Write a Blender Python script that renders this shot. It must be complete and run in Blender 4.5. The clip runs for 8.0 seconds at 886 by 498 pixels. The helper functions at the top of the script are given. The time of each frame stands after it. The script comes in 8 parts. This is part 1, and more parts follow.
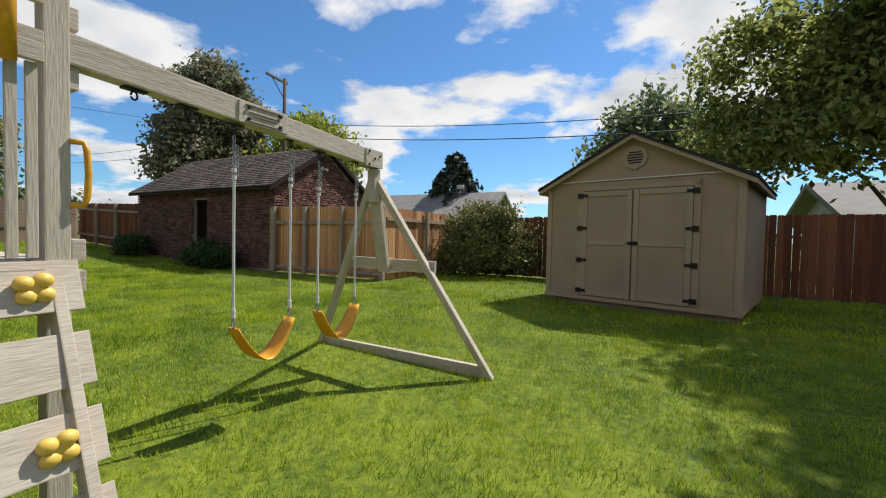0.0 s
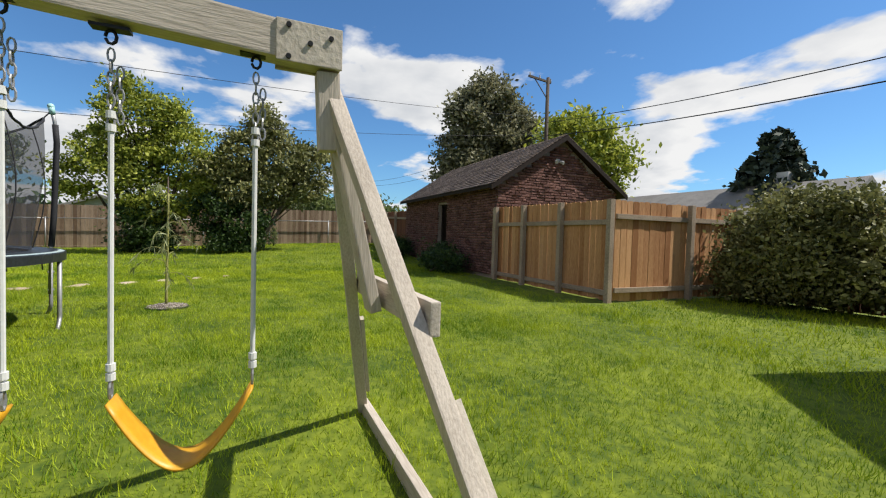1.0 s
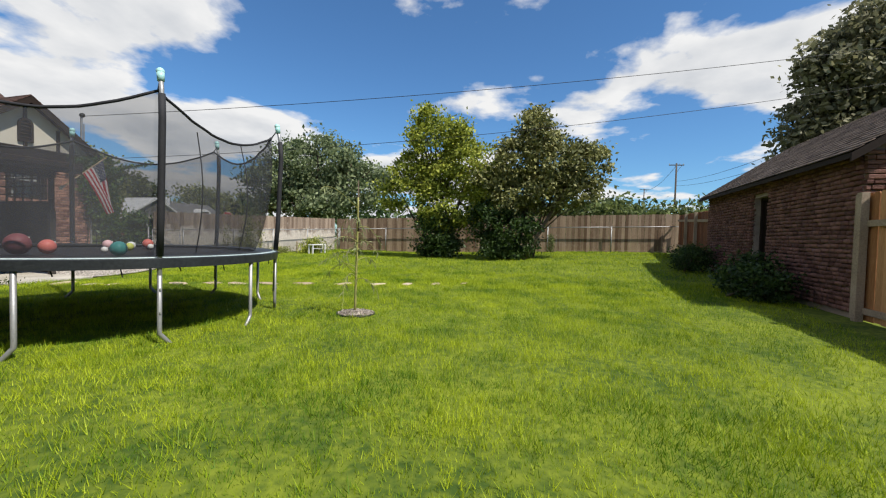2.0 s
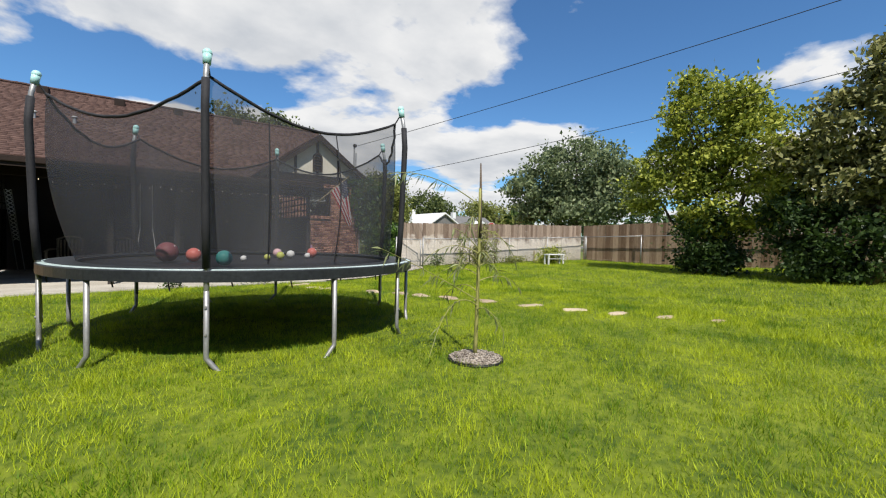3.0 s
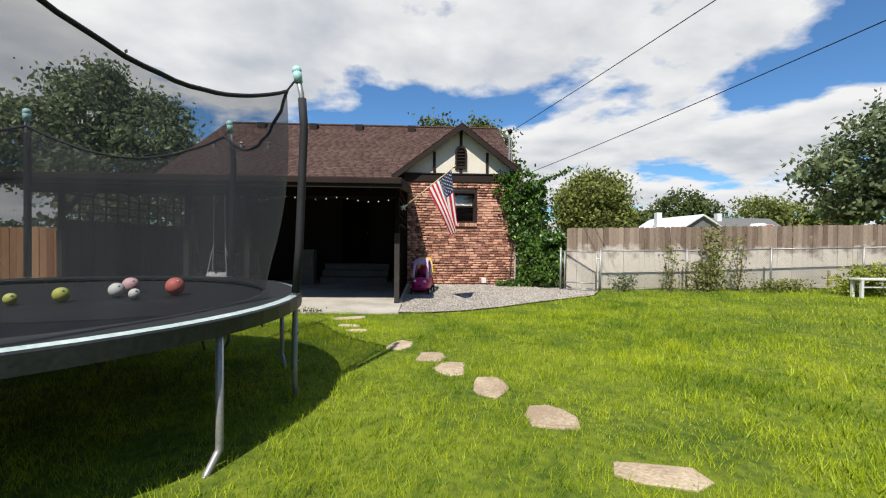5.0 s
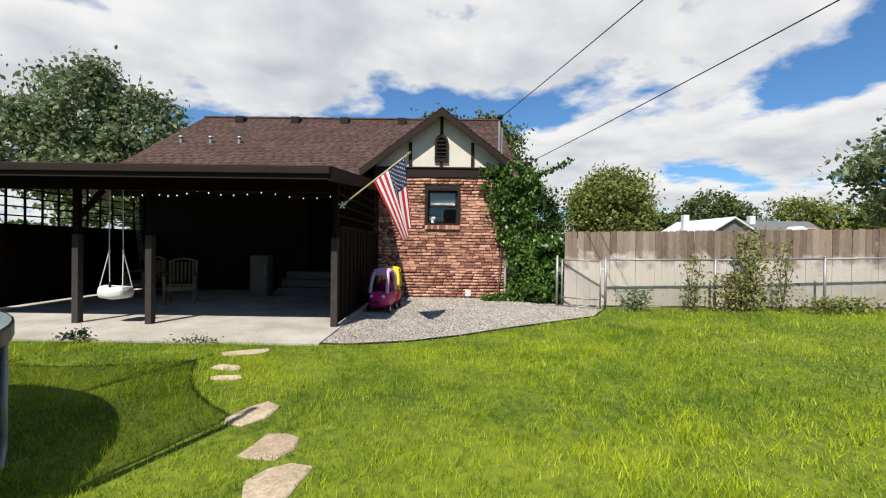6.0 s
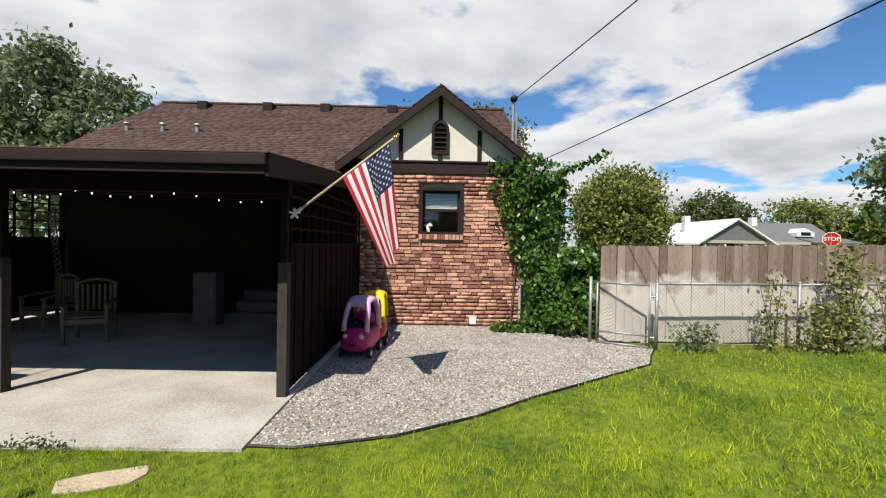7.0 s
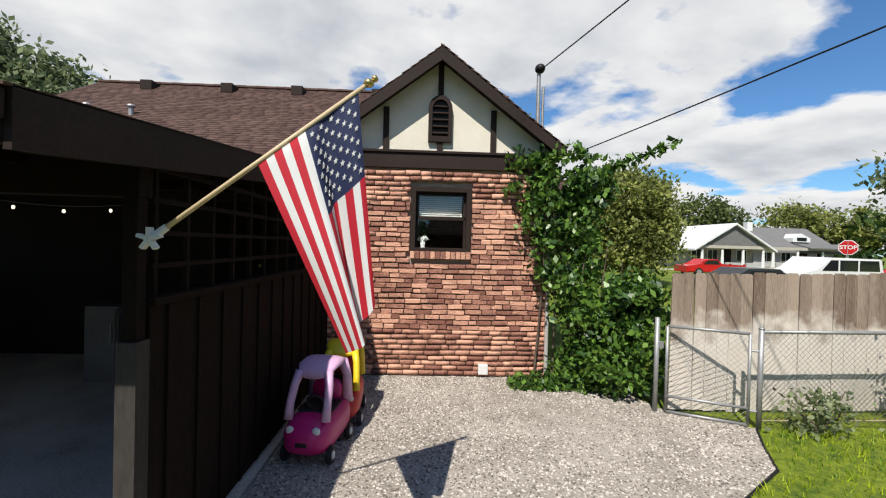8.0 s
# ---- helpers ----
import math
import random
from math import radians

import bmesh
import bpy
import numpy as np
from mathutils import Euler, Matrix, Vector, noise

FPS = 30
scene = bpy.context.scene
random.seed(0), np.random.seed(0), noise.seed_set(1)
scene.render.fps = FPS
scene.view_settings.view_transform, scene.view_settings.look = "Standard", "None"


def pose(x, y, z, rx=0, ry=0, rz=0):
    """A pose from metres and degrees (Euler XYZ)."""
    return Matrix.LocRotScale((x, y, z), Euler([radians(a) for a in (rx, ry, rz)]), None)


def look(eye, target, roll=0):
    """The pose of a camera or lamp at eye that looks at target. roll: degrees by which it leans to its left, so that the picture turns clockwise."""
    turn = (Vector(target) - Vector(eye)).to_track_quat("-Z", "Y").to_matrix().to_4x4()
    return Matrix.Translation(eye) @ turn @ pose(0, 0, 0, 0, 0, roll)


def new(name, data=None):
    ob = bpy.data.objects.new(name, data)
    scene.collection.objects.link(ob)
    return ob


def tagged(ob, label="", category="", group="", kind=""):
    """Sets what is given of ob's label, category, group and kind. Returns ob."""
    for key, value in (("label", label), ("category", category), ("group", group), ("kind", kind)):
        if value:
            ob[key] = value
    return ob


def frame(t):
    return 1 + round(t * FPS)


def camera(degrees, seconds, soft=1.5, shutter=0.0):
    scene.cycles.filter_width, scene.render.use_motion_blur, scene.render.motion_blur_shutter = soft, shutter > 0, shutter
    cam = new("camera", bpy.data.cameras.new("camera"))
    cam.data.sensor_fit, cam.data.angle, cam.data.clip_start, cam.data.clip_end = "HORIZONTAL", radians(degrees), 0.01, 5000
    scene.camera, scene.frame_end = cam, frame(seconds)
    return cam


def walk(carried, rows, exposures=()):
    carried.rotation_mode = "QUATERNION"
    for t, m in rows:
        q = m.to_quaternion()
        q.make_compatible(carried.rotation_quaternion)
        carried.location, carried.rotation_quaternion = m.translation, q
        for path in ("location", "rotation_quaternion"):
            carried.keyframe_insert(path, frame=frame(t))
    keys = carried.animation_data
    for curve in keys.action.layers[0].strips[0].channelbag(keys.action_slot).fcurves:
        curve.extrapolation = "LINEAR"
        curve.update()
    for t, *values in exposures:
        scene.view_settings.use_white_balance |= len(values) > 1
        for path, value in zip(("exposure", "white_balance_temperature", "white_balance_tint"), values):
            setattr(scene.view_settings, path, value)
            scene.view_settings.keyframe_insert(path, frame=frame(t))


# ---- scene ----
cam = camera(93.7, 8.0, soft=1.15)
PATH = [
    (0, (1.058, -0.760, 1.224), (2.011, -2.518, 1.162), 1.2),
    (0.5, (1.225, -2.114, 1.187), (2.692, -3.473, 1.127), 1.6),
    (1, (1.679, -3.365, 1.203), (3.511, -4.165, 1.137), 1.6),
    (1.2, (1.862, -3.765, 1.189), (3.786, -4.303, 1.104), 1.4),
    (1.3, (1.978, -3.967, 1.175), (3.936, -4.366, 1.088), 1.3),
    (1.4, (2.126, -4.157, 1.175), (4.108, -4.412, 1.087), 1.3),
    (1.5, (2.288, -4.338, 1.181), (4.283, -4.442, 1.083), 1.6),
    (1.7, (2.685, -4.666, 1.159), (4.673, -4.462, 1.083), 1.1),
    (2, (3.448, -4.964, 1.196), (5.354, -4.362, 1.129), 1.5),
    (2.2, (3.95, -5.132, 1.172), (5.759, -4.281, 1.111), 1.4),
    (3.3, (6.661, -4.968, 1.225), (7.574, -3.19, 1.181), 0.8),
    (3.5, (7.135, -4.691, 1.187), (7.887, -2.838, 1.158), 0.4),
    (4, (8.123, -4.005, 1.202), (8.466, -2.034, 1.182), 0.2),
    (4.2, (8.506, -3.713, 1.198), (8.765, -1.73, 1.176), 0.3),
    (5.3, (10.477, -1.941, 1.401), (10.523, 0.058, 1.368), 0.6),
    (5.5, (10.796, -1.597, 1.428), (10.814, 0.403, 1.41), 0.6),
    (6, (11.141, -0.669, 1.418), (11.125, 1.331, 1.398), 0.8),
    (6.5, (11.102, 0.313, 1.495), (11.085, 2.313, 1.477), 1.0),
    (7, (11.001, 1.465, 1.732), (11.021, 3.465, 1.704), 1.1),
    (7.5, (10.845, 2.538, 1.963), (10.925, 4.536, 1.922), 1.4),
    (8, (10.843, 3.658, 2.011), (10.921, 5.656, 1.988), 1.5),
]
walk(cam, [(t, look(eye, target, roll)) for t, eye, target, roll in PATH])

# ---- world, sun ----
SUN = Vector((-0.37, -0.98, 1.40)).normalized()
sun = new("sun", bpy.data.lights.new("sun", "SUN"))
sun.data.energy, sun.data.angle, sun.data.color = 5.0, radians(0.6), (1.0, 0.95, 0.86)
sun.matrix_world = look(SUN * 40, (0, 0, 0))
world = bpy.data.worlds.new("sky")
scene.world = world
world.use_nodes = True
wn, wl = world.node_tree.nodes, world.node_tree.links
sky = wn.new("ShaderNodeTexSky")
sky.sky_type, sky.sun_disc = "NISHITA", False
sky.sun_elevation = math.asin(SUN.z)
sky.sun_rotation = math.atan2(SUN.x, SUN.y)
sky.air_density, sky.dust_density, sky.ozone_density = 1.0, 0.3, 2.5


def wmath(op, a, b=None, clamp=False):
    n = wn.new("ShaderNodeMath")
    n.operation, n.use_clamp = op, clamp
    for k, v in enumerate((a, b)):
        if v is None:
            continue
        if isinstance(v, (int, float)):
            n.inputs[k].default_value = v
        else:
            wl.new(v, n.inputs[k])
    return n.outputs[0]


wcoord = wn.new("ShaderNodeTexCoord")
wsep = wn.new("ShaderNodeSeparateXYZ")
wl.new(wcoord.outputs["Generated"], wsep.inputs[0])
wz = wmath("ADD", wmath("MAXIMUM", wsep.outputs[2], 0.0), 0.16)
wcomb = wn.new("ShaderNodeCombineXYZ")
wl.new(wmath("DIVIDE", wsep.outputs[0], wz), wcomb.inputs[0])
wl.new(wmath("DIVIDE", wsep.outputs[1], wz), wcomb.inputs[1])
wcomb.inputs[2].default_value = 3.7


def cloud_noise(shift):
    off, n = wn.new("ShaderNodeVectorMath"), wn.new("ShaderNodeTexNoise")
    off.operation = "ADD"
    off.inputs[1].default_value = shift
    wl.new(wcomb.outputs[0], off.inputs[0])
    n.inputs["Scale"].default_value, n.inputs["Detail"].default_value = 1.15, 9.0
    n.inputs["Roughness"].default_value, n.inputs["Distortion"].default_value = 0.53, 0.1
    wl.new(off.outputs[0], n.inputs["Vector"])
    return n.outputs["Fac"]


wdense = cloud_noise((0.0, 0.0, 0.0))
# lit side towards the sun, grey bases away from it
wrelief = wmath("SUBTRACT", wdense, cloud_noise((SUN.x * 0.22, SUN.y * 0.22, 0.03)))
# more cloud towards the north than towards the south, and more of it low down
wlow = wmath("MULTIPLY", wmath("MAXIMUM", wmath("SUBTRACT", 0.42, wsep.outputs[2]), 0.0), 0.085)
wcover = wmath("ADD", wmath("ADD", wdense, wlow), wmath("MULTIPLY", wsep.outputs[1], 0.045))
wramp = wn.new("ShaderNodeValToRGB")
wramp.color_ramp.elements[0].position, wramp.color_ramp.elements[1].position = 0.493, 0.550
wl.new(wcover, wramp.inputs[0])
wshade = wn.new("ShaderNodeValToRGB")
wshade.color_ramp.elements[0].position, wshade.color_ramp.elements[1].position = 0.44, 0.70
wshade.color_ramp.elements[0].color, wshade.color_ramp.elements[1].color = (1.0, 1.0, 1.0, 1), (0.60, 0.64, 0.70, 1)
wl.new(wmath("ADD", wmath("MULTIPLY", wcover, 0.9), wmath("MULTIPLY", wrelief, -1.3)), wshade.inputs[0])
wtint = wn.new("ShaderNodeMix")
wtint.data_type, wtint.blend_type = "RGBA", "MULTIPLY"
wtint.inputs[0].default_value = 1.0
wl.new(sky.outputs[0], wtint.inputs[6])
wtint.inputs[7].default_value = (0.66, 1.02, 1.30, 1)
wscale = wn.new("ShaderNodeMix")
wscale.data_type, wscale.blend_type = "RGBA", "MULTIPLY"
wscale.inputs[0].default_value = 1.0
wl.new(wshade.outputs[0], wscale.inputs[6])
wscale.inputs[7].default_value = (8.4, 8.4, 8.4, 1)
wmix = wn.new("ShaderNodeMix")
wmix.data_type = "RGBA"
wl.new(wramp.outputs[0], wmix.inputs[0])
wl.new(wtint.outputs[2], wmix.inputs[6])
wl.new(wscale.outputs[2], wmix.inputs[7])
wl.new(wmix.outputs[2], wn["Background"].inputs[0])
wn["Background"].inputs[1].default_value = 0.078
scene.view_settings.exposure = 0.45


# ---- materials ----
def shader(name, lo, hi, rough=0.8, scale=3.0, fine=60.0, bump=0.15, metal=0.0, piece=0.0, stretch=(1, 1, 1), island=0.0, spec=0.3, through_light=0.0, ramp_at=(0.30, 0.72)):
    """Two colours mixed by coarse and fine noise in world-size units, with fine relief. piece, island: spread of tone between pieces."""
    m = bpy.data.materials.new(name)
    m.use_nodes = True
    n, l = m.node_tree.nodes, m.node_tree.links
    b = n["Principled BSDF"]
    co, mp = n.new("ShaderNodeTexCoord"), n.new("ShaderNodeMapping")
    mp.inputs["Scale"].default_value = stretch
    l.new(co.outputs["Object"], mp.inputs["Vector"])
    if piece:
        info = n.new("ShaderNodeObjectInfo")
        mv = n.new("ShaderNodeVectorMath")
        mv.operation = "SCALE"
        mv.inputs[0].default_value = (31.0, 17.0, 23.0)
        l.new(info.outputs["Random"], mv.inputs["Scale"])
        l.new(mv.outputs[0], mp.inputs["Location"])
    big, small = n.new("ShaderNodeTexNoise"), n.new("ShaderNodeTexNoise")
    big.inputs["Scale"].default_value, big.inputs["Detail"].default_value = scale, 5.0
    small.inputs["Scale"].default_value, small.inputs["Detail"].default_value = fine, 3.0
    for t in (big, small):
        l.new(mp.outputs[0], t.inputs["Vector"])
    add = n.new("ShaderNodeMath")
    add.operation = "ADD"
    half = n.new("ShaderNodeMath")
    half.operation, half.inputs[1].default_value = "MULTIPLY_ADD", 0.55
    half.inputs[2].default_value = -0.02
    l.new(small.outputs["Fac"], half.inputs[0])
    half2 = n.new("ShaderNodeMath")
    half2.operation, half2.inputs[1].default_value = "MULTIPLY", 0.5
    l.new(big.outputs["Fac"], half2.inputs[0])
    l.new(half.outputs[0], add.inputs[0])
    l.new(half2.outputs[0], add.inputs[1])
    last = add.outputs[0]
    for amount, node, out in ((piece, "ShaderNodeObjectInfo", "Random"), (island, "ShaderNodeNewGeometry", "Random Per Island")):
        if amount:
            r, k, s = n.new(node), n.new("ShaderNodeMath"), n.new("ShaderNodeMath")
            k.operation, k.inputs[1].default_value, k.inputs[2].default_value = "MULTIPLY_ADD", amount, -amount / 2
            s.operation = "ADD"
            l.new(r.outputs[out], k.inputs[0])
            l.new(k.outputs[0], s.inputs[0])
            l.new(last, s.inputs[1])
            last = s.outputs[0]
    ramp = n.new("ShaderNodeValToRGB")
    ramp.color_ramp.elements[0].position, ramp.color_ramp.elements[1].position = ramp_at
    ramp.color_ramp.elements[0].color, ramp.color_ramp.elements[1].color = (*lo, 1), (*hi, 1)
    l.new(last, ramp.inputs[0])
    l.new(ramp.outputs[0], b.inputs["Base Color"])
    b.inputs["Roughness"].default_value, b.inputs["Metallic"].default_value = rough, metal
    b.inputs["Specular IOR Level"].default_value = spec
    if bump:
        bp = n.new("ShaderNodeBump")
        bp.inputs["Strength"].default_value, bp.inputs["Distance"].default_value = bump, 0.02
        l.new(small.outputs["Fac"], bp.inputs["Height"])
        l.new(bp.outputs[0], b.inputs["Normal"])
    if through_light:
        tr, mx = n.new("ShaderNodeBsdfTranslucent"), n.new("ShaderNodeMixShader")
        mx.inputs[0].default_value = through_light
        l.new(ramp.outputs[0], tr.inputs["Color"])
        l.new(b.outputs[0], mx.inputs[1])
        l.new(tr.outputs[0], mx.inputs[2])
        l.new(mx.outputs[0], n["Material Output"].inputs["Surface"])
    return m


def net_material(name, colour, cover):
    """A fine woven net: part cloth, part open."""
    m = bpy.data.materials.new(name)
    m.use_nodes = True
    n, l = m.node_tree.nodes, m.node_tree.links
    b, t, x = n["Principled BSDF"], n.new("ShaderNodeBsdfTransparent"), n.new("ShaderNodeMixShader")
    b.inputs["Base Color"].default_value, b.inputs["Roughness"].default_value = (*colour, 1), 0.7
    x.inputs[0].default_value = cover
    l.new(t.outputs[0], x.inputs[1])
    l.new(b.outputs[0], x.inputs[2])
    l.new(x.outputs[0], n["Material Output"].inputs["Surface"])
    return m


MAT = {}
MAT["lawn"] = shader("lawn_soil", (0.036, 0.068, 0.005), (0.150, 0.185, 0.012), 0.95, 0.9, 14, 0.5, ramp_at=(0.36, 0.62))
MAT["blade"] = shader("grass_blade", (0.078, 0.168, 0.004), (0.405, 0.475, 0.016), 0.6, 0.75, 2.6, 0, island=0.23, through_light=0.28, ramp_at=(0.35, 0.62))
MAT["fence"] = shader("fence_board", (0.1326, 0.0819, 0.0507), (0.3432, 0.2496, 0.1755), 0.88, 2.2, 40, 0.35, piece=0.45, stretch=(3, 3, 0.5))
MAT["fence_red"] = shader("stained_fence_board", (0.10, 0.034, 0.014), (0.235, 0.090, 0.038), 0.85, 2.2, 40, 0.35, piece=0.4, stretch=(3, 3, 0.5))
MAT["fence_orange"] = shader("cedar_fence_board", (0.27, 0.115, 0.042), (0.56, 0.31, 0.145), 0.85, 2.2, 40, 0.35, piece=0.4, stretch=(3, 3, 0.5))
MAT["rail"] = shader("grey_rail_timber", (0.2106, 0.156, 0.1092), (0.39, 0.312, 0.234), 0.88, 2.5, 40, 0.3)
MAT["brick"] = shader("clinker_brick", (0.215, 0.092, 0.066), (0.60, 0.325, 0.225), 0.9, 5.0, 45, 0.7, piece=0.55, island=0.0)
MAT["brick_joined"] = shader("clinker_brick_wall", (0.215, 0.092, 0.066), (0.60, 0.325, 0.225), 0.9, 5.0, 45, 0.7, island=0.55)
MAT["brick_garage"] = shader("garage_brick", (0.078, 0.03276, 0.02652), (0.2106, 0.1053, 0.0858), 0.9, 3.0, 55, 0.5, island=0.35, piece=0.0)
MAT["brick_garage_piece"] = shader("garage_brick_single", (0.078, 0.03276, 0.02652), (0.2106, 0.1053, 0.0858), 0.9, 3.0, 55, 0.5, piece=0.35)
MAT["mortar"] = shader("mortar", (0.228, 0.1805, 0.1472), (0.38, 0.3135, 0.266), 0.95, 6, 80, 0.4)
MAT["shingle"] = shader("brown_shingle", (0.0578, 0.03042, 0.02434), (0.1126, 0.06692, 0.05476), 0.92, 1.2, 120, 0.3, island=0.25)
MAT["shingle_garage"] = shader("garage_shingle", (0.078, 0.05616, 0.04524), (0.195, 0.1482, 0.1209), 0.92, 1.2, 120, 0.4, island=0.35)
MAT["dark_trim"] = shader("dark_brown_paint", (0.016, 0.010, 0.008), (0.030, 0.020, 0.016), 0.7, 2, 50, 0.1, spec=0.15)
# Dark stain, lowered further so the gloom under the patio roof is in it.
MAT["porch_wood"] = shader("porch_stain_plus_shade", (0.005616, 0.003744, 0.002808), (0.01498, 0.00936, 0.00702), 0.8, 2, 40, 0.2, stretch=(1, 1, 0.3), spec=0.08)
MAT["stucco"] = shader("cream_stucco", (0.5616, 0.5148, 0.4212), (0.6708, 0.6318, 0.546), 0.9, 3, 90, 0.3)
MAT["shed"] = shader("tan_siding_paint", (0.2745, 0.1891, 0.122), (0.3721, 0.266, 0.1781), 0.75, 1.5, 70, 0.12)
MAT["shed_trim"] = shader("tan_trim_paint", (0.2989, 0.2111, 0.1403), (0.3904, 0.2867, 0.1952), 0.7, 1.5, 70, 0.1)
MAT["black"] = shader("black_iron", (0.00936, 0.00936, 0.01014), (0.0234, 0.0234, 0.0234), 0.5, 5, 60, 0.05, metal=0.4)
MAT["galv"] = shader("galvanised_steel", (0.234, 0.234, 0.234), (0.3744, 0.3744, 0.3744), 0.5, 6, 60, 0.05, metal=0.55)
MAT["concrete"] = shader("patio_concrete", (0.2574, 0.2262, 0.1833), (0.468, 0.4368, 0.3822), 0.9, 1.5, 60, 0.2, ramp_at=(0.34, 0.60))
MAT["gravel"] = shader("gravel_bed", (0.176, 0.152, 0.124), (0.4, 0.36, 0.312), 0.95, 3, 45, 0.8)
MAT["pebble"] = shader("gravel_stone", (0.115, 0.098, 0.083), (0.50, 0.455, 0.405), 0.9, 4, 60, 0.2, island=0.85)
MAT["stone"] = shader("sandstone_flag", (0.30, 0.225, 0.15), (0.53, 0.43, 0.305), 0.9, 5, 45, 0.5, piece=0.25, ramp_at=(0.36, 0.66))
MAT["swing_yellow"] = shader("yellow_plastic", (0.6084, 0.2808, 0.0117), (0.702, 0.39, 0.0234), 0.45, 3, 40, 0.03, spec=0.5, through_light=0.15)
MAT["hold_yellow"] = shader("climbing_hold_yellow", (0.5616, 0.351, 0.0468), (0.663, 0.468, 0.0936), 0.5, 3, 40, 0.05, spec=0.5)
MAT["rope_white"] = shader("white_vinyl_sleeve", (0.5148, 0.5148, 0.4992), (0.6396, 0.6396, 0.624), 0.5, 3, 40, 0.03)
MAT["foam_black"] = shader("black_foam_sleeve", (0.01092, 0.01092, 0.01326), (0.0273, 0.0273, 0.0312), 0.75, 5, 60, 0.1)
MAT["net"] = net_material("trampoline_net", (0.035, 0.036, 0.042), 0.50)
MAT["mat_black"] = shader("jump_mat", (0.00936, 0.00936, 0.01092), (0.0234, 0.0234, 0.02652), 0.6, 4, 90, 0.1)
MAT["pad"] = shader("spring_pad_vinyl", (0.01248, 0.01404, 0.01638), (0.0312, 0.0351, 0.039), 0.4, 3, 40, 0.1)
MAT["pad_edge"] = shader("pale_green_vinyl", (0.26, 0.35, 0.34), (0.52, 0.60, 0.58), 0.32, 3, 40, 0.05)
MAT["cap"] = shader("aqua_cap", (0.273, 0.5304, 0.5148), (0.429, 0.663, 0.6396), 0.4, 3, 40, 0.02)
MAT["leaf_mid"] = shader("leaf_mid_green", (0.04524, 0.06864, 0.02028), (0.1677, 0.2028, 0.0624), 0.55, 0.8, 3, 0, island=0.55, through_light=0.42)
MAT["leaf_dark"] = shader("leaf_dark_green", (0.01716, 0.039, 0.01014), (0.07332, 0.1217, 0.0273), 0.5, 0.8, 3, 0, island=0.55, through_light=0.35)
MAT["leaf_light"] = shader("leaf_yellow_green", (0.125, 0.165, 0.020), (0.46, 0.48, 0.075), 0.55, 0.8, 3, 0, island=0.55, through_light=0.35)
MAT["leaf_grey"] = shader("leaf_grey_green", (0.0819, 0.1123, 0.05304), (0.2566, 0.3011, 0.1513), 0.6, 0.8, 3, 0, island=0.55, through_light=0.42)
MAT["leaf_olive"] = shader("leaf_olive", (0.095, 0.112, 0.030), (0.36, 0.385, 0.105), 0.6, 0.8, 3, 0, island=0.6, through_light=0.5)
MAT["leaf_brown"] = shader("leaf_bronze_green", (0.068, 0.078, 0.026), (0.32, 0.31, 0.11), 0.6, 0.8, 3, 0, island=0.35, through_light=0.2)
MAT["leaf_dusty"] = shader("leaf_dusty_green", (0.085, 0.088, 0.048), (0.29, 0.275, 0.155), 0.6, 0.8, 3, 0, island=0.35, through_light=0.38)
MAT["far_wall"] = shader("dull_cream_render", (0.312, 0.2847, 0.234), (0.4056, 0.3744, 0.312), 0.9, 3, 90, 0.2)
MAT["ink"] = shader("faded_brown_print", (0.1716, 0.1326, 0.0936), (0.234, 0.1872, 0.1404), 0.9, 6, 60, 0.0)
MAT["needle"] = shader("conifer_needle", (0.0156, 0.02652, 0.01716), (0.0546, 0.0741, 0.0468), 0.7, 1, 5, 0, island=0.5)
MAT["vine"] = shader("vine_leaf", (0.022, 0.062, 0.010), (0.13, 0.235, 0.034), 0.42, 1.2, 5, 0, island=0.55, through_light=0.28, spec=0.5)
MAT["bark"] = shader("bark", (0.0546, 0.039, 0.0273), (0.156, 0.1209, 0.0897), 0.95, 4, 30, 0.6, stretch=(1, 1, 0.3))
MAT["cane"] = shader("green_cane", (0.1872, 0.1872, 0.0546), (0.3276, 0.312, 0.1092), 0.55, 4, 40, 0.1)
MAT["willow"] = shader("willow_leaf", (0.1248, 0.1482, 0.0585), (0.3276, 0.3588, 0.1716), 0.5, 2, 9, 0, island=0.4, through_light=0.42)
MAT["mulch"] = shader("bark_mulch", (0.13, 0.105, 0.085), (0.46, 0.40, 0.34), 0.95, 12, 90, 0.9, island=0.6)
MAT["red"] = shader("flag_red", (0.39, 0.01092, 0.0234), (0.4836, 0.0234, 0.039), 0.75, 3, 200, 0.05, through_light=0.25)
MAT["white_cloth"] = shader("flag_white", (0.5772, 0.5772, 0.5694), (0.6708, 0.6708, 0.663), 0.75, 3, 200, 0.05, through_light=0.25)
MAT["navy"] = shader("flag_navy", (0.00936, 0.01404, 0.0468), (0.0195, 0.0273, 0.078), 0.75, 3, 200, 0.05, through_light=0.15)
MAT["brass"] = shader("brass", (0.429, 0.312, 0.1092), (0.585, 0.4524, 0.195), 0.3, 5, 60, 0.02, metal=0.9)
MAT["pole_wood"] = shader("varnished_pole", (0.429, 0.3276, 0.1872), (0.546, 0.4368, 0.2808), 0.5, 6, 60, 0.05)
MAT["pink"] = shader("magenta_plastic", (0.39, 0.00468, 0.1092), (0.4836, 0.01092, 0.156), 0.4, 2, 30, 0.02, spec=0.5)
MAT["lilac"] = shader("lilac_plastic", (0.5148, 0.2964, 0.468), (0.6084, 0.39, 0.5616), 0.42, 2, 30, 0.02, spec=0.5)
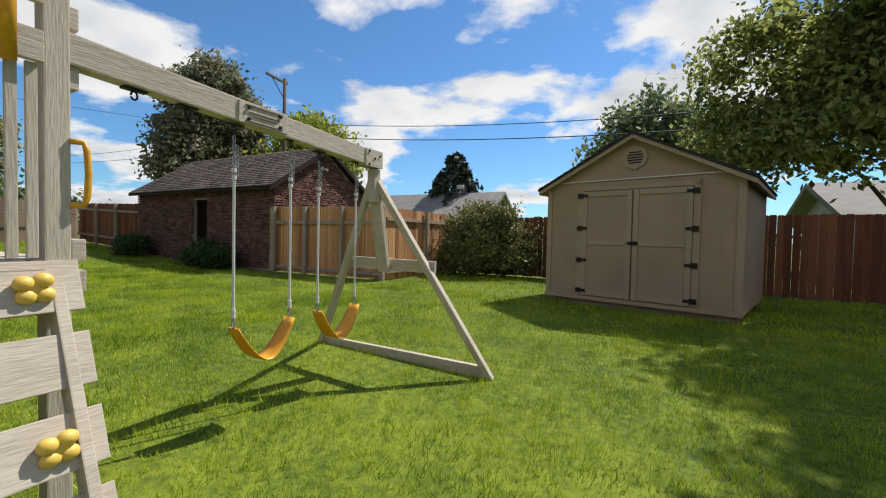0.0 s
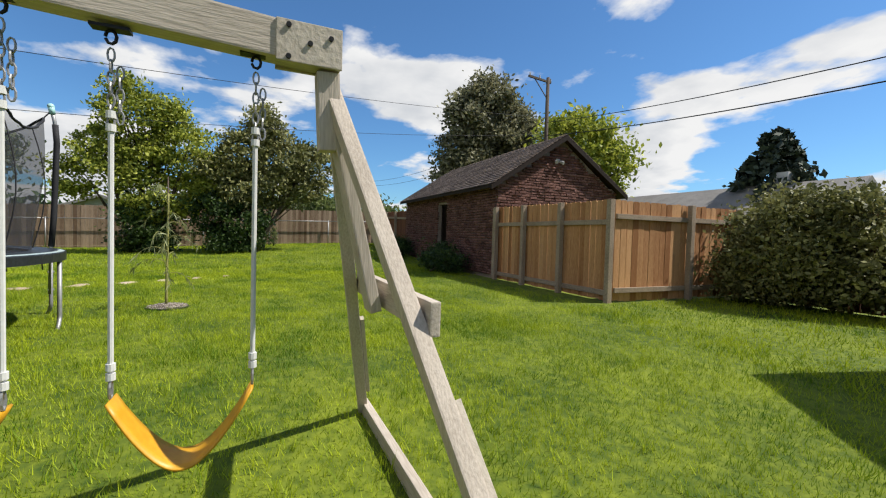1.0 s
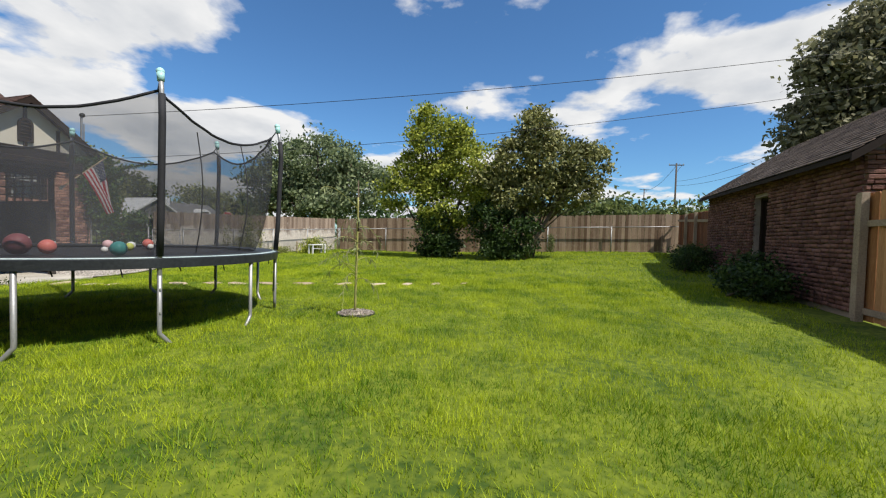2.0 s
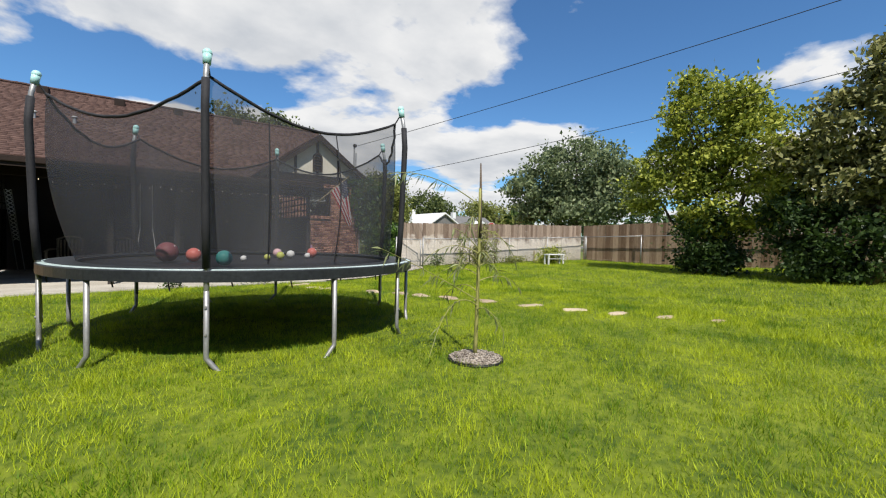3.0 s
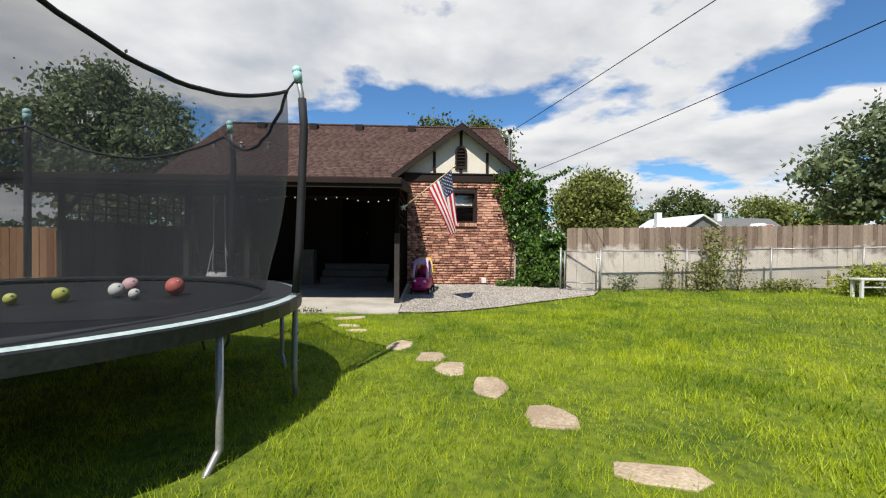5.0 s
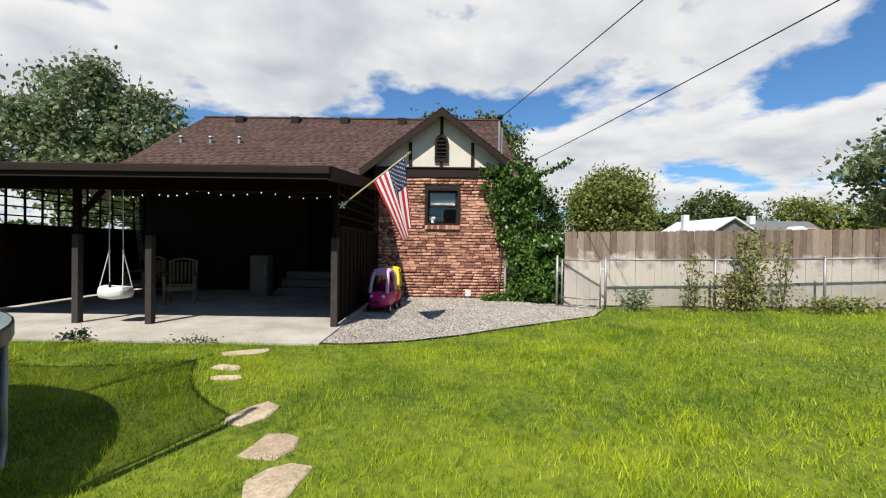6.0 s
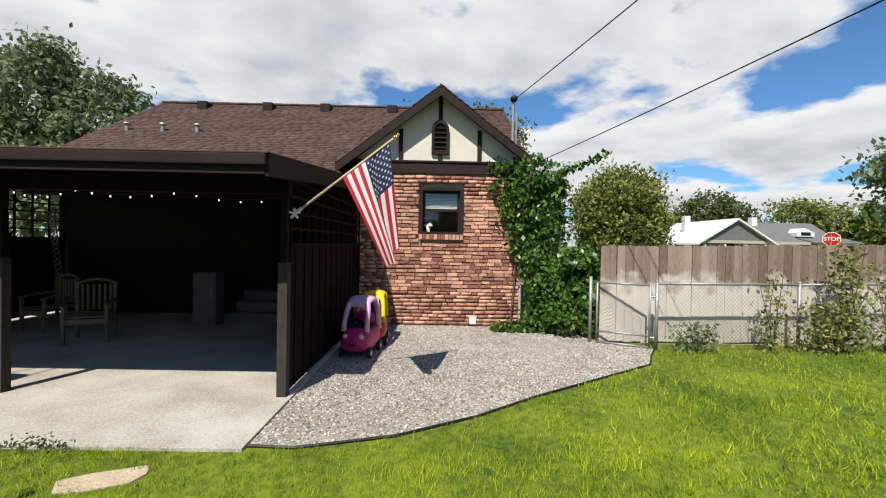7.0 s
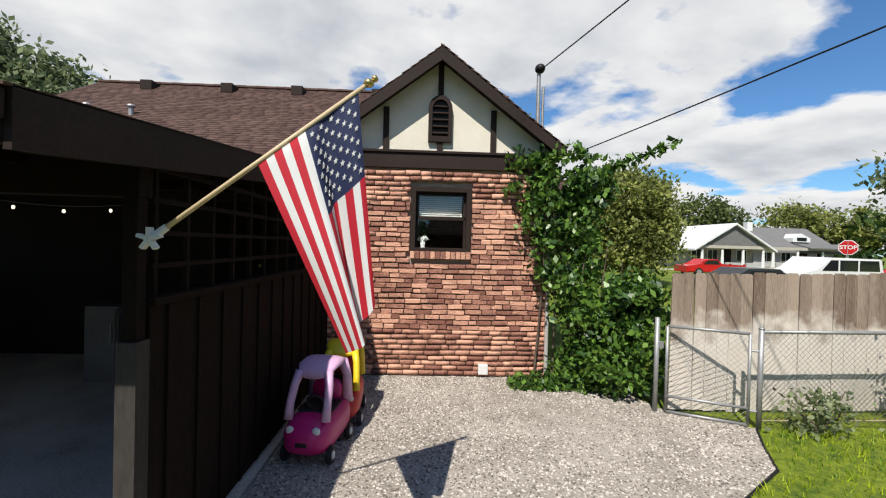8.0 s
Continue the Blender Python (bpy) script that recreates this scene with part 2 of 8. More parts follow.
MAT["toy_red"] = shader("red_plastic", (0.39, 0.00936, 0.0156), (0.4836, 0.0195, 0.0234), 0.4, 2, 30, 0.02, spec=0.5)
MAT["toy_yellow"] = shader("toy_yellow_plastic", (0.5928, 0.429, 0.0117), (0.6864, 0.5148, 0.0234), 0.4, 2, 30, 0.02, spec=0.5)
MAT["toy_black"] = shader("black_plastic", (0.00936, 0.00936, 0.00936), (0.0234, 0.0234, 0.0234), 0.5, 3, 40, 0.02)
MAT["white"] = shader("white_paint", (0.5616, 0.5616, 0.546), (0.6552, 0.6552, 0.6396), 0.55, 3, 60, 0.05)
MAT["offwhite"] = shader("pale_grey_paint", (0.312, 0.3042, 0.2886), (0.4056, 0.3978, 0.3822), 0.6, 3, 60, 0.05)
# Dull grey; on the patio cabinet and steps it is off-white with shade painted in.
MAT["dim_grey"] = shader("dull_and_shaded_grey", (0.1014, 0.0975, 0.0936), (0.1638, 0.1599, 0.156), 0.7, 3, 60, 0.1)
MAT["chair_wood"] = shader("pale_weathered_chair_wood", (0.10, 0.082, 0.06), (0.22, 0.185, 0.14), 0.8, 3, 40, 0.2)
MAT["grey_roof"] = shader("grey_roof_felt", (0.156, 0.1482, 0.1404), (0.2808, 0.2652, 0.2496), 0.9, 2, 60, 0.2)
MAT["white_roof"] = shader("white_roof_felt", (0.5148, 0.5148, 0.5148), (0.624, 0.624, 0.624), 0.8, 2, 60, 0.1)
MAT["asphalt"] = shader("asphalt", (0.0585, 0.0585, 0.0585), (0.1248, 0.1209, 0.117), 0.92, 2, 80, 0.3)
MAT["tyre"] = shader("tyre_rubber", (0.00936, 0.00936, 0.00936), (0.0234, 0.0234, 0.0234), 0.8, 6, 60, 0.1)
MAT["car_red"] = shader("red_car_paint", (0.39, 0.00936, 0.00936), (0.4524, 0.0156, 0.0156), 0.25, 1, 30, 0, spec=0.6)
MAT["car_white"] = shader("white_car_paint", (0.5928, 0.5928, 0.5928), (0.6396, 0.6396, 0.6396), 0.25, 1, 30, 0, spec=0.6)
MAT["car_dark"] = shader("dark_car_paint", (0.0156, 0.01716, 0.0195), (0.0312, 0.03276, 0.0351), 0.25, 1, 30, 0, spec=0.6)
MAT["wire"] = shader("black_cable", (0.0078, 0.0078, 0.0078), (0.0156, 0.0156, 0.0156), 0.6, 3, 30, 0)
MAT["pole_brown"] = shader("creosote_pole", (0.0468, 0.0351, 0.0273), (0.1092, 0.0858, 0.0663), 0.9, 3, 30, 0.3, stretch=(1, 1, 0.3))


def glass_material(name, tint, rough=0.02):
    m = bpy.data.materials.new(name)
    m.use_nodes = True
    b = m.node_tree.nodes["Principled BSDF"]
    b.inputs["Base Color"].default_value, b.inputs["Roughness"].default_value = (*tint, 1), rough
    b.inputs["Transmission Weight"].default_value, b.inputs["IOR"].default_value = 1.0, 1.45
    return m


MAT["glass"] = glass_material("window_glass", (0.9, 0.95, 0.95))
MAT["car_glass"] = shader("dark_car_glass", (0.00936, 0.01092, 0.01248), (0.0156, 0.01716, 0.0195), 0.06, 1, 30, 0, spec=0.7)
MAT["bulb"] = bpy.data.materials.new("warm_bulb")
MAT["bulb"].use_nodes = True
MAT["bulb"].node_tree.nodes["Principled BSDF"].inputs["Emission Color"].default_value = (1.0, 0.86, 0.62, 1)
MAT["bulb"].node_tree.nodes["Principled BSDF"].inputs["Emission Strength"].default_value = 1.2


# ---- building helpers ----
def ease(v):
    v = min(1.0, max(0.0, v))
    return v * v * (3 - 2 * v)


def gz(x, y):
    """Height of the lawn: lower by the play set, rising gently to the far corner."""
    return 0.10 - 0.08 * ease((4.6 - x) / 2.6) + ease((x - 12) / 12.5) * (0.10 + 0.42 * ease((5 - y) / 14))


def gz_np(x, y):
    e = lambda v: (lambda u: u * u * (3 - 2 * u))(np.clip(v, 0, 1))
    return 0.10 - 0.08 * e((4.6 - x) / 2.6) + e((x - 12) / 12.5) * (0.10 + 0.42 * e((5 - y) / 14))


def link_parent(ob, parent):
    if parent is not None:
        ob.parent = parent
        if parent.type == "EMPTY":
            ob.matrix_parent_inverse = parent.matrix_basis.inverted()
    return ob


def thing(name, at, label, category, group="", kind=""):
    ob = new(name)
    ob.empty_display_size = 0.1
    ob.location = at
    ob.matrix_basis = Matrix.Translation(at)
    return tagged(ob, label, category, group, kind)


def part(name, bm, material, parent=None, label="", smooth=False):
    me = bpy.data.meshes.new(name)
    bmesh.ops.recalc_face_normals(bm, faces=bm.faces)
    bm.to_mesh(me)
    bm.free()
    for mt in material if isinstance(material, (list, tuple)) else (material,):
        me.materials.append(mt)
    if smooth:
        me.polygons.foreach_set("use_smooth", [True] * len(me.polygons))
    ob = link_parent(new(name, me), parent)
    return tagged(ob, label) if label else ob


def piece(name, me, parent, m):
    ob = new(name, me)
    if parent is not None:
        ob.parent = parent
        if parent.type == "EMPTY":
            ob.matrix_parent_inverse = parent.matrix_basis.inverted()
    ob.matrix_basis = m
    return ob


def box(bm, x0, x1, y0, y1, z0, z1, m=None, bevel=0.0):
    got = bmesh.ops.create_cube(bm, size=1.0)
    t = Matrix.Translation(((x0 + x1) / 2, (y0 + y1) / 2, (z0 + z1) / 2)) @ Matrix.Diagonal((x1 - x0, y1 - y0, z1 - z0, 1))
    bmesh.ops.transform(bm, matrix=(m @ t) if m else t, verts=got["verts"])
    if bevel:
        edges = list({e for v in got["verts"] for e in v.link_edges})
        bmesh.ops.bevel(bm, geom=edges, offset=bevel, segments=2, affect="EDGES", profile=0.7)
    return bm


def bx(*a, **k):
    return box(bmesh.new(), *a, **k)


def beam(bm, a, b, w, h, up=(0, 0, 1), bevel=0.006):
    """A straight timber from a to b, w wide and h deep along up."""
    a, b = Vector(a), Vector(b)
    d = (b - a).normalized()
    u = Vector(up)
    s = d.cross(u)
    if s.length < 1e-4:
        s = d.cross(Vector((1, 0, 0)))
    s.normalize()
    u = s.cross(d).normalized()
    m = Matrix((s, d, u)).transposed().to_4x4()
    m.translation = (a + b) / 2
    return box(bm, -w / 2, w / 2, -(b - a).length / 2, (b - a).length / 2, -h / 2, h / 2, m, bevel)


def rod(bm, a, b, r0, r1=None, n=10, caps=True):
    a, b = Vector(a), Vector(b)
    d = b - a
    q = d.to_track_quat("Z", "Y").to_matrix().to_4x4()
    q.translation = (a + b) / 2
    bmesh.ops.create_cone(bm, cap_ends=caps, segments=n, radius1=r0, radius2=r0 if r1 is None else r1, depth=d.length, matrix=q)
    return bm


def tube(bm, pts, r, n=6):
    """A bent tube through the points, r wide or a list of widths."""
    pts = [Vector(p) for p in pts]
    rings = []
    side = None
    for k, p in enumerate(pts):
        d = (pts[min(k + 1, len(pts) - 1)] - pts[max(k - 1, 0)]).normalized()
        if side is None:
            side = d.orthogonal().normalized()
        side = (side - d * side.dot(d)).normalized()
        o = d.cross(side)
        rr = r[k] if isinstance(r, (list, tuple)) else r
        rings.append([bm.verts.new(p + (side * math.cos(t) + o * math.sin(t)) * rr) for t in (2 * math.pi * j / n for j in range(n))])
    for a, b in zip(rings, rings[1:]):
        for j in range(n):
            bm.faces.new((a[j], a[(j + 1) % n], b[(j + 1) % n], b[j]))
    bm.faces.new(list(reversed(rings[0])))
    bm.faces.new(rings[-1])
    return bm


def ball(bm, c, rx, ry=None, rz=None, seg=12, rings=8):
    m = Matrix.Translation(c) @ Matrix.Diagonal((rx, ry or rx, rz or rx, 1))
    bmesh.ops.create_uvsphere(bm, u_segments=seg, v_segments=rings, radius=1.0, matrix=m)
    return bm


def prism(bm, outline, axis, a, b):
    """An outline of (u, v) pushed from a to b along axis 'x' (u is y) or 'y' (u is x); v is height."""
    put = (lambda u, v, w: (w, u, v)) if axis == "x" else (lambda u, v, w: (u, w, v))
    f = [bm.verts.new(put(u, v, a)) for u, v in outline]
    g = [bm.verts.new(put(u, v, b)) for u, v in outline]
    bm.faces.new(f)
    bm.faces.new(list(reversed(g)))
    for k in range(len(f)):
        j = (k + 1) % len(f)
        bm.faces.new((f[k], f[j], g[j], g[k]))
    return bm


def poly_mesh(name, verts, size, material, parent=None, smooth=False):
    """A mesh of loose faces: verts is an array (count, size, 3)."""
    count = len(verts)
    me = bpy.data.meshes.new(name)
    me.vertices.add(count * size)
    me.vertices.foreach_set("co", np.ascontiguousarray(verts, dtype=np.float32).ravel())
    me.loops.add(count * size)
    me.loops.foreach_set("vertex_index", np.arange(count * size, dtype=np.int32))
    me.polygons.add(count)
    me.polygons.foreach_set("loop_start", np.arange(0, count * size, size, dtype=np.int32))
    me.polygons.foreach_set("loop_total", np.full(count, size, dtype=np.int32))
    me.update(calc_edges=True)
    me.materials.append(material)
    return link_parent(new(name, me), parent)


BOX_FACES = np.array([[0, 3, 2, 1], [4, 5, 6, 7], [0, 1, 5, 4], [1, 2, 6, 5], [2, 3, 7, 6], [3, 0, 4, 7]])


def joined_boxes(name, corners, material, parent=None):
    """Many closed boxes in one mesh: corners is an array (count, 8, 3), lower ring then upper ring."""
    count = len(corners)
    me = bpy.data.meshes.new(name)
    me.vertices.add(count * 8)
    me.vertices.foreach_set("co", np.asarray(corners, dtype=np.float32).ravel())
    faces = (BOX_FACES[None] + 8 * np.arange(count)[:, None, None]).reshape(-1, 4)
    me.loops.add(faces.size)
    me.loops.foreach_set("vertex_index", faces.ravel().astype(np.int32))
    me.polygons.add(len(faces))
    me.polygons.foreach_set("loop_start", np.arange(0, faces.size, 4, dtype=np.int32))
    me.polygons.foreach_set("loop_total", np.full(len(faces), 4, dtype=np.int32))
    me.update(calc_edges=True)
    me.materials.append(material)
    return link_parent(new(name, me), parent)


def unit_boxes():
    return np.array([[x, y, z] for z in (-0.5, 0.5) for x, y in ((-0.5, -0.5), (0.5, -0.5), (0.5, 0.5), (-0.5, 0.5))])


rng = np.random.default_rng(5)

# ---- ground ----
def ground_sheet():
    xs = sorted(set([-900, -300, -100, -40, -15] + [round(-8 + 0.5 * k, 3) for k in range(70)] + [30, 40, 60, 100, 300, 900]))
    ys = sorted(set([-900, -300, -100, -40, -20] + [round(-14 + 0.5 * k, 3) for k in range(50)] + [15, 30, 60, 100, 300, 900]))
    bm = bmesh.new()
    grid = []
    for y in ys:
        grid.append([bm.verts.new((x, y, gz(x, y) if -8 <= x <= 27 and -14 <= y <= 11 else (gz(min(27, max(-8, x)), min(11, max(-14, y))) if abs(x) < 42 and abs(y) < 42 else 0.0))) for x in xs])
    for r, s in zip(grid, grid[1:]):
        for k in range(len(xs) - 1):
            bm.faces.new((r[k], r[k + 1], s[k + 1], s[k]))
    return tagged(part("ground", bm, MAT["lawn"], smooth=True), "green mown lawn with yellow-green patches", "lawn", kind="structure")


ground_sheet()

# patio slab and gravel yard
SLAB_Z = 0.13
slab = tagged(part("patio_slab", bx(2.6, 9.52, 4.64, 10.45, -0.05, SLAB_Z, bevel=0.008), MAT["concrete"]), "pale worn concrete patio slab", "patio", kind="structure")


GRAVEL = [(9.53, 4.72), (9.9, 4.70), (10.66, 4.92), (11.4, 5.35), (12.08, 5.88), (13.0, 6.5), (13.94, 7.13), (14.2, 7.6), (14.42, 7.95), (13.7, 8.42), (13.4, 9.3), (12.7, 9.62), (9.53, 9.62)]
bm = bmesh.new()
bm.faces.new([bm.verts.new((x, y, gz(x, y) + 0.012)) for x, y in GRAVEL])
gravel = tagged(part("gravel_bed", bm, MAT["gravel"]), "light grey gravel yard beside the patio", "gravel", kind="structure")


part("edging", tube(bmesh.new(), [(x, y, gz(x, y) + 0.012) for x, y in GRAVEL[:9]], 0.014, 6), MAT["black"], gravel, "dark plastic lawn edging")


def inside(px, py, outline):
    ins = np.zeros(len(px), bool)
    for (x0, y0), (x1, y1) in zip(outline, outline[1:] + outline[:1]):
        if y0 == y1:
            continue
        ins ^= ((y0 > py) != (y1 > py)) & (px < (x1 - x0) * (py - y0) / (y1 - y0) + x0)
    return ins


# ---- fences ----
def bleached_boards():
    """Grey-brown boards whose lower part is whitened by years of sprinkler water."""
    m = shader("bleached_fence_board", (0.130, 0.088, 0.064), (0.33, 0.256, 0.20), 0.88, 2.2, 40, 0.4, piece=0.35, stretch=(3, 3, 0.5))
    n, l = m.node_tree.nodes, m.node_tree.links
    b = n["Principled BSDF"]
    src = b.inputs["Base Color"].links[0].from_socket
    co, sep, noi = n.new("ShaderNodeTexCoord"), n.new("ShaderNodeSeparateXYZ"), n.new("ShaderNodeTexNoise")
    geo = n.new("ShaderNodeNewGeometry")
    noi.inputs["Scale"].default_value, noi.inputs["Detail"].default_value = 4.0, 5.0
    l.new(geo.outputs["Position"], noi.inputs["Vector"])
    l.new(co.outputs["Object"], sep.inputs[0])
    k, a = n.new("ShaderNodeMath"), n.new("ShaderNodeMath")
    k.operation, k.inputs[1].default_value, k.inputs[2].default_value = "MULTIPLY_ADD", 0.7, -0.35
    l.new(noi.outputs["Fac"], k.inputs[0])
    a.operation = "ADD"
    l.new(sep.outputs[2], a.inputs[0])
    l.new(k.outputs[0], a.inputs[1])
    r = n.new("ShaderNodeValToRGB")
    r.color_ramp.elements[0].position, r.color_ramp.elements[1].position = 0.50, 0.68
    r.color_ramp.elements[0].color, r.color_ramp.elements[1].color = (0.85, 0.85, 0.85, 1), (0, 0, 0, 1)
    l.new(a.outputs[0], r.inputs[0])
    mx = n.new("ShaderNodeMix")
    mx.data_type = "RGBA"
    l.new(r.outputs[0], mx.inputs[0])
    l.new(src, mx.inputs[6])
    mx.inputs[7].default_value = (0.62, 0.565, 0.50, 1)
    l.new(mx.outputs[2], b.inputs["Base Color"])
    return m


MAT["fence_bleached"] = bleached_boards()



def board_mesh(name, material, w, thick=0.018):
    """A fence picket one metre high with clipped top corners."""
    bm = bmesh.new()
    prism(bm, [(-w / 2, 0), (w / 2, 0), (w / 2, 0.985), (w / 2 - 0.02, 1.0), (-w / 2 + 0.02, 1.0), (-w / 2, 0.985)], "y", -thick / 2, thick / 2)
    me = bpy.data.meshes.new(name)
    bmesh.ops.recalc_face_normals(bm, faces=bm.faces)
    bm.to_mesh(me)
    bm.free()
    me.materials.append(material)
    return me


def board_fence(name, a, b, top_a, top_b, material, label, side, width=0.14, posts=(), rails=(0.3, 1.45), rail_side=True, stuff=False, post_h=0.0):
    """Pickets from a to b (plan), rails and posts on the side given by side (+1: to the left of a to b)."""
    a, b = Vector(a), Vector(b)
    d = (b - a).normalized()
    n = Vector((-d.y, d.x)) * side
    ang = math.atan2(d.y, d.x)
    t = thing(name, (a.x, a.y, gz(a.x, a.y)), label, "fence", kind="structure")
    me = board_mesh("fence_board", material, width - 0.006)
    count = int((b - a).length / width)
    r = random.Random(name)
    for k in range(count):
        s = (k + 0.5) * width
        p = a + d * s
        f = s / (b - a).length
        z0 = gz(p.x, p.y) + 0.02 + r.uniform(-0.01, 0.02)
        h = top_a + (top_b - top_a) * f - z0 + r.uniform(-0.012, 0.012)
        m = Matrix.Translation((p.x + n.x * r.uniform(-0.004, 0.004), p.y + n.y * r.uniform(-0.004, 0.004), z0)) @ Matrix.Rotation(ang + r.uniform(-0.03, 0.03), 4, "Z") @ Matrix.Rotation(r.uniform(-0.006, 0.006), 4, "Y") @ Matrix.Diagonal((1, 1, h, 1))
        piece("fence_board", me, t, m)
    for z in rails:
        bm = bmesh.new()
        o = n * 0.035
        beam(bm, (a.x + o.x, a.y + o.y, z + gz(a.x, a.y)), (b.x + o.x, b.y + o.y, z + gz(b.x, b.y)), 0.045, 0.09)
        part("rail", bm, MAT["rail"], t)
    for s in posts:
        p = a + d * s + n * 0.085
        bm = bmesh.new()
        top = top_a + (top_b - top_a) * s / (b - a).length + post_h
        g = gz(p.x, p.y)
        box(bm, -0.05, 0.05, -0.05, 0.05, g - 0.05, top, Matrix.Translation((p.x, p.y, 0)) @ Matrix.Rotation(ang, 4, "Z"), 0.006)
        part("fence_post", bm, MAT["rail"], t)
    return t


board_fence("north_fence", (13.72, 8.42), (24.5, 8.30), 1.74, 1.98, MAT["fence_bleached"], "weathered grey-brown board fence bleached white below", -1, rails=())
board_fence("east_fence", (24.6, 8.2), (24.6, -9.45), 1.98, 2.42, MAT["fence"], "weathered brown board fence along the far lawn", -1, rails=())
board_fence("garage_link_fence", (18.5, -9.05), (24.5, -9.42), 2.2, 2.36, MAT["fence_red"], "reddish stained board fence beside the brick garage", 1, rails=(0.4, 1.5), posts=(1.9, 3.8))
board_fence("side_fence", (7.15, -9.0), (11.12, -9.0), 1.91, 1.97, MAT["fence_orange"], "orange-brown cedar fence with grey posts and rails", 1, rails=(0.16, 1.42), posts=(0.0, 1.32, 2.62, 3.85))
board_fence("return_fence", (7.15, -9.02), (7.15, -12.4), 1.91, 1.89, MAT["fence_orange"], "orange-brown cedar fence with grey posts and rails", -1, rails=(0.22, 1.52), posts=(1.85, 3.3))
board_fence("south_fence", (7.1, -12.4), (-8.0, -12.15), 1.80, 1.88, MAT["fence_red"], "red-brown stained board fence in tree shade", -1, rails=())
board_fence("west_fence", (-8.0, -12.15), (-8.0, 6.1), 1.85, 1.6, MAT["fence"], "plain weathered board fence closing the yard", -1, rails=())
board_fence("patio_fence", (-8.0, 6.1), (2.95, 6.1), 1.55, 1.55, MAT["fence_orange"], "light brown board fence beside the patio", 1, rails=())


# chain link in front of the north and east fences
def chain_link(name, pts, label, mesh_between=()):
    """Posts at pts with a top rail; woven wire between the stretches named."""
    t = thing(name, (pts[0][0], pts[0][1], gz(pts[0][0], pts[0][1])), label, "fence", kind="structure")
    for x, y, z in pts:
        bm = bmesh.new()
        rod(bm, (x, y, gz(x, y) - 0.05), (x, y, z + 0.03), 0.027, n=12)
        ball(bm, (x, y, z + 0.035), 0.032, rz=0.02, seg=10, rings=6)
        part("fence_post", bm, MAT["galv"], t, smooth=True)
    for p, q in zip(pts, pts[1:]):
        part("rail", rod(bmesh.new(), p, q, 0.02, n=10), MAT["galv"], t, smooth=True)
        part("tension_wire", rod(bmesh.new(), (p[0], p[1] - 0.01, gz(p[0], p[1]) + 0.10), (q[0], q[1] - 0.01, gz(q[0], q[1]) + 0.10), 0.006, n=6), MAT["rail"], t)
    for k in mesh_between:
        wire_mesh(t, pts[k], pts[k + 1], gz(*pts[k][:2]) + 0.06, gz(*pts[k + 1][:2]) + 0.06)
    return t


def wire_mesh(parent, p, q, z0a, z0b, cell=0.062, r=0.0016):
    """Diamonds of crossing wire between two posts, as thin closed strips."""
    p, q = Vector(p), Vector(q)
    L = (Vector((q.x, q.y)) - Vector((p.x, p.y))).length
    rows = []
    H = p.z - z0a
    n = int(L / cell) + int(H / cell) + 2
    d = (Vector((q.x, q.y, 0)) - Vector((p.x, p.y, 0))).normalized()
    for lean in (1, -1):
        for k in range(n):
            u0 = k * cell - (H if lean > 0 else 0)
            ua, ub, va, vb = u0, u0 + H, 0.0, H
            if lean < 0:
                va, vb = H, 0.0
            if ua < 0:
                f = -ua / (ub - ua)
                ua, va = 0.0, va + (vb - va) * f
            if ub > L:
                f = (L - ua) / (ub - ua)
                ub, vb = L, va + (vb - va) * f
            if ub - ua < 0.01:
                continue
            z = lambda u, v: (z0a + (z0b - z0a) * u / L) + v * ((p.z + (q.z - p.z) * u / L) - (z0a + (z0b - z0a) * u / L)) / H
            A = Vector((p.x + d.x * ua, p.y + d.y * ua, z(ua, va)))
            B = Vector((p.x + d.x * ub, p.y + d.y * ub, z(ub, vb)))
            w = (B - A).normalized()
            o1 = Vector((-d.y, d.x, 0))
            o2 = w.cross(o1)
            off = o1 * (0.003 * lean)
            rows.append([A + off + (o1 * i + o2 * j) * r for i, j in ((-1, -1), (1, -1), (1, 1), (-1, 1))] + [B + off + (o1 * i + o2 * j) * r for i, j in ((-1, -1), (1, -1), (1, 1), (-1, 1))])
    ob = joined_boxes("wire_mesh", np.array([[tuple(v) for v in row] for row in rows]), MAT["galv"], parent)
    return tagged(ob, "woven galvanised wire mesh", kind="stuff")


NPOSTS = [(14.45, 7.96, 1.16), (16.71, 7.96, 1.18), (18.96, 7.96, 1.24), (21.48, 7.96, 1.30), (24.40, 7.96, 1.40)]
chain_link("chain_link_fence", NPOSTS, "galvanised chain link fence with round posts", range(4))
EPOSTS = [(24.42, 7.9, 1.40)] + [(24.42, 7.9 - 2.9 * k, 1.40 + 0.075 * k) for k in range(1, 7)]
chain_link("chain_link_fence", EPOSTS, "galvanised chain link posts and top rail before boards")


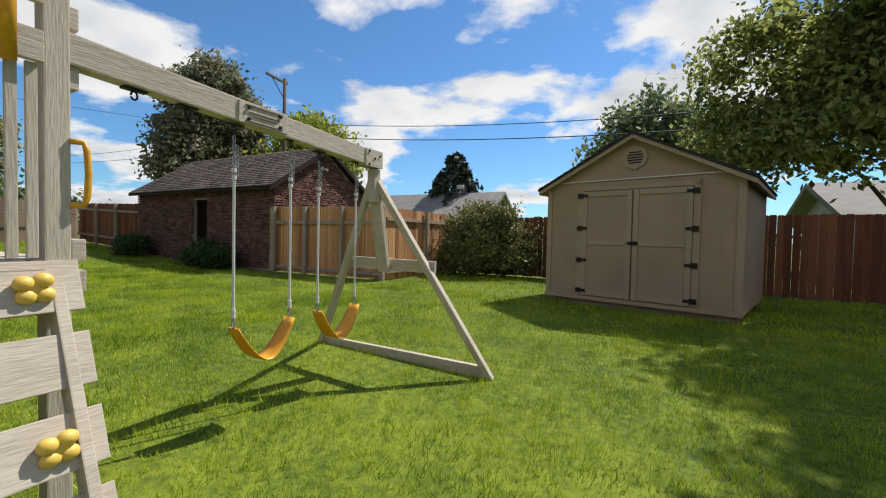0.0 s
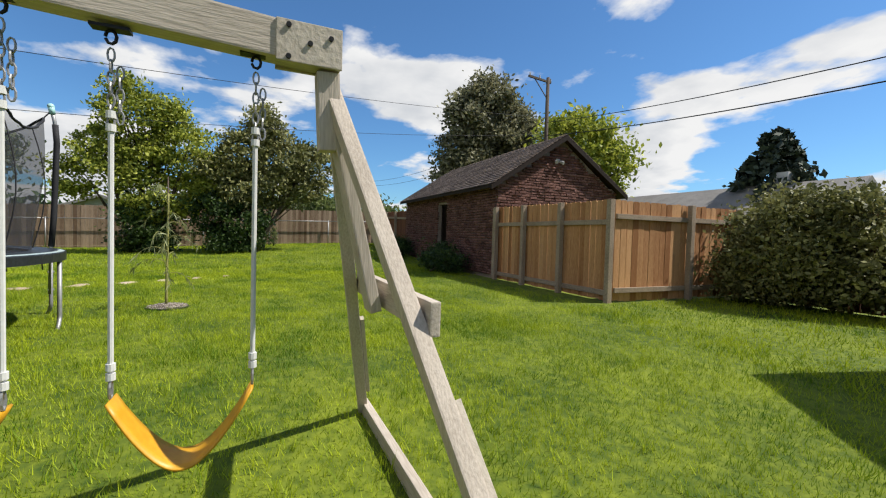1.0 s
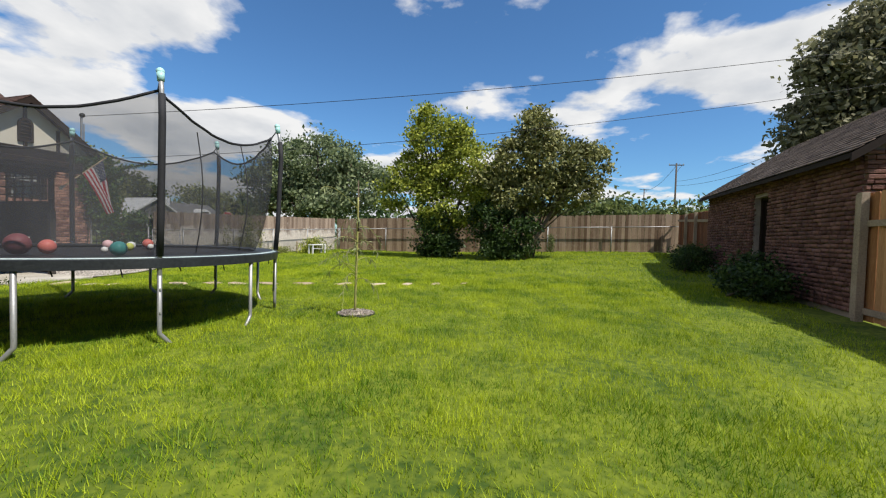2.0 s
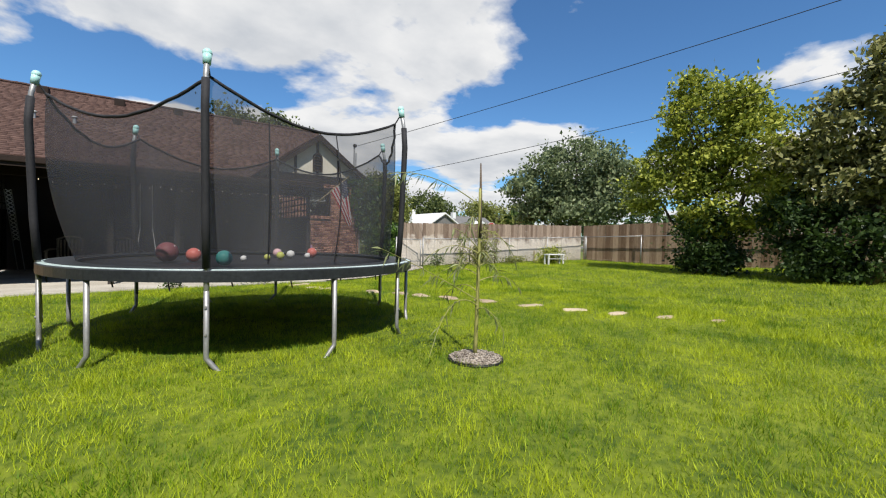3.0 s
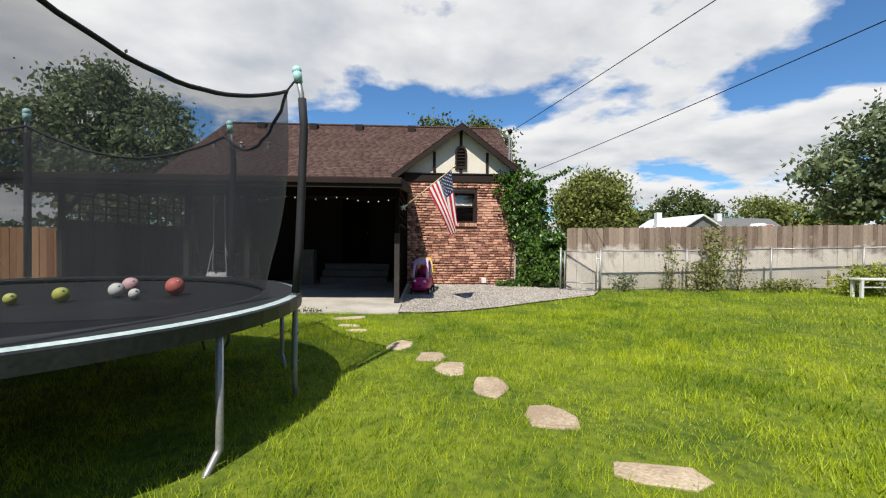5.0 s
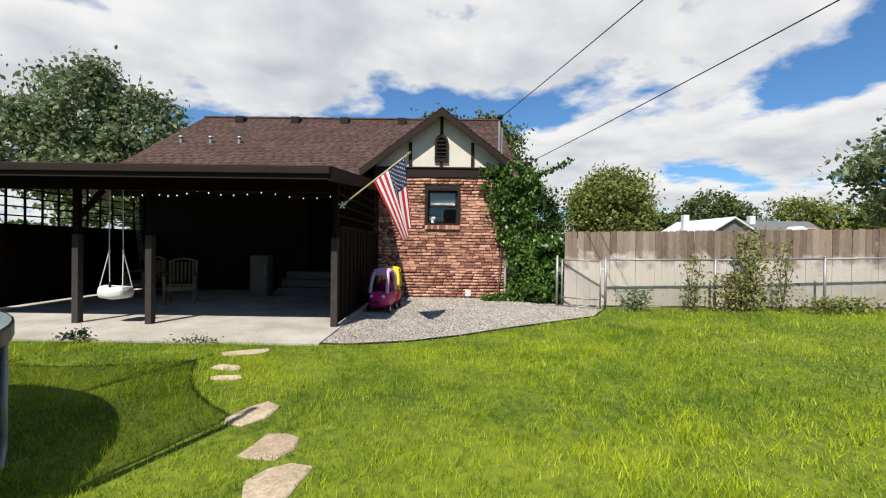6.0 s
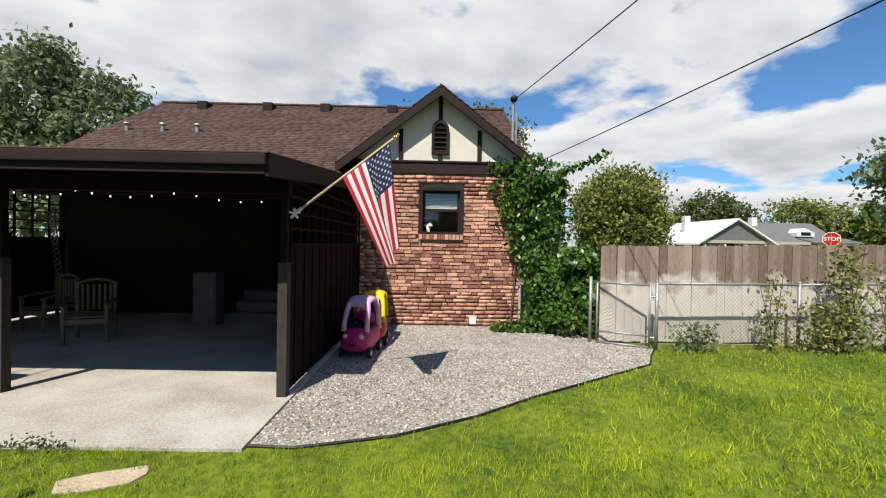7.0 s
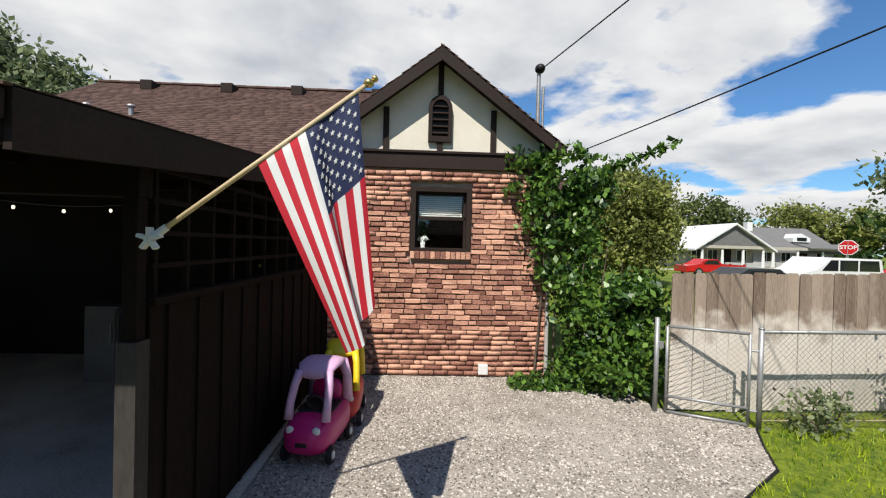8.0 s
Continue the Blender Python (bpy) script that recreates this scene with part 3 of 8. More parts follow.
def garden_gate():
    a, b = Vector((13.66, 8.36, 0)), Vector((14.36, 8.0, 0))
    t = thing("chain_link_gate", (14.36, 8.0, 0.1), "narrow galvanised chain link gate standing ajar", "gate")
    zt, zb = 1.13, 0.14
    bm = bmesh.new()
    for u, v in (((a.x, a.y, zb), (a.x, a.y, zt)), ((b.x, b.y, zb), (b.x, b.y, zt)), ((a.x, a.y, zt), (b.x, b.y, zt)), ((a.x, a.y, zb), (b.x, b.y, zb)), ((a.x, a.y, zb + 0.18), (b.x, b.y, zb + 0.18))):
        rod(bm, u, v, 0.017, n=10)
    part("gate_frame", bm, MAT["galv"], t, smooth=True)
    wire_mesh(t, (a.x, a.y, zt), (b.x, b.y, zt), zb, zb)
    for z in (0.3, 0.95):
        part("hinge", rod(bmesh.new(), (b.x + 0.0, b.y, z), (14.45, 7.96, z), 0.014, n=8), MAT["galv"], t)
    post = thing("gate_post", (13.57, 8.42, 0.1), "slim galvanised gate post beside the vine", "post")
    part("pole", rod(bmesh.new(), (13.57, 8.42, 0.02), (13.57, 8.42, 1.22), 0.027, n=12), MAT["galv"], post, smooth=True)
    part("latch", bx(13.59, 13.64, 8.39, 8.43, 0.86, 0.94, bevel=0.004), MAT["galv"], post)


garden_gate()


# ---- brick walls ----
def brick_shapes(name, material, L, H, D):
    shapes = []
    r = random.Random(name)
    for k in range(6):
        bm = bx(-0.5 * L, 0.5 * L, -0.5 * D, 0.5 * D, -0.5 * H, 0.5 * H)
        bmesh.ops.bevel(bm, geom=[e for e in bm.edges if all(v.co.y < 0 for v in e.verts)], offset=0.006, segments=1, affect="EDGES")
        for v in bm.verts:
            v.co += Vector((r.uniform(-1, 1), r.uniform(-1, 1), r.uniform(-1, 1))) * 0.0045
        me = bpy.data.meshes.new(name)
        bmesh.ops.recalc_face_normals(bm, faces=bm.faces)
        bm.to_mesh(me)
        bm.free()
        me.materials.append(material)
        shapes.append(me)
    return shapes


def brick_face(parent, m, u0, u1, v0, top, holes, single, joined, L=0.205, H=0.062, gap=0.011, rough=0.008, best=None, limit=300):
    """Bricks on the wall face whose frame is m (x along, z up, -y outward). top(u) bounds them above; best picks the single ones."""
    shapes = brick_shapes("brick", single, L, H, 0.09)
    r = random.Random(int(u1 * 977 + v0 * 31))
    rest, made = [], 0
    unit = unit_boxes() * np.array([L, 0.09, H])
    v, row = v0 + H / 2, 0
    while v < 9:
        u = u0 - (L / 2 if row % 2 else 0) - r.uniform(0, 0.04)
        any_left = False
        while u < u1:
            ln = L * r.choice((0.5, 0.72, 1, 1, 1, 1.15)) * r.uniform(0.92, 1.08)
            a, b = max(u, u0), min(u + ln, u1)
            for h in holes:
                if h[2] < v + H / 2 and v - H / 2 < h[3] and a < h[1] and h[0] < b:
                    a, b = (a, min(b, h[0])) if a < h[0] else (max(a, h[1]), b)
            mid = (a + b) / 2
            if b - a > 0.04:
                low = min(top(a), top(b))
                if v + H / 2 < low:
                    any_left = True
                    if not any(h[0] < b and a < h[1] and h[2] < v + H / 2 and v - H / 2 < h[3] for h in holes):
                        proud = r.uniform(-rough, rough)
                        t = m @ Matrix.Translation((mid, 0.012 - proud, v + 0.006 * math.sin(1.9 * mid + 0.8 * row) + r.uniform(-0.005, 0.005))) @ Matrix.Rotation(r.uniform(-0.03, 0.03), 4, "Y") @ Matrix.Rotation(r.uniform(-0.02, 0.02), 4, "Z") @ Matrix.Diagonal(((b - a) / L, 1, r.uniform(0.84, 1.08), 1))
                        if made < limit and (best is None or best(mid, v)):
                            piece("brick", r.choice(shapes), parent, t)
                            made += 1
                        else:
                            mt = np.array(t)
                            rest.append(unit @ mt[:3, :3].T + mt[:3, 3])
            u += ln + gap
        v += H + gap
        row += 1
        if not any_left and row > 3:
            break
    if rest:
        tagged(joined_boxes("brickwork", np.array(rest), joined, parent), kind="stuff")


def shingle_slope(name, parent, m, width, length, material, course=0.14, tab=0.30, cut=None):
    """Overlapping shingle tabs on a slope: m's x runs along the eave, y up the slope, z outward."""
    r = np.random.default_rng(abs(int(width * 100 + length * 10)))
    unit = unit_boxes()
    rows = []
    mt = np.array(m)
    for k in range(int(length / course) + 1):
        y0 = k * course
        y1 = min(length, y0 + course * 1.25)
        if y1 - y0 < 0.02:
            continue
        u = -tab * r.uniform(0, 1)
        while u < width:
            a, b = max(0, u), min(width, u + tab * r.uniform(0.8, 1.15))
            u += b - u
            if cut:
                a, b = cut(a, b, y0)
            if b - a < 0.02:
                continue
            c = unit * np.array([b - a - 0.004, y1 - y0, 0.010]) + np.array([(a + b) / 2, (y0 + y1) / 2, 0.0])
            lift = np.where(unit[:, 1] < 0, 0.014 + r.uniform(0, 0.004), 0.004)
            c[:, 2] += lift
            rows.append(c @ mt[:3, :3].T + mt[:3, 3])
    return tagged(joined_boxes(name, np.array(rows), material, parent), "overlapping asphalt shingles", kind="stuff")


def slope_frame(origin, along, up):
    x, y = Vector(along).normalized(), Vector(up).normalized()
    z = x.cross(y).normalized()
    m = Matrix((x, y, z)).transposed().to_4x4()
    m.translation = origin
    return m


# Brown wall taken down to near black: the patio roof's shade is in the colour.
MAT["dark_wall"] = shader("shade_darkened_brown_wall", (0.0078, 0.00546, 0.00468), (0.02028, 0.01248, 0.01014), 0.85, 2, 40, 0.2)


# ---- house ----
HX0, HX1, HY, HAPX = 9.36, 12.63, 9.66, 10.99
house = thing("house", (7.0, 12.0, 0.1), "brick cottage with brown shingle roof and half-timbered gable", "house")


def build_house():
    gs = 0.765
    top_z = 4.72
    roofline = lambda u: top_z - 0.06 - gs * abs(u - HAPX)
    # wing walls with the window cut through
    bm = bmesh.new()
    wx0, wx1, wz0, wz1 = 10.60, 11.47, 1.905, 2.83
    for x0, x1, z0, z1 in ((HX0, wx0, 0, 3.16), (wx1, HX1, 0, 3.16), (wx0, wx1, 0, wz0), (wx0, wx1, wz1, 3.16)):
        box(bm, x0, x1, HY, HY + 0.25, z0, z1)
    part("side_wall", bx(HX1 - 0.25, HX1, HY + 0.25, 16.0, 0, 3.16), MAT["mortar"], house)
    part("side_wall", bx(HX0, HX0 + 0.25, HY + 0.25, 10.4, 0, 3.16), MAT["mortar"], house)
    wall = part("wall", bm, MAT["mortar"], house, "red clinker brick wall")
    m = Matrix.Translation((0, HY - 0.03, 0))
    brick_face(wall, m, HX0, HX1, 0.13, lambda u: 3.09, [(wx0 - 0.01, wx1 + 0.01, wz0 - 0.11, wz1 + 0.01)], MAT["brick"], MAT["brick_joined"], best=lambda u, v: u > 10.05 and 0.75 < v < 2.6)
    # soldier sill
    for k in range(12):
        x = wx0 + 0.037 + 0.0725 * k
        part("sill_brick", bx(x - 0.032, x + 0.032, HY - 0.10, HY + 0.05, wz0 - 0.105, wz0 - 0.005 + 0.004 * (k % 2), bevel=0.006), MAT["brick"], wall)
    # gable field
    bm = bmesh.new()
    prism(bm, [(HX0, 3.16), (HX1, 3.16), (HX1, roofline(HX1)), (HAPX, roofline(HAPX)), (HX0, roofline(HX0))], "y", HY - 0.01, HY + 0.2)
    part("gable", bm, MAT["stucco"], house, "cream stucco gable")
    part("band", bx(HX0 - 0.02, HX1 + 0.02, HY - 0.075, HY - 0.012, 3.085, 3.30, bevel=0.006), MAT["dark_trim"], house, "dark brown band board")
    part("band_drip", bx(HX0 - 0.03, HX1 + 0.03, HY - 0.10, HY - 0.012, 3.30, 3.335, bevel=0.004), MAT["dark_trim"], house)
    for x, z0, z1 in ((HAPX - 0.77, 3.33, 3.95), (HAPX + 0.77, 3.33, 3.95), (HAPX, 3.33, 3.47), (HAPX, 4.13, 4.6)):
        part("timber", bx(x - 0.04, x + 0.04, HY - 0.05, HY - 0.008, z0, z1, bevel=0.004), MAT["dark_trim"], house)
    # louvred vent with a rounded head
    bm = bmesh.new()
    arc = [(HAPX + 0.17 * math.cos(t), 3.94 + 0.19 * math.sin(t)) for t in (math.pi * k / 12 for k in range(13))]
    inner = [(HAPX + 0.115 * math.cos(t), 3.94 + 0.13 * math.sin(t)) for t in (math.pi * k / 12 for k in range(13))]
    outer = [(HAPX + 0.17, 3.47)] + arc + [(HAPX - 0.17, 3.47)]
    inn = [(HAPX + 0.115, 3.55)] + inner + [(HAPX - 0.115, 3.55)]
    for k in range(len(outer)):
        j = (k + 1) % len(outer)
        vs = [bm.verts.new((p[0], y, p[1])) for y in (HY - 0.075, HY - 0.012) for p in (outer[k], outer[j], inn[j], inn[k])]
        for f in BOX_FACES:
            bm.faces.new([vs[i] for i in f])
    vent = part("vent", bm, MAT["dark_trim"], house, "arched dark louvred gable vent")
    part("backing", bx(HAPX - 0.13, HAPX + 0.13, HY - 0.02, HY - 0.012, 3.5, 4.08), MAT["black"], vent)
    for k in range(5):
        bm = bmesh.new()
        z = 3.60 + 0.095 * k
        w = 0.115 if z < 3.9 else 0.10
        box(bm, -w, w, -0.03, 0.03, -0.007, 0.007, Matrix.Translation((HAPX, HY - 0.045, z)) @ Matrix.Rotation(radians(35), 4, "X"))
        part("slat", bm, MAT["dark_trim"], vent)
    # window
    win = part("window", bx(wx0 + 0.03, wx1 - 0.03, HY + 0.10, HY + 0.105, wz0 + 0.03, wz1 - 0.03), MAT["glass"], house, "double-hung window with dark brown frame")
    win.visible_shadow = False
    bm = bmesh.new()
    for x0, x1, z0, z1 in ((wx0, wx0 + 0.07, wz0, wz1), (wx1 - 0.07, wx1, wz0, wz1), (wx0 + 0.07, wx1 - 0.07, wz1 - 0.07, wz1), (wx0 + 0.07, wx1 - 0.07, wz0, wz0 + 0.05)):
        box(bm, x0, x1, HY - 0.045, HY + 0.12, z0, z1, bevel=0.004)
    part("frame", bm, MAT["dark_trim"], win)
    zm = (wz0 + wz1) / 2 + 0.02
    bm = bmesh.new()
    for x0, x1, z0, z1 in ((wx0 + 0.07, wx0 + 0.11, zm, wz1 - 0.07), (wx1 - 0.11, wx1 - 0.07, zm, wz1 - 0.07), (wx0 + 0.11, wx1 - 0.11, wz1 - 0.11, wz1 - 0.07), (wx0 + 0.07, wx1 - 0.07, zm - 0.025, zm + 0.025), (wx0 + 0.07, wx0 + 0.10, wz0 + 0.05, zm), (wx1 - 0.10, wx1 - 0.07, wz0 + 0.05, zm)):
        box(bm, x0, x1, HY + 0.06, HY + 0.13, z0, z1, bevel=0.003)
    part("sash", bm, MAT["dark_trim"], win)
    # a room behind the window, with blind and counter things
    bm = bmesh.new()
    box(bm, wx0 - 0.5, wx1 + 0.5, HY + 1.6, HY + 1.7, 1.0, 3.1)
    box(bm, wx0 - 0.55, wx0 - 0.5, HY + 0.25, HY + 1.7, 1.0, 3.1)
    box(bm, wx1 + 0.5, wx1 + 0.55, HY + 0.25, HY + 1.7, 1.0, 3.1)
    box(bm, wx0 - 0.5, wx1 + 0.5, HY + 0.25, HY + 1.7, 0.95, 1.0)
    box(bm, wx0 - 0.5, wx1 + 0.5, HY + 0.25, HY + 1.7, 3.1, 3.15)
    part("room", bm, MAT["porch_wood"], house)
    bm = bmesh.new()
    for k in range(12):
        z = zm + 0.03 + 0.03 * k
        box(bm, wx0 + 0.12, wx1 - 0.12, HY + 0.16, HY + 0.185, z, z + 0.022)
    part("blind", bm, MAT["offwhite"], win, "grey slatted blind behind the upper sash")
    # wing roof
    ov = 0.30
    y0, y1 = HY - ov, 16.0
    for sgn in (-1, 1):
        run = 1.76 if sgn > 0 else 1.98
        eave = (HAPX + sgn * run, top_z - gs * run)
        bm = bmesh.new()
        prism(bm, [(HAPX, top_z), eave, (eave[0], eave[1] - 0.10), (HAPX, top_z - 0.10)], "y", y0 + 0.02, 12.9)
        part("roof", bm, MAT["dark_trim"], house)
        up = Vector((-sgn * 1, 0, gs)).normalized()
        ln = run * math.sqrt(1 + gs * gs)
        if sgn > 0:
            m = slope_frame((eave[0], y0 - 0.02, eave[1] + 0.004), (0, 1, 0), up)
        else:
            m = slope_frame((eave[0], 13.2, eave[1] + 0.004), (0, -1, 0), up)
        shingle_slope("shingles", house, m, 13.2 - y0, ln + 0.03, MAT["shingle"])
        # barge boards
        bm = bmesh.new()
        prism(bm, [(HAPX, top_z - 0.01), (eave[0], eave[1] - 0.01), (eave[0], eave[1] - 0.17), (HAPX, top_z - 0.19)], "y", y0 - 0.01, y0 + 0.02)
        part("barge_board", bm, MAT["dark_trim"], house)
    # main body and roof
    # this wall's colour already holds the shade under the patio roof
    part("patio_wall", bx(2.9, HX0, 10.4, 10.65, 0, 2.95), MAT["dark_wall"], house, "brown wall under the patio roof, darkened by shade in its colour")
    for x0, x1, y0, y1 in ((2.9, 3.15, 10.65, 21.6), (3.15, 12.9, 21.35, 21.6), (12.65, 12.9, 16.0, 21.35)):
        part("outer_wall", bx(x0, x1, y0, y1, 0, 2.95), MAT["brick_joined"], house)
    for x in (2.9, 12.7):
        part("end_gable", prism(bmesh.new(), [(10.4, 2.95), (16.0, 6.2), (21.6, 2.95)], "x", x, x + 0.2), MAT["brick_joined"], house)
    ms = 0.62
    for sgn in (-1, 1):
        bm = bmesh.new()
        run = 6.0
        e = (16.0 + sgn * run, 6.4 - ms * run)
        prism(bm, [(16.0, 6.4), e, (e[0], e[1] - 0.12), (16.0, 6.28)], "x", 1.4, 13.15)
        part("main_roof", bm, MAT["dark_trim"], house)
    ln = 6.0 * math.sqrt(1 + ms * ms)
    m = slope_frame((1.38, 10.0, 6.4 - ms * 6.0 + 0.004), (1, 0, 0), (0, 1, ms))
    shingle_slope("main_shingles", house, m, 11.8, ln + 0.02, MAT["shingle"])
    cap = bpy.data.meshes.new("ridge_cap")
    bm = bx(-0.155, 0.155, -0.14, 0.14, -0.027, 0.027, bevel=0.01)
    bm.to_mesh(cap)
    bm.free()
    cap.materials.append(MAT["shingle"])
    for k in range(40):
        piece("ridge_cap", cap, house, Matrix.Translation((1.555 + 0.293 * k, 16.0, 6.40 + 0.006 * (k % 2))))
    for x in (3.06, 5.22, 7.13, 9.35):
        bm = bx(x - 0.16, x + 0.16, 15.35, 15.75, 6.02, 6.30, bevel=0.03)
        part("roof_vent", bm, MAT["dark_trim"], house, "low box roof vent")
    for x in (2.15, 3.15, 4.12):
        bm = bmesh.new()
        rod(bm, (x, 13.3, 4.70), (x, 13.3, 4.92), 0.05, n=12)
        ball(bm, (x, 13.3, 4.93), 0.09, rz=0.05, seg=12, rings=6)
        part("roof_pipe", bm, MAT["galv"], house, "small pale roof pipe with cap")
    # service mast with weather head, downpipe, outlet box
    bm = bmesh.new()
    rod(bm, (12.42, 9.72, 3.3), (12.42, 9.72, 4.58), 0.03, n=12)
    rod(bm, (12.49, 9.72, 3.3), (12.49, 9.72, 4.35), 0.02, n=10)
    mast = part("service_mast", bm, MAT["galv"], house, "galvanised service mast with black weather head")
    bm = ball(bmesh.new(), (12.43, 9.70, 4.61), 0.075, 0.085, 0.07)
    part("weather_head", bm, MAT["black"], mast, smooth=True)
    part("downpipe", rod(bmesh.new(), (12.60, 9.58, 0.12), (12.60, 9.58, 3.1), 0.028, n=10), MAT["offwhite"], house)
    part("outlet_box", bx(11.62, 11.76, HY - 0.12, HY - 0.03, 0.16, 0.30, bevel=0.012), MAT["white"], house, "small white outdoor outlet box")


build_house()


def flower_pot(x, y, z):
    t = thing("flower_vase", (x, y, z), "small white vase of pale flowers on the sill", "vase")
    bm = rod(bmesh.new(), (x, y, z), (x, y, z + 0.09), 0.03, 0.04, n=12)
    part("vase", bm, MAT["white"], t)
    v = np.array([[[x + 0.05 * math.cos(a + q) + rng.normal(0, 0.02), y + 0.04 * math.sin(a + q), z + 0.13 + rng.normal(0, 0.025)] for q in (0, 0.5, 1.0, 0.5)] for a in np.linspace(0, 6, 24)])
    poly_mesh("flowers", v, 4, MAT["white_cloth"], t)


flower_pot(10.78, 9.85, 1.955)


# ---- patio roof ----
def patio_cover():
    t = thing("patio_cover", (6.0, 5.1, SLAB_Z), "dark stained timber patio roof on posts", "patio roof")
    zf, zb, yf, yb, x0, x1 = 2.46, 3.00, 5.00, 10.4, 2.45, 9.52
    z_at = lambda y: zf + (zb - zf) * (y - yf) / (yb - yf)
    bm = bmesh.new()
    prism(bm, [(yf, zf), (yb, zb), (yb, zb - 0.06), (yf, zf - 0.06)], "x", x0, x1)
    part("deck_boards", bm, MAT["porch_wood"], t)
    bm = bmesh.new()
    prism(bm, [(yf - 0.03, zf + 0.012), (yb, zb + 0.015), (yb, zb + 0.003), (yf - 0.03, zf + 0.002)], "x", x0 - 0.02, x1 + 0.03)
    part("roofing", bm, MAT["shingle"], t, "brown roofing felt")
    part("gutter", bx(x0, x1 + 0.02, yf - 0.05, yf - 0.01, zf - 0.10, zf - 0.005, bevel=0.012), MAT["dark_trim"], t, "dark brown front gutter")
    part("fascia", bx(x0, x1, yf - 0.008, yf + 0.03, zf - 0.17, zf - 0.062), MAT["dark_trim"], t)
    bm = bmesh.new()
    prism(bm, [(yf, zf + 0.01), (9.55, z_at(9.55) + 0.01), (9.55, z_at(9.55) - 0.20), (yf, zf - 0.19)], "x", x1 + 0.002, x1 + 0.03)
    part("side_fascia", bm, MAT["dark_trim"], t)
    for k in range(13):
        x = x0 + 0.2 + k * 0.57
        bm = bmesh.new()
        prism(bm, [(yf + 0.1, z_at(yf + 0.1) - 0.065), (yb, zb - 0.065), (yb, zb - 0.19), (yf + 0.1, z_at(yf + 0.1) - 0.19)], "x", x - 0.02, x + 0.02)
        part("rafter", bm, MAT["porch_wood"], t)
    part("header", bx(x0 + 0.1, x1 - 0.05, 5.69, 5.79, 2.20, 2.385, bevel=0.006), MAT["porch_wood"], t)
    for x in (3.08, 5.41, 6.55, 9.42):
        post = part("post", bx(x - 0.035, x + 0.035, 5.705, 5.775, SLAB_Z, 2.2, bevel=0.005), MAT["porch_wood"], t, "dark stained timber post")
        for a, b, c, d in ((x - 0.049, x + 0.049, 5.690, 5.703), (x - 0.049, x + 0.049, 5.777, 5.790), (x - 0.049, x - 0.037, 5.703, 5.777), (x + 0.037, x + 0.049, 5.703, 5.777)):
            part("sleeve_board", bx(a, b, c, d, SLAB_Z, 1.50, bevel=0.004), MAT["sleeve"], post, "greyed sleeve board round the lower post")
    for x, s in ((5.41, 1), (3.08, 1)):
        bm = bmesh.new()
        beam(bm, (x, 5.74, 1.75), (x + 0.4 * s, 5.74, 2.2), 0.05, 0.08)
        part("knee_brace", bm, MAT["porch_wood"], t)
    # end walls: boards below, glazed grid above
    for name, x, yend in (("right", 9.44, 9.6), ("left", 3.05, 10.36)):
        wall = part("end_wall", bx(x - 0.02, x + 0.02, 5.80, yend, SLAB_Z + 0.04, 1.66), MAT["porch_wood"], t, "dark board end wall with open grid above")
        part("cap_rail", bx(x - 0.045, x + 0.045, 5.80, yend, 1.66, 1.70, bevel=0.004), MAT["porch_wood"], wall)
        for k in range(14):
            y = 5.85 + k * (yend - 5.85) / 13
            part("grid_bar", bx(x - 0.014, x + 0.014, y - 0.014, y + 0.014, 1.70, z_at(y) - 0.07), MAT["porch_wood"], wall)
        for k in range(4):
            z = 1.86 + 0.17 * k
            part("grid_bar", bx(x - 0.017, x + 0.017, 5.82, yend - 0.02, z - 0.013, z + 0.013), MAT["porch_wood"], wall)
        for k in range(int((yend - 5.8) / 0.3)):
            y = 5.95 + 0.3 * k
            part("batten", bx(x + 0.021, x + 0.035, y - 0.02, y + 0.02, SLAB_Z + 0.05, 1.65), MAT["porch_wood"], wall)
    return t


MAT["sleeve"] = shader("greyed_dark_board", (0.02188, 0.01802, 0.01544), (0.04891, 0.04247, 0.03732), 0.8, 2, 40, 0.3, stretch=(1, 1, 0.3))
patio_cover()


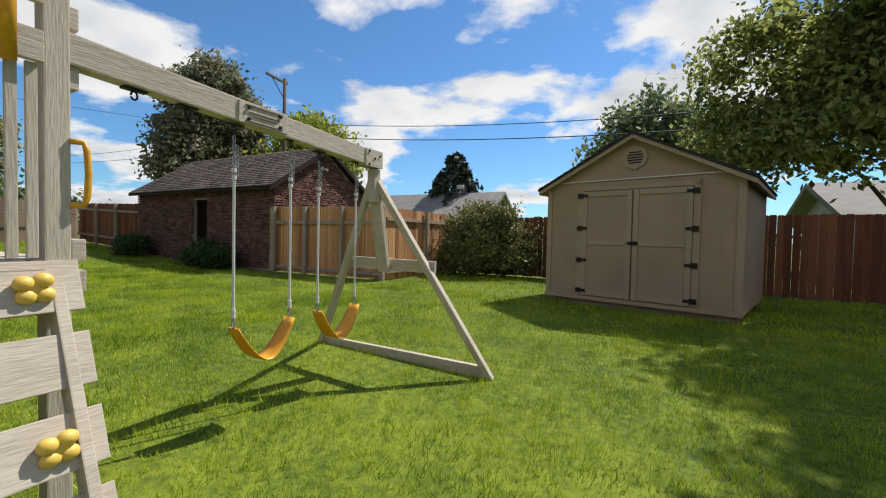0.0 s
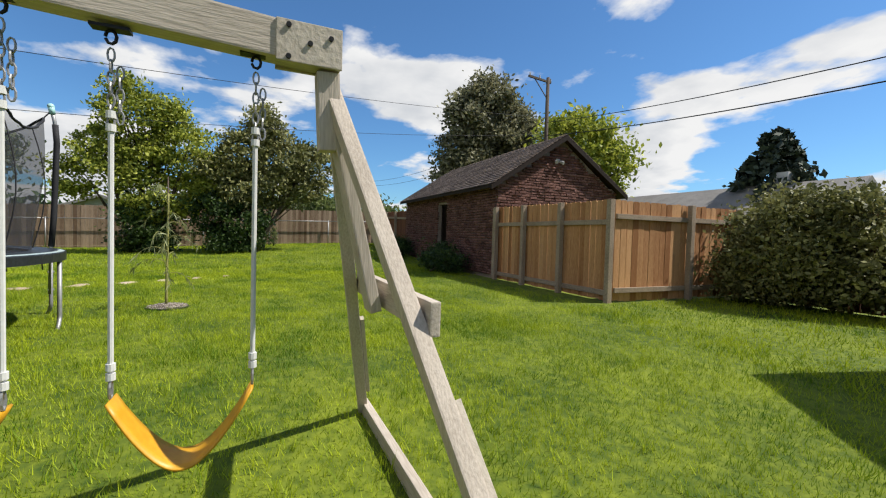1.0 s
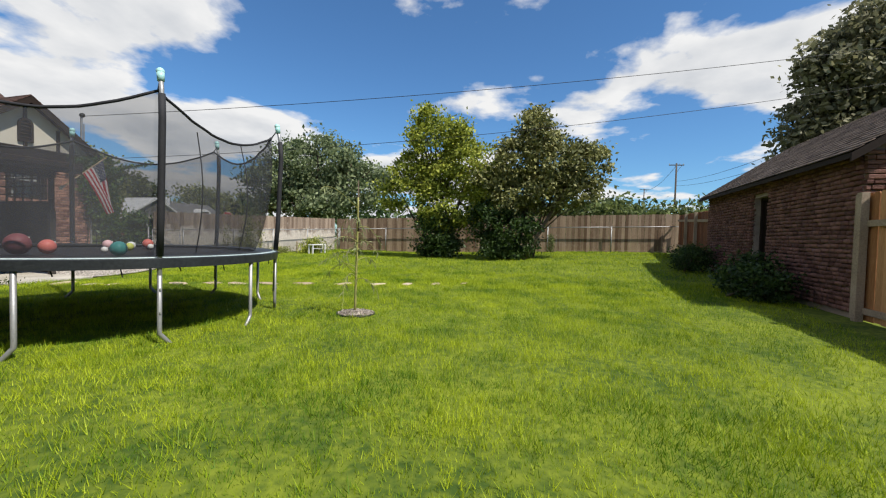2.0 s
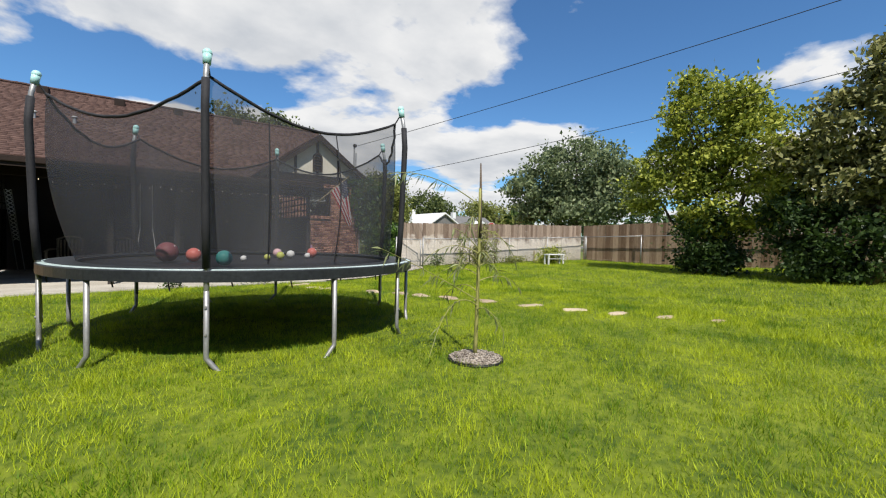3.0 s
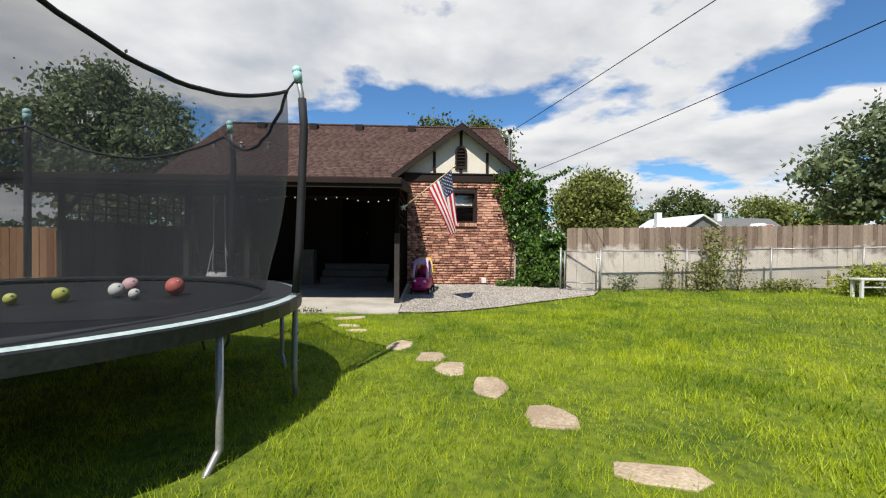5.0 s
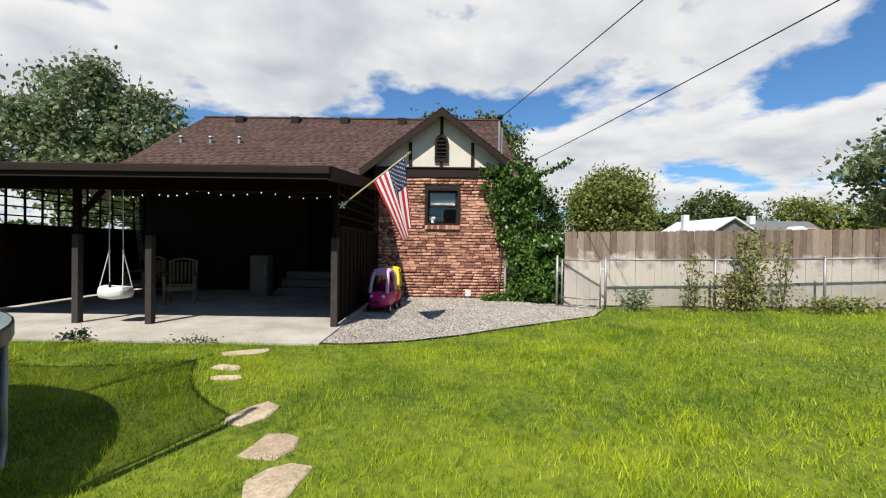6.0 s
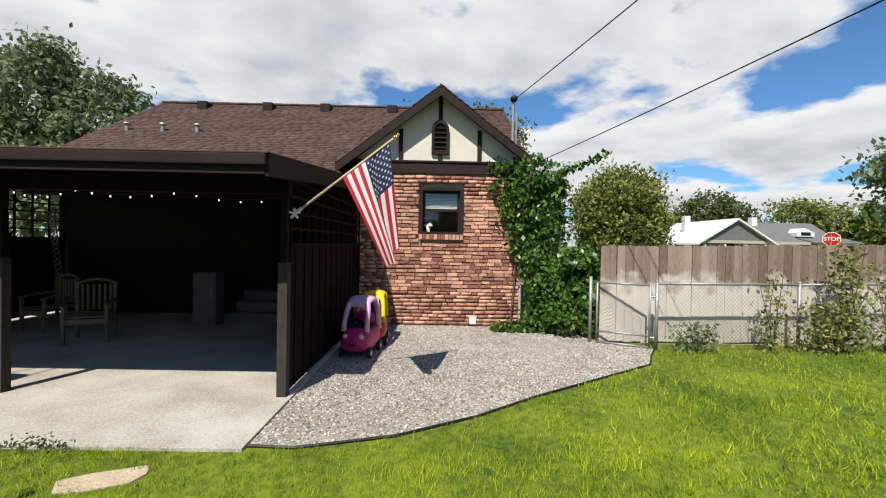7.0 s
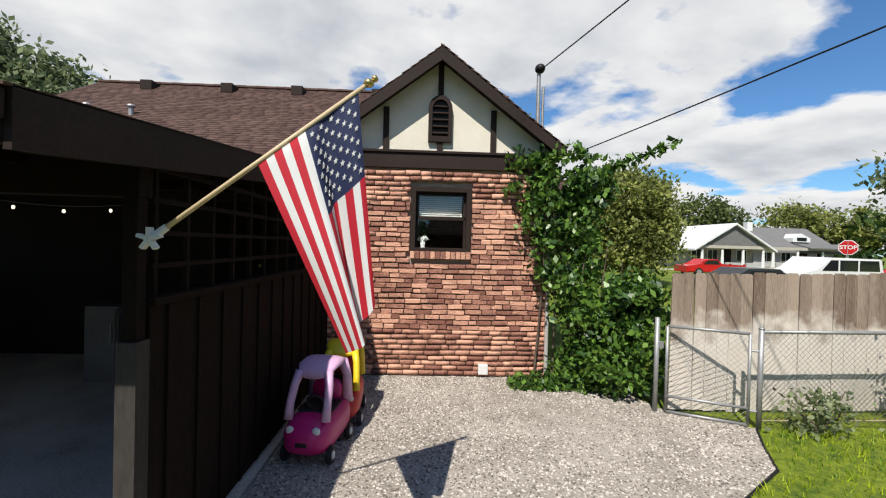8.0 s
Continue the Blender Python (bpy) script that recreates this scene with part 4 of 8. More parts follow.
# ---- brick garage ----
def garage():
    gx0, gx1, gy0, gy1 = 11.16, 18.4, -8.99, -13.11
    gm, zt, sl = (gy0 + gy1) / 2, 4.07, 0.655
    t = thing("brick_garage", (14.5, -11.5, 0.2), "old red brick garage with weathered shingle roof", "garage")
    dx0, dx1, dz = 14.2, 15.02, 2.25
    bm = bmesh.new()
    base = 0.0
    for x0, x1, z0, z1 in ((gx0, dx0, base, 2.72), (dx1, gx1, base, 2.72), (dx0, dx1, dz, 2.72)):
        box(bm, x0, x1, gy0 - 0.25, gy0, z0, z1)
    box(bm, gx0, gx1, gy1, gy1 + 0.25, base, 2.72)
    box(bm, gx1 - 0.25, gx1, gy1 + 0.25, gy0 - 0.25, base, 2.72)
    prism(bm, [(gy0 - 0.25, base), (gy0 - 0.25, 2.72), (gm, zt - 0.08), (gy1 + 0.25, 2.72), (gy1 + 0.25, base)], "x", gx0, gx0 + 0.25)
    prism(bm, [(gy0, 2.72), (gm, zt - 0.08), (gy1, 2.72)], "x", gx1 - 0.25, gx1)
    wall = part("wall", bm, MAT["mortar"], t, "old red brick wall")
    m = Matrix.Translation((gx0 - 0.03, 0, 0)) @ Matrix.Rotation(radians(-90), 4, "Z")
    # frame: x runs towards -y, outward is -x
    line = lambda u: zt - 0.12 - sl * abs(-u - gm) if abs(-u - gm) < 2.1 else 0
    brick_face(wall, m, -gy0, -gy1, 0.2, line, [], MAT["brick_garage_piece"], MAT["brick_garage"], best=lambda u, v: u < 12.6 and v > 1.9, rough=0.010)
    m = Matrix.Translation((0, gy0 + 0.03, 0)) @ Matrix.Rotation(radians(180), 4, "Z")
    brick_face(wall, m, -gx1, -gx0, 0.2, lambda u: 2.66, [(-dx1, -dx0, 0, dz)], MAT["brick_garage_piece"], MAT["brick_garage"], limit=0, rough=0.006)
    part("door", bx(dx0 + 0.02, dx1 - 0.02, gy0 - 0.22, gy0 - 0.17, 0.25, dz - 0.02), MAT["porch_wood"], t, "dark recessed side door")
    bm = bmesh.new()
    for a, b, c, d in ((dx0, dx0 + 0.06, 0.2, dz), (dx1 - 0.06, dx1, 0.2, dz), (dx0 + 0.06, dx1 - 0.06, dz - 0.06, dz)):
        box(bm, a, b, gy0 - 0.24, gy0 - 0.12, c, d)
    part("door_frame", bm, MAT["dark_trim"], t)
    ov = 0.28
    for sgn in (1, -1):
        run = (gy0 - gm) + ov
        e = (gm + sgn * run, zt - sl * run)
        bm = bmesh.new()
        prism(bm, [(gm, zt), e, (e[0], e[1] - 0.08), (gm, zt - 0.08)], "x", gx0 - 0.2, gx1 + 0.2)
        part("roof", bm, MAT["dark_trim"], t)
        ln = run * math.sqrt(1 + sl * sl)
        if sgn > 0:
            m = slope_frame((gx1 + 0.22, e[0] + 0.01, e[1] + 0.004), (-1, 0, 0), (0, -1, sl))
        else:
            m = slope_frame((gx0 - 0.22, e[0] - 0.01, e[1] + 0.004), (1, 0, 0), (0, 1, sl))
        shingle_slope("shingles", t, m, gx1 - gx0 + 0.44, ln + 0.02, MAT["shingle_garage"], course=0.15)
        bm = bmesh.new()
        prism(bm, [(gm, zt - 0.01), (e[0], e[1] - 0.01), (e[0], e[1] - 0.13), (gm, zt - 0.15)], "x", gx0 - 0.235, gx0 - 0.20)
        part("barge_board", bm, MAT["dark_trim"], t)
    bm = bmesh.new()
    for dy in (-0.06, 0.06):
        rod(bm, (gx0 - 0.03, gm + 0.15 + dy, 3.36), (gx0 - 0.16, gm + 0.15 + 2 * dy, 3.30), 0.03, 0.05, n=12)
    box(bm, gx0 - 0.06, gx0 - 0.02, gm + 0.09, gm + 0.21, 3.32, 3.42)
    part("flood_light", bm, MAT["offwhite"], t, "small twin floodlight")
    part("corner_trim", bx(gx0 - 0.055, gx0 + 0.02, gy0 + 0.02, gy0 + 0.075, 0.12, 1.95), MAT["rail"], t)


garage()


# ---- shed ----
def shed():
    bl, br = Vector((3.11, -8.80)), Vector((0.108, -8.06))
    d = (br - bl).normalized()
    ang = math.atan2(d.y, d.x)
    M0 = Matrix.Translation((bl.x, bl.y, 0)) @ Matrix.Rotation(ang, 4, "Z")
    # local: x along the front from its east corner, y towards the viewer is negative after the turn
    n = Vector((-d.y, d.x))
    back = 1.0 if n.y < 0 else -1.0
    L, D, zb, zw, za = 3.10, 2.9, 0.13, 2.19, 2.98
    Y = lambda v: back * v
    t = thing("garden_shed", (1.6, -8.45, 0.1), "tan painted gable shed with double doors and black hinges", "shed")

    def lb(name, x0, x1, v0, v1, z0, z1, mat, parent=t, label="", bevel=0.0):
        bm = bmesh.new()
        box(bm, x0, x1, min(Y(v0), Y(v1)), max(Y(v0), Y(v1)), z0, z1, M0, bevel)
        return part(name, bm, mat, parent, label)

    bm = bmesh.new()
    prism(bm, [(0, zb), (L, zb), (L, zw), (L / 2, za - 0.06), (0, zw)], "y", Y(0.0), Y(0.08))
    prism(bm, [(0, zb), (L, zb), (L, zw), (L / 2, za - 0.06), (0, zw)], "y", Y(D - 0.08), Y(D))
    box(bm, 0, 0.08, min(Y(0.08), Y(D - 0.08)), max(Y(0.08), Y(D - 0.08)), zb, zw)
    box(bm, L - 0.08, L, min(Y(0.08), Y(D - 0.08)), max(Y(0.08), Y(D - 0.08)), zb, zw)
    bmesh.ops.transform(bm, matrix=M0, verts=bm.verts)
    wall = part("wall", bm, MAT["shed"], t, "tan painted panel siding")
    lb("skid", 0.05, L - 0.05, 0.1, 0.25, 0.0, zb, MAT["rail"])
    lb("skid", 0.05, L - 0.05, D - 0.3, D - 0.15, 0.0, zb, MAT["rail"])
    lb("bottom_trim", -0.02, L + 0.02, -0.025, -0.003, zb, zb + 0.07, MAT["shed_trim"], bevel=0.003)
    lb("drip_strip", -0.03, L + 0.03, -0.03, -0.003, zw + 0.06, zw + 0.075, MAT["white"])
    for x in (0.0, L - 0.09):
        lb("corner_trim", x - 0.01 if x == 0 else x, x + 0.08 if x == 0 else L + 0.01, -0.02, -0.003, zb + 0.07, zw + 0.05, MAT["shed_trim"], bevel=0.003)
    for x in (0.35, 2.83):
        lb("groove_batten", x - 0.006, x + 0.006, -0.004, 0.002, zb + 0.08, zw + 0.05, MAT["shed_trim"], wall)
    dz0, dz1 = zb + 0.09, 2.07
    for x0, x1, hx in ((0.70, 1.555, 0.66), (1.575, 2.45, 2.49)):
        door = lb("door", x0, x1, -0.035, -0.006, dz0, dz1, MAT["shed"], t, "tan panelled shed door", 0.004)
        for a, b, c, e in ((x0, x0 + 0.09, dz0, dz1), (x1 - 0.09, x1, dz0, dz1), (x0 + 0.09, x1 - 0.09, dz1 - 0.09, dz1), (x0 + 0.09, x1 - 0.09, dz0, dz0 + 0.09), (x0 + 0.09, x1 - 0.09, 1.13, 1.22)):
            lb("stile", a + 0.003, b - 0.003, -0.052, -0.036, c, e, MAT["shed_trim"], door, bevel=0.003)
        for z in (0.30, 0.85, 1.42, 2.00):
            hinge = lb("hinge", hx - 0.05, hx + 0.05, -0.064, -0.053, z - 0.042, z + 0.042, MAT["black"], door, "black strap hinge", 0.004)
            s = 1 if hx < 1.5 else -1
            lb("strap", hx + (0.05 if s > 0 else -0.13), hx + (0.13 if s > 0 else -0.05), -0.064, -0.053, z - 0.024, z + 0.024, MAT["black"], hinge)
    for a, b, c, e in ((0.60, 0.695, dz0, 2.165), (2.455, 2.55, dz0, 2.165), (0.60, 2.55, 2.085, 2.165)):
        lb("casing", a, b, -0.03, -0.004, c, e, MAT["shed_trim"], t, bevel=0.003)
    bm = bmesh.new()
    rod(bm, M0 @ Vector((1.61, Y(-0.05), 1.17)), M0 @ Vector((1.61, Y(-0.10), 1.17)), 0.035, n=12)
    box(bm, 1.50, 1.66, min(Y(-0.066), Y(-0.053)), max(Y(-0.066), Y(-0.053)), 1.145, 1.195, M0)
    part("latch", bm, MAT["black"], t)
    # round vent
    bm = bmesh.new()
    c = Vector((1.57, 0, 2.60))
    rod(bm, M0 @ Vector((c.x, Y(-0.004), c.z)), M0 @ Vector((c.x, Y(-0.03), c.z)), 0.20, n=8)
    vent = part("vent", bm, MAT["shed_trim"], t, "octagonal tan gable vent with dark slots")
    for k in range(5):
        z = c.z - 0.085 + 0.043 * k
        w = math.sqrt(max(0.001, 0.13 ** 2 - (z - c.z) ** 2))
        lb("slot", c.x - w, c.x + w, -0.034, -0.031, z - 0.012, z + 0.012, MAT["black"], vent)
    sl = (za - zw) / (L / 2)
    for sgn in (-1, 1):
        run = L / 2 + 0.14
        ex, ez = L / 2 + sgn * run, za - sl * run
        bm = bmesh.new()
        prism(bm, [(L / 2, za), (ex, ez), (ex, ez - 0.07), (L / 2, za - 0.07)], "y", Y(-0.14), Y(D + 0.1))
        bmesh.ops.transform(bm, matrix=M0, verts=bm.verts)
        part("roof", bm, MAT["shed_trim"], t)
        ln = run * math.sqrt(1 + sl * sl)
        o = M0 @ Vector((ex, Y(-0.16) if sgn * back > 0 else Y(D + 0.12), ez + 0.004))
        al = M0.to_3x3() @ Vector((0, back if sgn * back > 0 else -back, 0))
        up = M0.to_3x3() @ Vector((-sgn, 0, sl))
        bm = bmesh.new()
        prism(bm, [(L / 2, za + 0.03), (ex + sgn * 0.02, ez + 0.025), (ex + sgn * 0.02, ez + 0.002), (L / 2, za + 0.002)], "y", Y(-0.165), Y(D + 0.12))
        bmesh.ops.transform(bm, matrix=M0, verts=bm.verts)
        part("drip_edge", bm, MAT["black_shingle"], t, "charcoal shingle edge")
        o.z += 0.03
        shingle_slope("shingles", t, slope_frame(o, al, up), D + 0.28, ln + 0.02, MAT["black_shingle"])


MAT["black_shingle"] = shader("charcoal_shingle", (0.0195, 0.01872, 0.01872), (0.0546, 0.05148, 0.04836), 0.92, 1.2, 120, 0.4, island=0.35)
shed()


# ---- swing set and play tower ----
BX0, BZ0 = 3.255, 1.846


def beam_at(y):
    """Middle of the swing beam at y: it rises a little towards the tower."""
    return BX0, BZ0 + 0.052 * (y + 3.60)




def swing_frame():
    BX, BZ = BX0, BZ0
    t = thing("swing_frame", (BX, -3.7, 0.03), "weathered timber swing beam on an A-frame", "swing set")
    beam_end = -3.62
    bm = bmesh.new()
    (xa, za), (xb, zb) = beam_at(-1.50), beam_at(beam_end)
    beam(bm, (xa, -1.50, za), (xb, beam_end, zb), 0.085, 0.128, bevel=0.008)
    part("beam", bm, MAT["wood_y"], t, "weathered grey-tan timber beam")
    # splice plates with bolts
    for sx in (-1, 1):
        BX, BZ = beam_at(-2.45)
        bm = bmesh.new()
        box(bm, BX + sx * 0.046 - 0.004, BX + sx * 0.046 + 0.006, -2.62, -2.28, BZ - 0.058, BZ + 0.066, bevel=0.003)
        plate = part("splice_plate", bm, MAT["splice"], t, "paler splice plate bolted to the beam")
        for z, w in ((0.010, 0.11), (-0.008, 0.08), (0.048, 0.13), (-0.042, 0.13)):
            part("text_bar", bx(BX + sx * 0.05 + (0.0 if sx > 0 else -0.006), BX + sx * 0.05 + (0.006 if sx > 0 else 0.0), -2.45 - w, -2.45 + w, BZ + z - 0.0022, BZ + z + 0.0022), MAT["ink"], plate)
        for y in (-2.56, -2.34):
            for z in (-0.03, 0.035):
                part("bolt", rod(bmesh.new(), (BX + sx * 0.05, y, BZ + z), (BX + sx * 0.062, y, BZ + z), 0.010, n=8), MAT["black"], plate)
        bm = bmesh.new()
        BX, BZ = beam_at(-3.52)
        box(bm, BX + sx * 0.046 - 0.004, BX + sx * 0.046 + 0.008, -3.62, -3.40, BZ - 0.070, BZ + 0.070, bevel=0.003)
        plate = part("end_plate", bm, MAT["splice"], t, "pale end bracket with dark bolts")
        for y, z in ((-3.44, 0.05), (-3.44, -0.055), (-3.51, 0.0), (-3.58, 0.03)):
            part("bolt", rod(bmesh.new(), (BX + sx * 0.05, y, BZ + z), (BX + sx * 0.058, y, BZ + z), 0.009, n=8), MAT["black"], plate)
    BX, BZ = beam_at(-3.60)
    near, far = Vector((2.335, -4.01, 0.02)), Vector((4.237, -3.965, 0.06))
    apex = Vector((3.28, -3.595, 1.72))
    bm = bmesh.new()
    beam(bm, (3.262, -3.575, BZ - 0.07), (3.272, -3.590, 1.50), 0.075, 0.080, up=(0, 1, 0), bevel=0.006)
    part("corner_block", bm, MAT["wood_z"], t, "pale timber block that joins beam and legs")
    for foot, nm in ((near, "leg"), (far, "leg")):
        bm = bmesh.new()
        beam(bm, foot, apex, 0.056, 0.056, up=(0, 1, 0), bevel=0.008)
        leg = part("leg", bm, MAT["wood_z"], t)
        bm = bmesh.new()
        p = foot + (apex - foot) * 0.12
        q = foot + (apex - foot) * 0.42
        off = Vector((0, -0.042, 0))
        beam(bm, p + off, q + off, 0.03, 0.02, up=(0, 1, 0), bevel=0.002)
        part("splint", bm, MAT["splice"], leg, "pale strip screwed to the leg")
        for f in (0.2, 0.3, 0.55):
            c = foot + (apex - foot) * f
            part("bolt", rod(bmesh.new(), c + Vector((0, -0.028, 0)), c + Vector((0, -0.036, 0)), 0.007, n=8), MAT["rail"], leg)
    # cross brace, centre strut, ground board
    a, b = near + (apex - near) * 0.55, far + (apex - far) * 0.545
    o = Vector((0, -0.052, 0))
    ext = (b - a).normalized() * 0.06
    bm = bmesh.new()
    beam(bm, a - ext + o, b + ext * 0.3 + o, 0.034, 0.105, bevel=0.006)
    br = part("cross_brace", bm, MAT["wood_x"], t)
    for c in (a, b, (a + b) / 2):
        part("bolt", rod(bmesh.new(), c + o + Vector((0, -0.017, 0)), c + o + Vector((0, -0.026, 0)), 0.010, n=10), MAT["rail"], br)
    bm = bmesh.new()
    mid = (a + b) / 2
    beam(bm, (mid.x, mid.y + 0.0, mid.z - 0.06), (apex.x, apex.y - 0.02, apex.z - 0.14), 0.11, 0.045, up=(0, 1, 0), bevel=0.006)
    part("centre_strut", bm, MAT["wood_z"], t)
    bm = bmesh.new()
    beam(bm, near + Vector((0.05, 0, 0.055)), far + Vector((0.0, 0, 0.055)), 0.045, 0.10, bevel=0.006)
    part("ground_board", bm, MAT["wood_x"], t)
    # hook plates for an unused swing
    for y in (-1.78, -2.02):
        bm = bmesh.new()
        BX, BZ = beam_at(y)
        box(bm, BX - 0.02, BX + 0.02, y - 0.05, y + 0.05, BZ - 0.076, BZ - 0.066)
        tube(bm, [(BX, y + 0.014 * math.cos(s), BZ - 0.097 + 0.02 * math.sin(s)) for s in np.linspace(0, 6.0, 9)], 0.005, 5)
        part("hook", bm, MAT["black"], t, "black swing hook")
    return t


MAT["wood_y"] = shader("weathered_beam_timber", (0.335, 0.285, 0.232), (0.54, 0.475, 0.40), 0.85, 1.6, 26, 0.16, stretch=(5, 0.5, 5))
MAT["wood_x"] = shader("weathered_brace_timber", (0.335, 0.285, 0.232), (0.54, 0.475, 0.40), 0.85, 1.6, 26, 0.16, stretch=(0.5, 5, 5))
MAT["wood_z"] = shader("weathered_timber_upright", (0.335, 0.285, 0.232), (0.54, 0.475, 0.40), 0.85, 1.6, 26, 0.16, stretch=(5, 5, 0.5))
MAT["splice"] = shader("pale_timber_plate", (0.3588, 0.312, 0.2496), (0.5304, 0.4758, 0.3978), 0.8, 3, 45, 0.2)
swing_frame()


def chain_links(bm, top, count, dx=0.0):
    for k in range(count):
        z = top[2] - 0.034 * k
        ring = []
        for s in np.linspace(0, 2 * math.pi, 10):
            a, b = 0.009 * math.cos(s), 0.021 * math.sin(s)
            ring.append((top[0] + (a if k % 2 else 0), top[1] + (0 if k % 2 else a), z + b))
        tube(bm, ring, 0.0032, 5)
    return bm


def belt_swing(y0, y1, z0, sag):
    BX, BZ = beam_at((y0 + y1) / 2)
    t = thing("belt_swing", (BX, (y0 + y1) / 2, z0 - sag), "yellow plastic belt swing on white sleeved chains", "swing", "belt swings")
    for y in (y0, y1):
        bm = bmesh.new()
        box(bm, BX - 0.02, BX + 0.02, y - 0.05, y + 0.05, BZ - 0.076, BZ - 0.066)
        tube(bm, [(BX, y + 0.014 * math.cos(s), BZ - 0.097 + 0.02 * math.sin(s)) for s in np.linspace(0, 6.0, 9)], 0.005, 5)
        part("hook", bm, MAT["black"], t)
        part("chain", chain_links(bmesh.new(), (BX, y, BZ - 0.15), 7), MAT["galv"], t)
        part("spare_chain", chain_links(bmesh.new(), (BX + 0.004, y - 0.022, BZ - 0.20), 5), MAT["galv"], t)
        bm = rod(bmesh.new(), (BX, y, z0 + 0.08), (BX, y, BZ - 0.37), 0.008, n=8)
        sl = part("sleeve", bm, MAT["rope_white"], t, "white vinyl chain sleeve")
        for z in (z0 + 0.06, z0 + 0.09, BZ - 0.38, BZ - 0.34):
            part("collar", rod(bmesh.new(), (BX, y, z), (BX, y, z + 0.022), 0.0135, n=10), MAT["rope_white"], sl)
        part("clip", tube(bmesh.new(), [(BX + 0.012 * math.cos(s), y, z0 + 0.03 + 0.03 * math.sin(s)) for s in np.linspace(0, 6.28, 10)], 0.005, 5), MAT["galv"], t)
    # seat: a belt that hangs in a curve
    bm = bmesh.new()
    nseg, rows = 22, []
    for k in range(nseg + 1):
        s = k / nseg
        u = 2 * s - 1
        z = z0 - sag * (1 - abs(u) ** 2.3)
        y = y0 + (y1 - y0) * (s + 0.045 * math.sin(2 * math.pi * s))
        w = 0.05 + 0.025 * (1 - u * u)
        tang = Vector((0, 1, 2 * sag * 1.15 * abs(u) ** 1.3 * (1 if u > 0 else -1) * 2 / (y1 - y0) * 0.5)).normalized()
        nrm = Vector((1, 0, 0)).cross(tang)
        rows.append([bm.verts.new(Vector((BX + x, y, z)) + nrm * h) for x, h in ((-w, 0.0035), (-w * 0.5, 0.006), (w * 0.5, 0.006), (w, 0.0035), (w, -0.0035), (w * 0.5, -0.006), (-w * 0.5, -0.006), (-w, -0.0035))])
    for a, b in zip(rows, rows[1:]):
        for j in range(8):
            bm.faces.new((a[j], a[(j + 1) % 8], b[(j + 1) % 8], b[j]))
    bm.faces.new(rows[0])
    bm.faces.new(rows[-1])
    part("seat", bm, MAT["swing_yellow"], t, "curved yellow belt seat", smooth=True)


belt_swing(-2.285, -2.69, 0.665, 0.22)
belt_swing(-2.94, -3.34, 0.665, 0.225)


